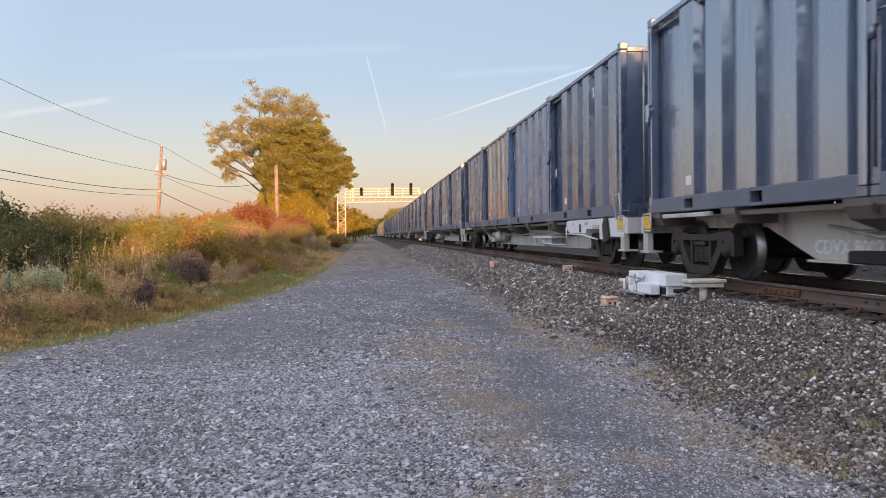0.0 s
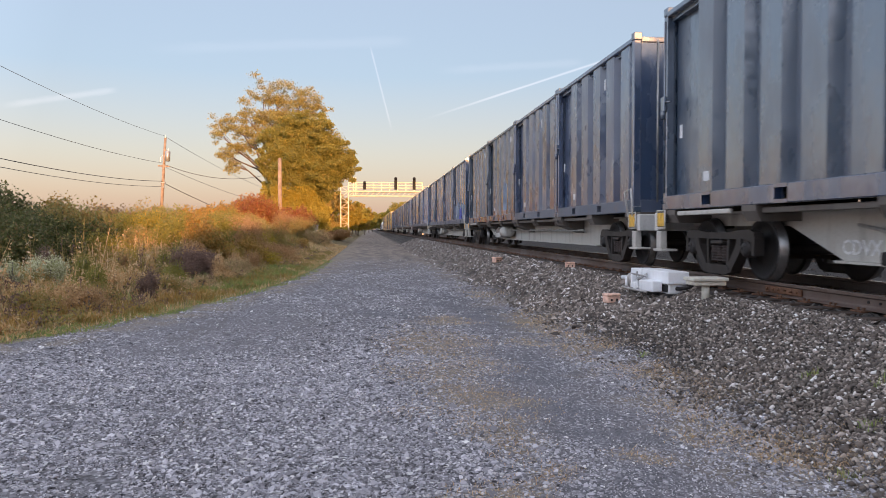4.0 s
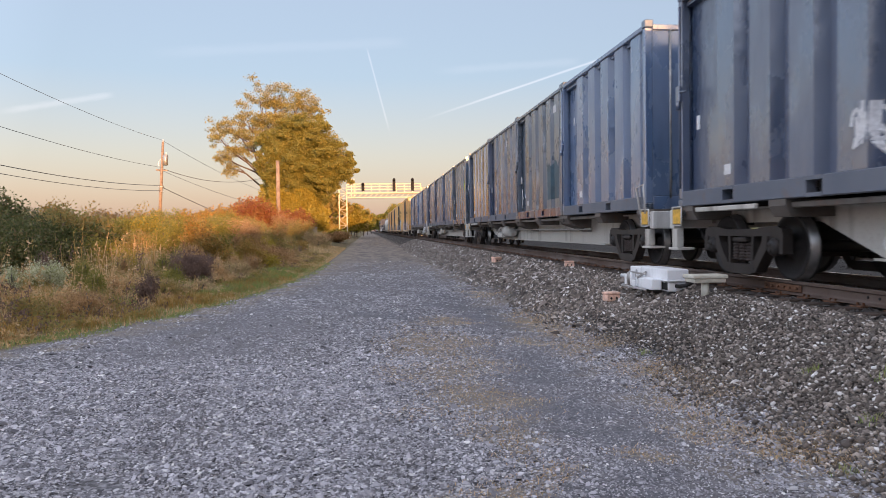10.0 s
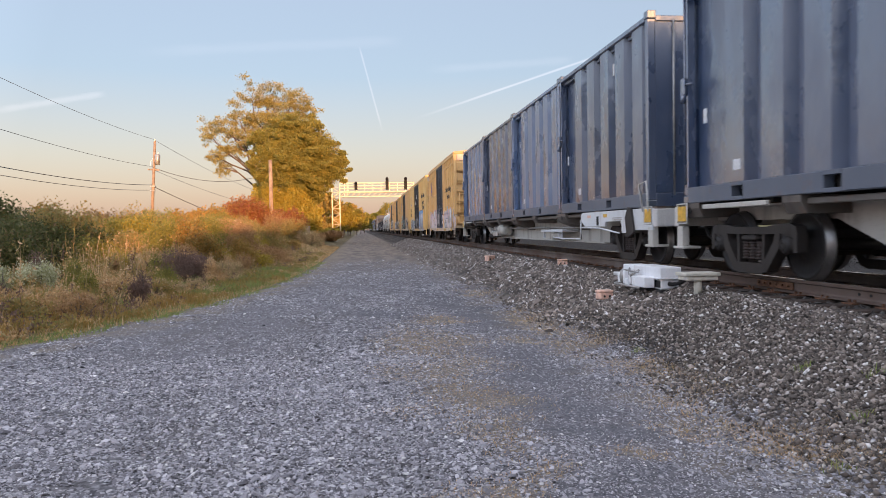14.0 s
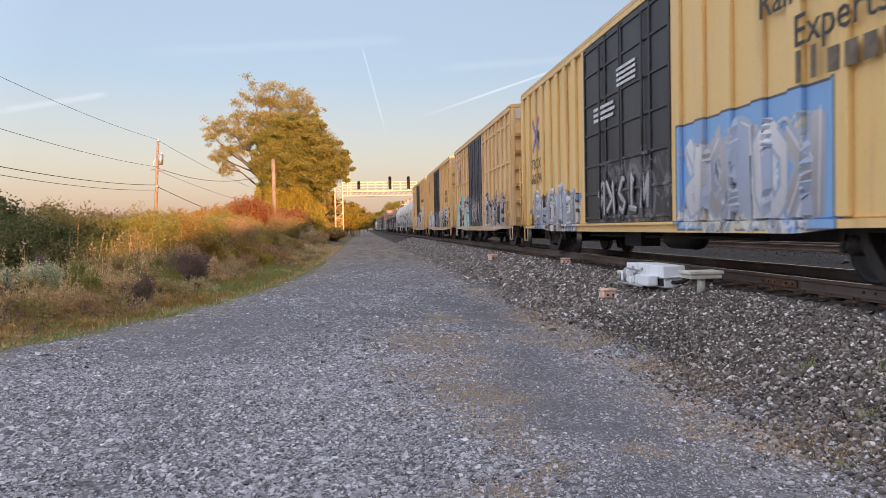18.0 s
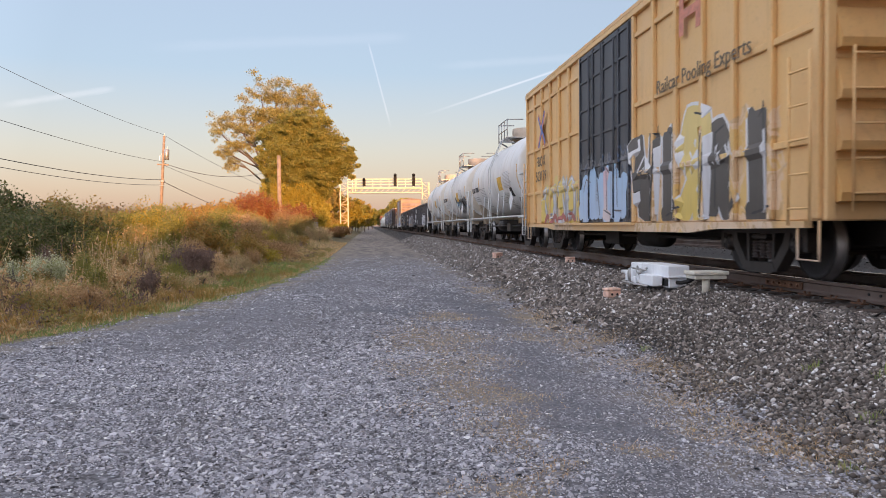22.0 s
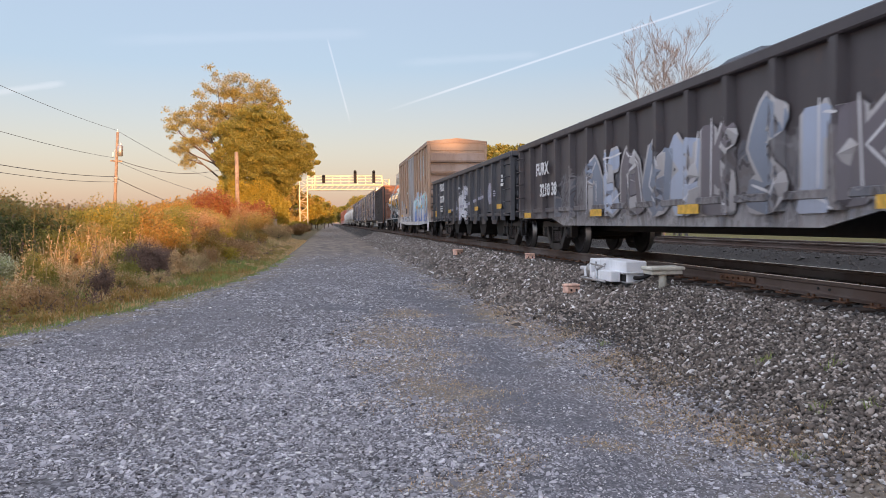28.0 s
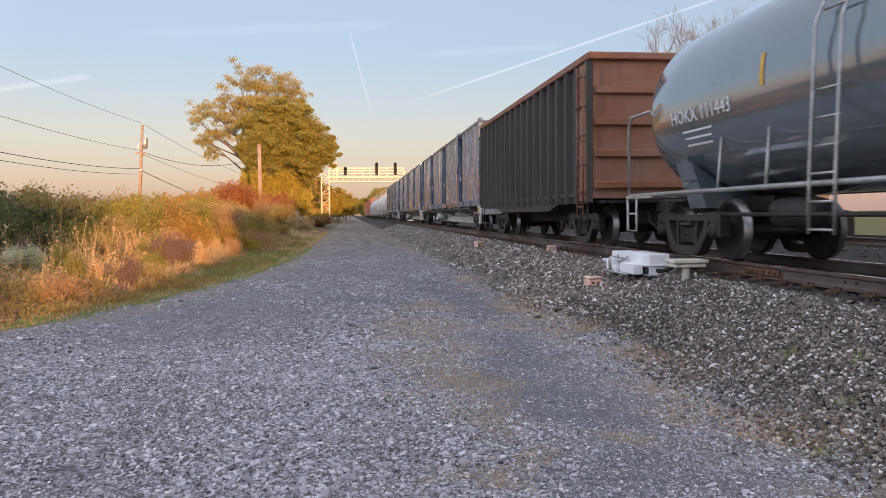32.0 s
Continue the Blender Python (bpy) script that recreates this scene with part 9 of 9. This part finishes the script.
def weed_stand(name, n, material, label, seed, phase):
    """Upright stalks with small leaves and a seed head, in loose drifts over the verge."""
    rng = np.random.default_rng(seed)
    y = 11.5 + 40.0 * rng.random(n) ** 1.5
    off = (0.8 if phase == 0.0 else 0.45) + 8.0 * rng.random(n) ** 1.25
    x = road_edge(y) - off
    drift = np.sin(x * 1.1 + phase) + np.sin(y * 0.8 - x * 0.5 + phase * 1.7) + 0.7 * np.sin(x * 2.9 + y * 1.9 + phase)
    keep = drift + rng.normal(0, 0.5, n) > 0.35
    keep &= ~((x < -6.6) & (x > -8.9) & (y > 16.0) & (y < 18.6))
    x, y, off = x[keep], y[keep], off[keep]
    n = len(x)
    h = np.clip(0.07 + 0.24 * np.maximum(off - 1.1, 0.0), 0.09, 0.8) * np.exp(rng.normal(0, 0.33, n))
    z = ground_z(x, y)
    lean = rng.normal(0, 0.16, (n, 2)) * h[:, None]
    B = np.stack([x, y, z - 0.02], -1)
    T = np.stack([x + lean[:, 0], y + lean[:, 1], z + h], -1)
    a = rng.uniform(0, np.pi, n)
    w = (0.004 + 0.00022 * y)[:, None]
    d = np.stack([np.cos(a), np.sin(a), np.zeros(n)], -1) * w
    V = [np.stack([B - d, B + d, T + d * 0.5, T - d * 0.5], 1).reshape(-1, 3)]
    k = 13
    u = np.clip(rng.beta(2.6, 1.3, (n, k)), 0.1, 1.0)[:, :, None]
    P = B[:, None] + (T - B)[:, None] * u + rng.normal(0, 1, (n, k, 3)) * (0.03 + 0.05 * (1 - u)) * np.array([1, 1, 0.6])
    L, _ = leaf_cloud(P.reshape(-1, 3), 0.034, rng, 2.2, -0.5)
    V.append(L)
    V = np.concatenate(V)
    F = (np.arange(len(V) // 4) * 4)[:, None] + np.arange(4)[None]
    ob = new(name, fast_mesh(name, V, F, material))
    tagged(ob, label, "weeds", kind="stuff")


def verge_grass():
    rng = np.random.default_rng(77)
    n = 60000
    y = 9.0 + 60.0 * rng.random(n) ** 1.8
    off = 0.1 + 8.5 * rng.random(n) ** 1.3
    x = road_edge(y) - off
    patch = np.sin(x * 1.3 + y * 0.5) + np.sin(x * 0.6 - y * 0.9 + 1) + 0.8 * np.sin(x * 3.1 + y * 1.7)
    h = np.clip(0.05 + 0.13 * np.maximum(off - 0.9, 0.0), 0.06, 0.55) * np.exp(rng.normal(0, 0.35, n)) * (1 + 0.3 * patch)
    h = np.clip(h, 0.04, 0.4)
    w = 0.004 + 0.006 * rng.random(n) + 0.0002 * y
    pick = rng.random(n) + 0.2 * patch - 0.4 * (off < 1.5)
    for name, m, lab, sel in (("dry_grass", L_STRAW, "dry straw-coloured grass on the verge", pick < 0.5), ("weeds", L_WEED, "tall mixed weeds and seed stalks", (pick >= 0.5) & (pick < 0.93)), ("grass", L_GRASS, "green grass in the verge", pick >= 0.93)):
        blades(name, x[sel], y[sel], h[sel], w[sel], m, lab, 5)
    weed_stand("brown_stalks", 2600, L_PURPLE, "dead brown weed stalks with dark seed heads", 301, 0.0)
    weed_stand("straw_stalks", 8500, L_STRAW, "pale straw stalks with seed plumes", 302, 2.1)
    weed_stand("leafy_weeds", 7500, L_MIXED, "leafy weeds turning rust and olive", 303, 4.2)
    # rust-coloured tufts along the edge, and a low green fringe
    n = 9000
    c = rng.integers(0, 60, n)
    cy = 10.0 + 16.0 * rng.random(60) ** 1.2
    cx = road_edge(cy) - 0.35 - 1.5 * rng.random(60)
    x, y = cx[c] + rng.normal(0, 0.14, n), cy[c] + rng.normal(0, 0.2, n)
    blades("rust_grass", x, y, rng.uniform(0.08, 0.3, n), np.full(n, 0.0055), L_ORANGE, "rust-orange grass tufts near the gravel's edge", 15, 0.5)
    n = 12000
    y = 8.0 + 30.0 * rng.random(n) ** 1.5
    x = road_edge(y) + 0.15 - 0.75 * rng.random(n) ** 0.8 + 0.12 * np.sin(y * 2.7)
    blades("edge_grass", x, y, rng.uniform(0.03, 0.11, n), np.full(n, 0.005), L_GRASS, "short green and brown grass at the gravel's edge", 16, 0.7)
    # bright green strip by the gravel bend
    n = 14000
    y = rng.uniform(18.5, 30, n)
    x = road_edge(y) - rng.uniform(0.5, 2.3, n) - 0.3 * np.sin(y * 1.4)
    blades("green_strip", x, y, rng.uniform(0.08, 0.24, n), np.full(n, 0.008), L_GRASS, "fresh green grass strip beside the gravel", 6)
    # straggling dry grass on the worn middle of the yard and at the ballast's foot
    n = 60000
    y = 3.6 + 16 * rng.random(n) ** 1.5
    x = rng.uniform(0.0, 3.6, n)
    keep = rng.random(n) < 1.1 * patches(DRY, x, y)
    blades("yard_grass", x[keep], y[keep], rng.uniform(0.012, 0.05, keep.sum()), np.full(keep.sum(), 0.0022), L_STRAW, "short dry grass on the worn yard", 7, 1.0)
    n = 12000
    y = 3.6 + 11.0 * rng.random(n) ** 1.4
    x = 3.05 + rng.normal(0, 0.26, n) + 0.12 * np.sin(y * 1.9)
    keep = np.sin(x * 5.0 + y * 2.3) + np.sin(y * 4.1 - x * 2.0) + rng.normal(0, 0.5, n) > 0.1
    blades("bank_grass", x[keep], y[keep], rng.uniform(0.02, 0.075, keep.sum()), np.full(keep.sum(), 0.0019), L_STRAW, "dry straggling grass at the foot of the ballast", 17, 1.4)
    tufts = np.array([(3.9, 6.2), (4.1, 5.5), (3.3, 8.6), (3.6, 5.0), (3.0, 4.4), (3.8, 4.7)])
    i = rng.integers(0, len(tufts), 150)
    x, y = tufts[i, 0] + rng.normal(0, 0.04, 150), tufts[i, 1] + rng.normal(0, 0.04, 150)
    blades("ballast_weeds", x, y, rng.uniform(0.04, 0.11, 150), np.full(150, 0.004), L_GRASS, "small yellow-green weeds in the ballast", 9, 0.5)
    n = 9000
    y = 40 + 90 * rng.random(n)
    x = rng.uniform(17.5, 24, n)
    blades("far_grass", x, y, rng.uniform(0.2, 0.6, n), np.full(n, 0.03), L_GRASS, "rough grass beyond the second track", 8)


verge_grass()


# ---- sky streaks: contrails far away ----
def streak_mat(name, strength, soft):
    k = Nodes(name)
    x, y, z = k.split(k.coords())
    v = k.coords()
    n = k.noise(k.xyz(k.math("MULTIPLY", x, 9.0), k.math("MULTIPLY", y, 1.2), 0.0), 1.0, 4, 0.6)
    across = k.step(k.math("ADD", k.math("ABSOLUTE", y), k.math("MULTIPLY", k.math("SUBTRACT", n, 0.5), 0.7)), 1.0, 1.0 - soft)
    ends = k.math("MULTIPLY", k.step(x, 0.0, 0.25), k.step(x, 1.0, 0.9))
    # emission stands in for the sunlight on the ice
    em = k.n("ShaderNodeEmission")
    em.inputs["Color"].default_value, em.inputs["Strength"].default_value = (1.0, 0.95, 0.92, 1), 0.75
    tr = k.n("ShaderNodeBsdfTransparent")
    mx = k.n("ShaderNodeMixShader")
    k.link(k.math("MULTIPLY", k.math("MULTIPLY", across, ends), strength), mx.inputs[0])
    k.link(tr.outputs[0], mx.inputs[1])
    k.link(em.outputs[0], mx.inputs[2])
    k.link(mx.outputs[0], k.out.inputs["Surface"])
    return k.mat


def streak(name, a, b, w0, w1, material, label, category):
    """A thin flat ribbon of ice cloud between two far points."""
    a, b = Vector(a), Vector(b)
    d = b - a
    n = (a - Vector(EYE)).normalized()
    up = n.cross(d).normalized()
    V, F = [], []
    for i in range(21):
        u = i / 20
        w = 1.0
        V += [(u, -w, 0), (u, w, 0)]
        if i:
            F.append((2 * i - 2, 2 * i - 1, 2 * i + 1, 2 * i))
    m = Matrix.Identity(4)
    wid = (w0 + w1) / 2
    for r in range(3):
        m[r][0], m[r][1], m[r][2], m[r][3] = d[r], up[r] * wid, d.normalized().cross(up)[r], a[r]
    s = Shape()
    taper = [(u, v * (w0 + (w1 - w0) * u) / wid, 0) for u, v, _ in V]
    s.v, s.f, s.s = taper, F, [False] * len(F)
    ob = solo(name, s, material, label, category, kind="structure")
    ob.matrix_world = m


streak("contrail", (183, 3000, 432), (1719, 3000, 954), 5, 9, streak_mat("contrail_ice", 0.125, 0.9), "long white contrail slanting across the sky", "contrail")
streak("contrail", (98, 3000, 380), (6, 3000, 740), 6, 5, streak_mat("faint_contrail_ice", 0.075, 0.85), "faint thin upright contrail", "contrail")
streak("cloud_wisp", (-1420, 3000, 470), (-960, 3000, 545), 26, 12, streak_mat("thin_cirrus", 0.06, 0.95), "thin wisp of cirrus", "cloud")
streak("cloud_wisp", (250, 3000, 640), (900, 3000, 690), 30, 20, streak_mat("thinner_cirrus", 0.025, 0.95), "very thin wisp of cirrus", "cloud")
streak("cloud_wisp", (-900, 3000, 700), (200, 3000, 760), 40, 24, streak_mat("thinnest_cirrus", 0.02, 0.95), "very faint band of cirrus", "cloud")


# ---- what moves ----
def motions():
    for ob, s, z in MOVING:
        walk(ob, [(t, pose(TRACK_X, s - SPEED * t, RAIL_Z + z)) for t in (0.0, 8.0, 16.0, 24.0, 32.0)])
    # the wheels roll: one turn for every 2.87 m, the same for every axle
    lead = WHEELS[0]
    walk(lead, [(i / 30.0, pose(0, 0, 0, math.degrees(SPEED * i / 30.0 / 0.457) % 360.0)) for i in range(961)])
    for w in [o for o in bpy.data.objects if o.name.startswith("wheelset") and o is not lead]:
        data = w.animation_data_create()
        data.action = lead.animation_data.action
        data.action_slot = lead.animation_data.action_slot
        w.rotation_mode = "QUATERNION"


motions()
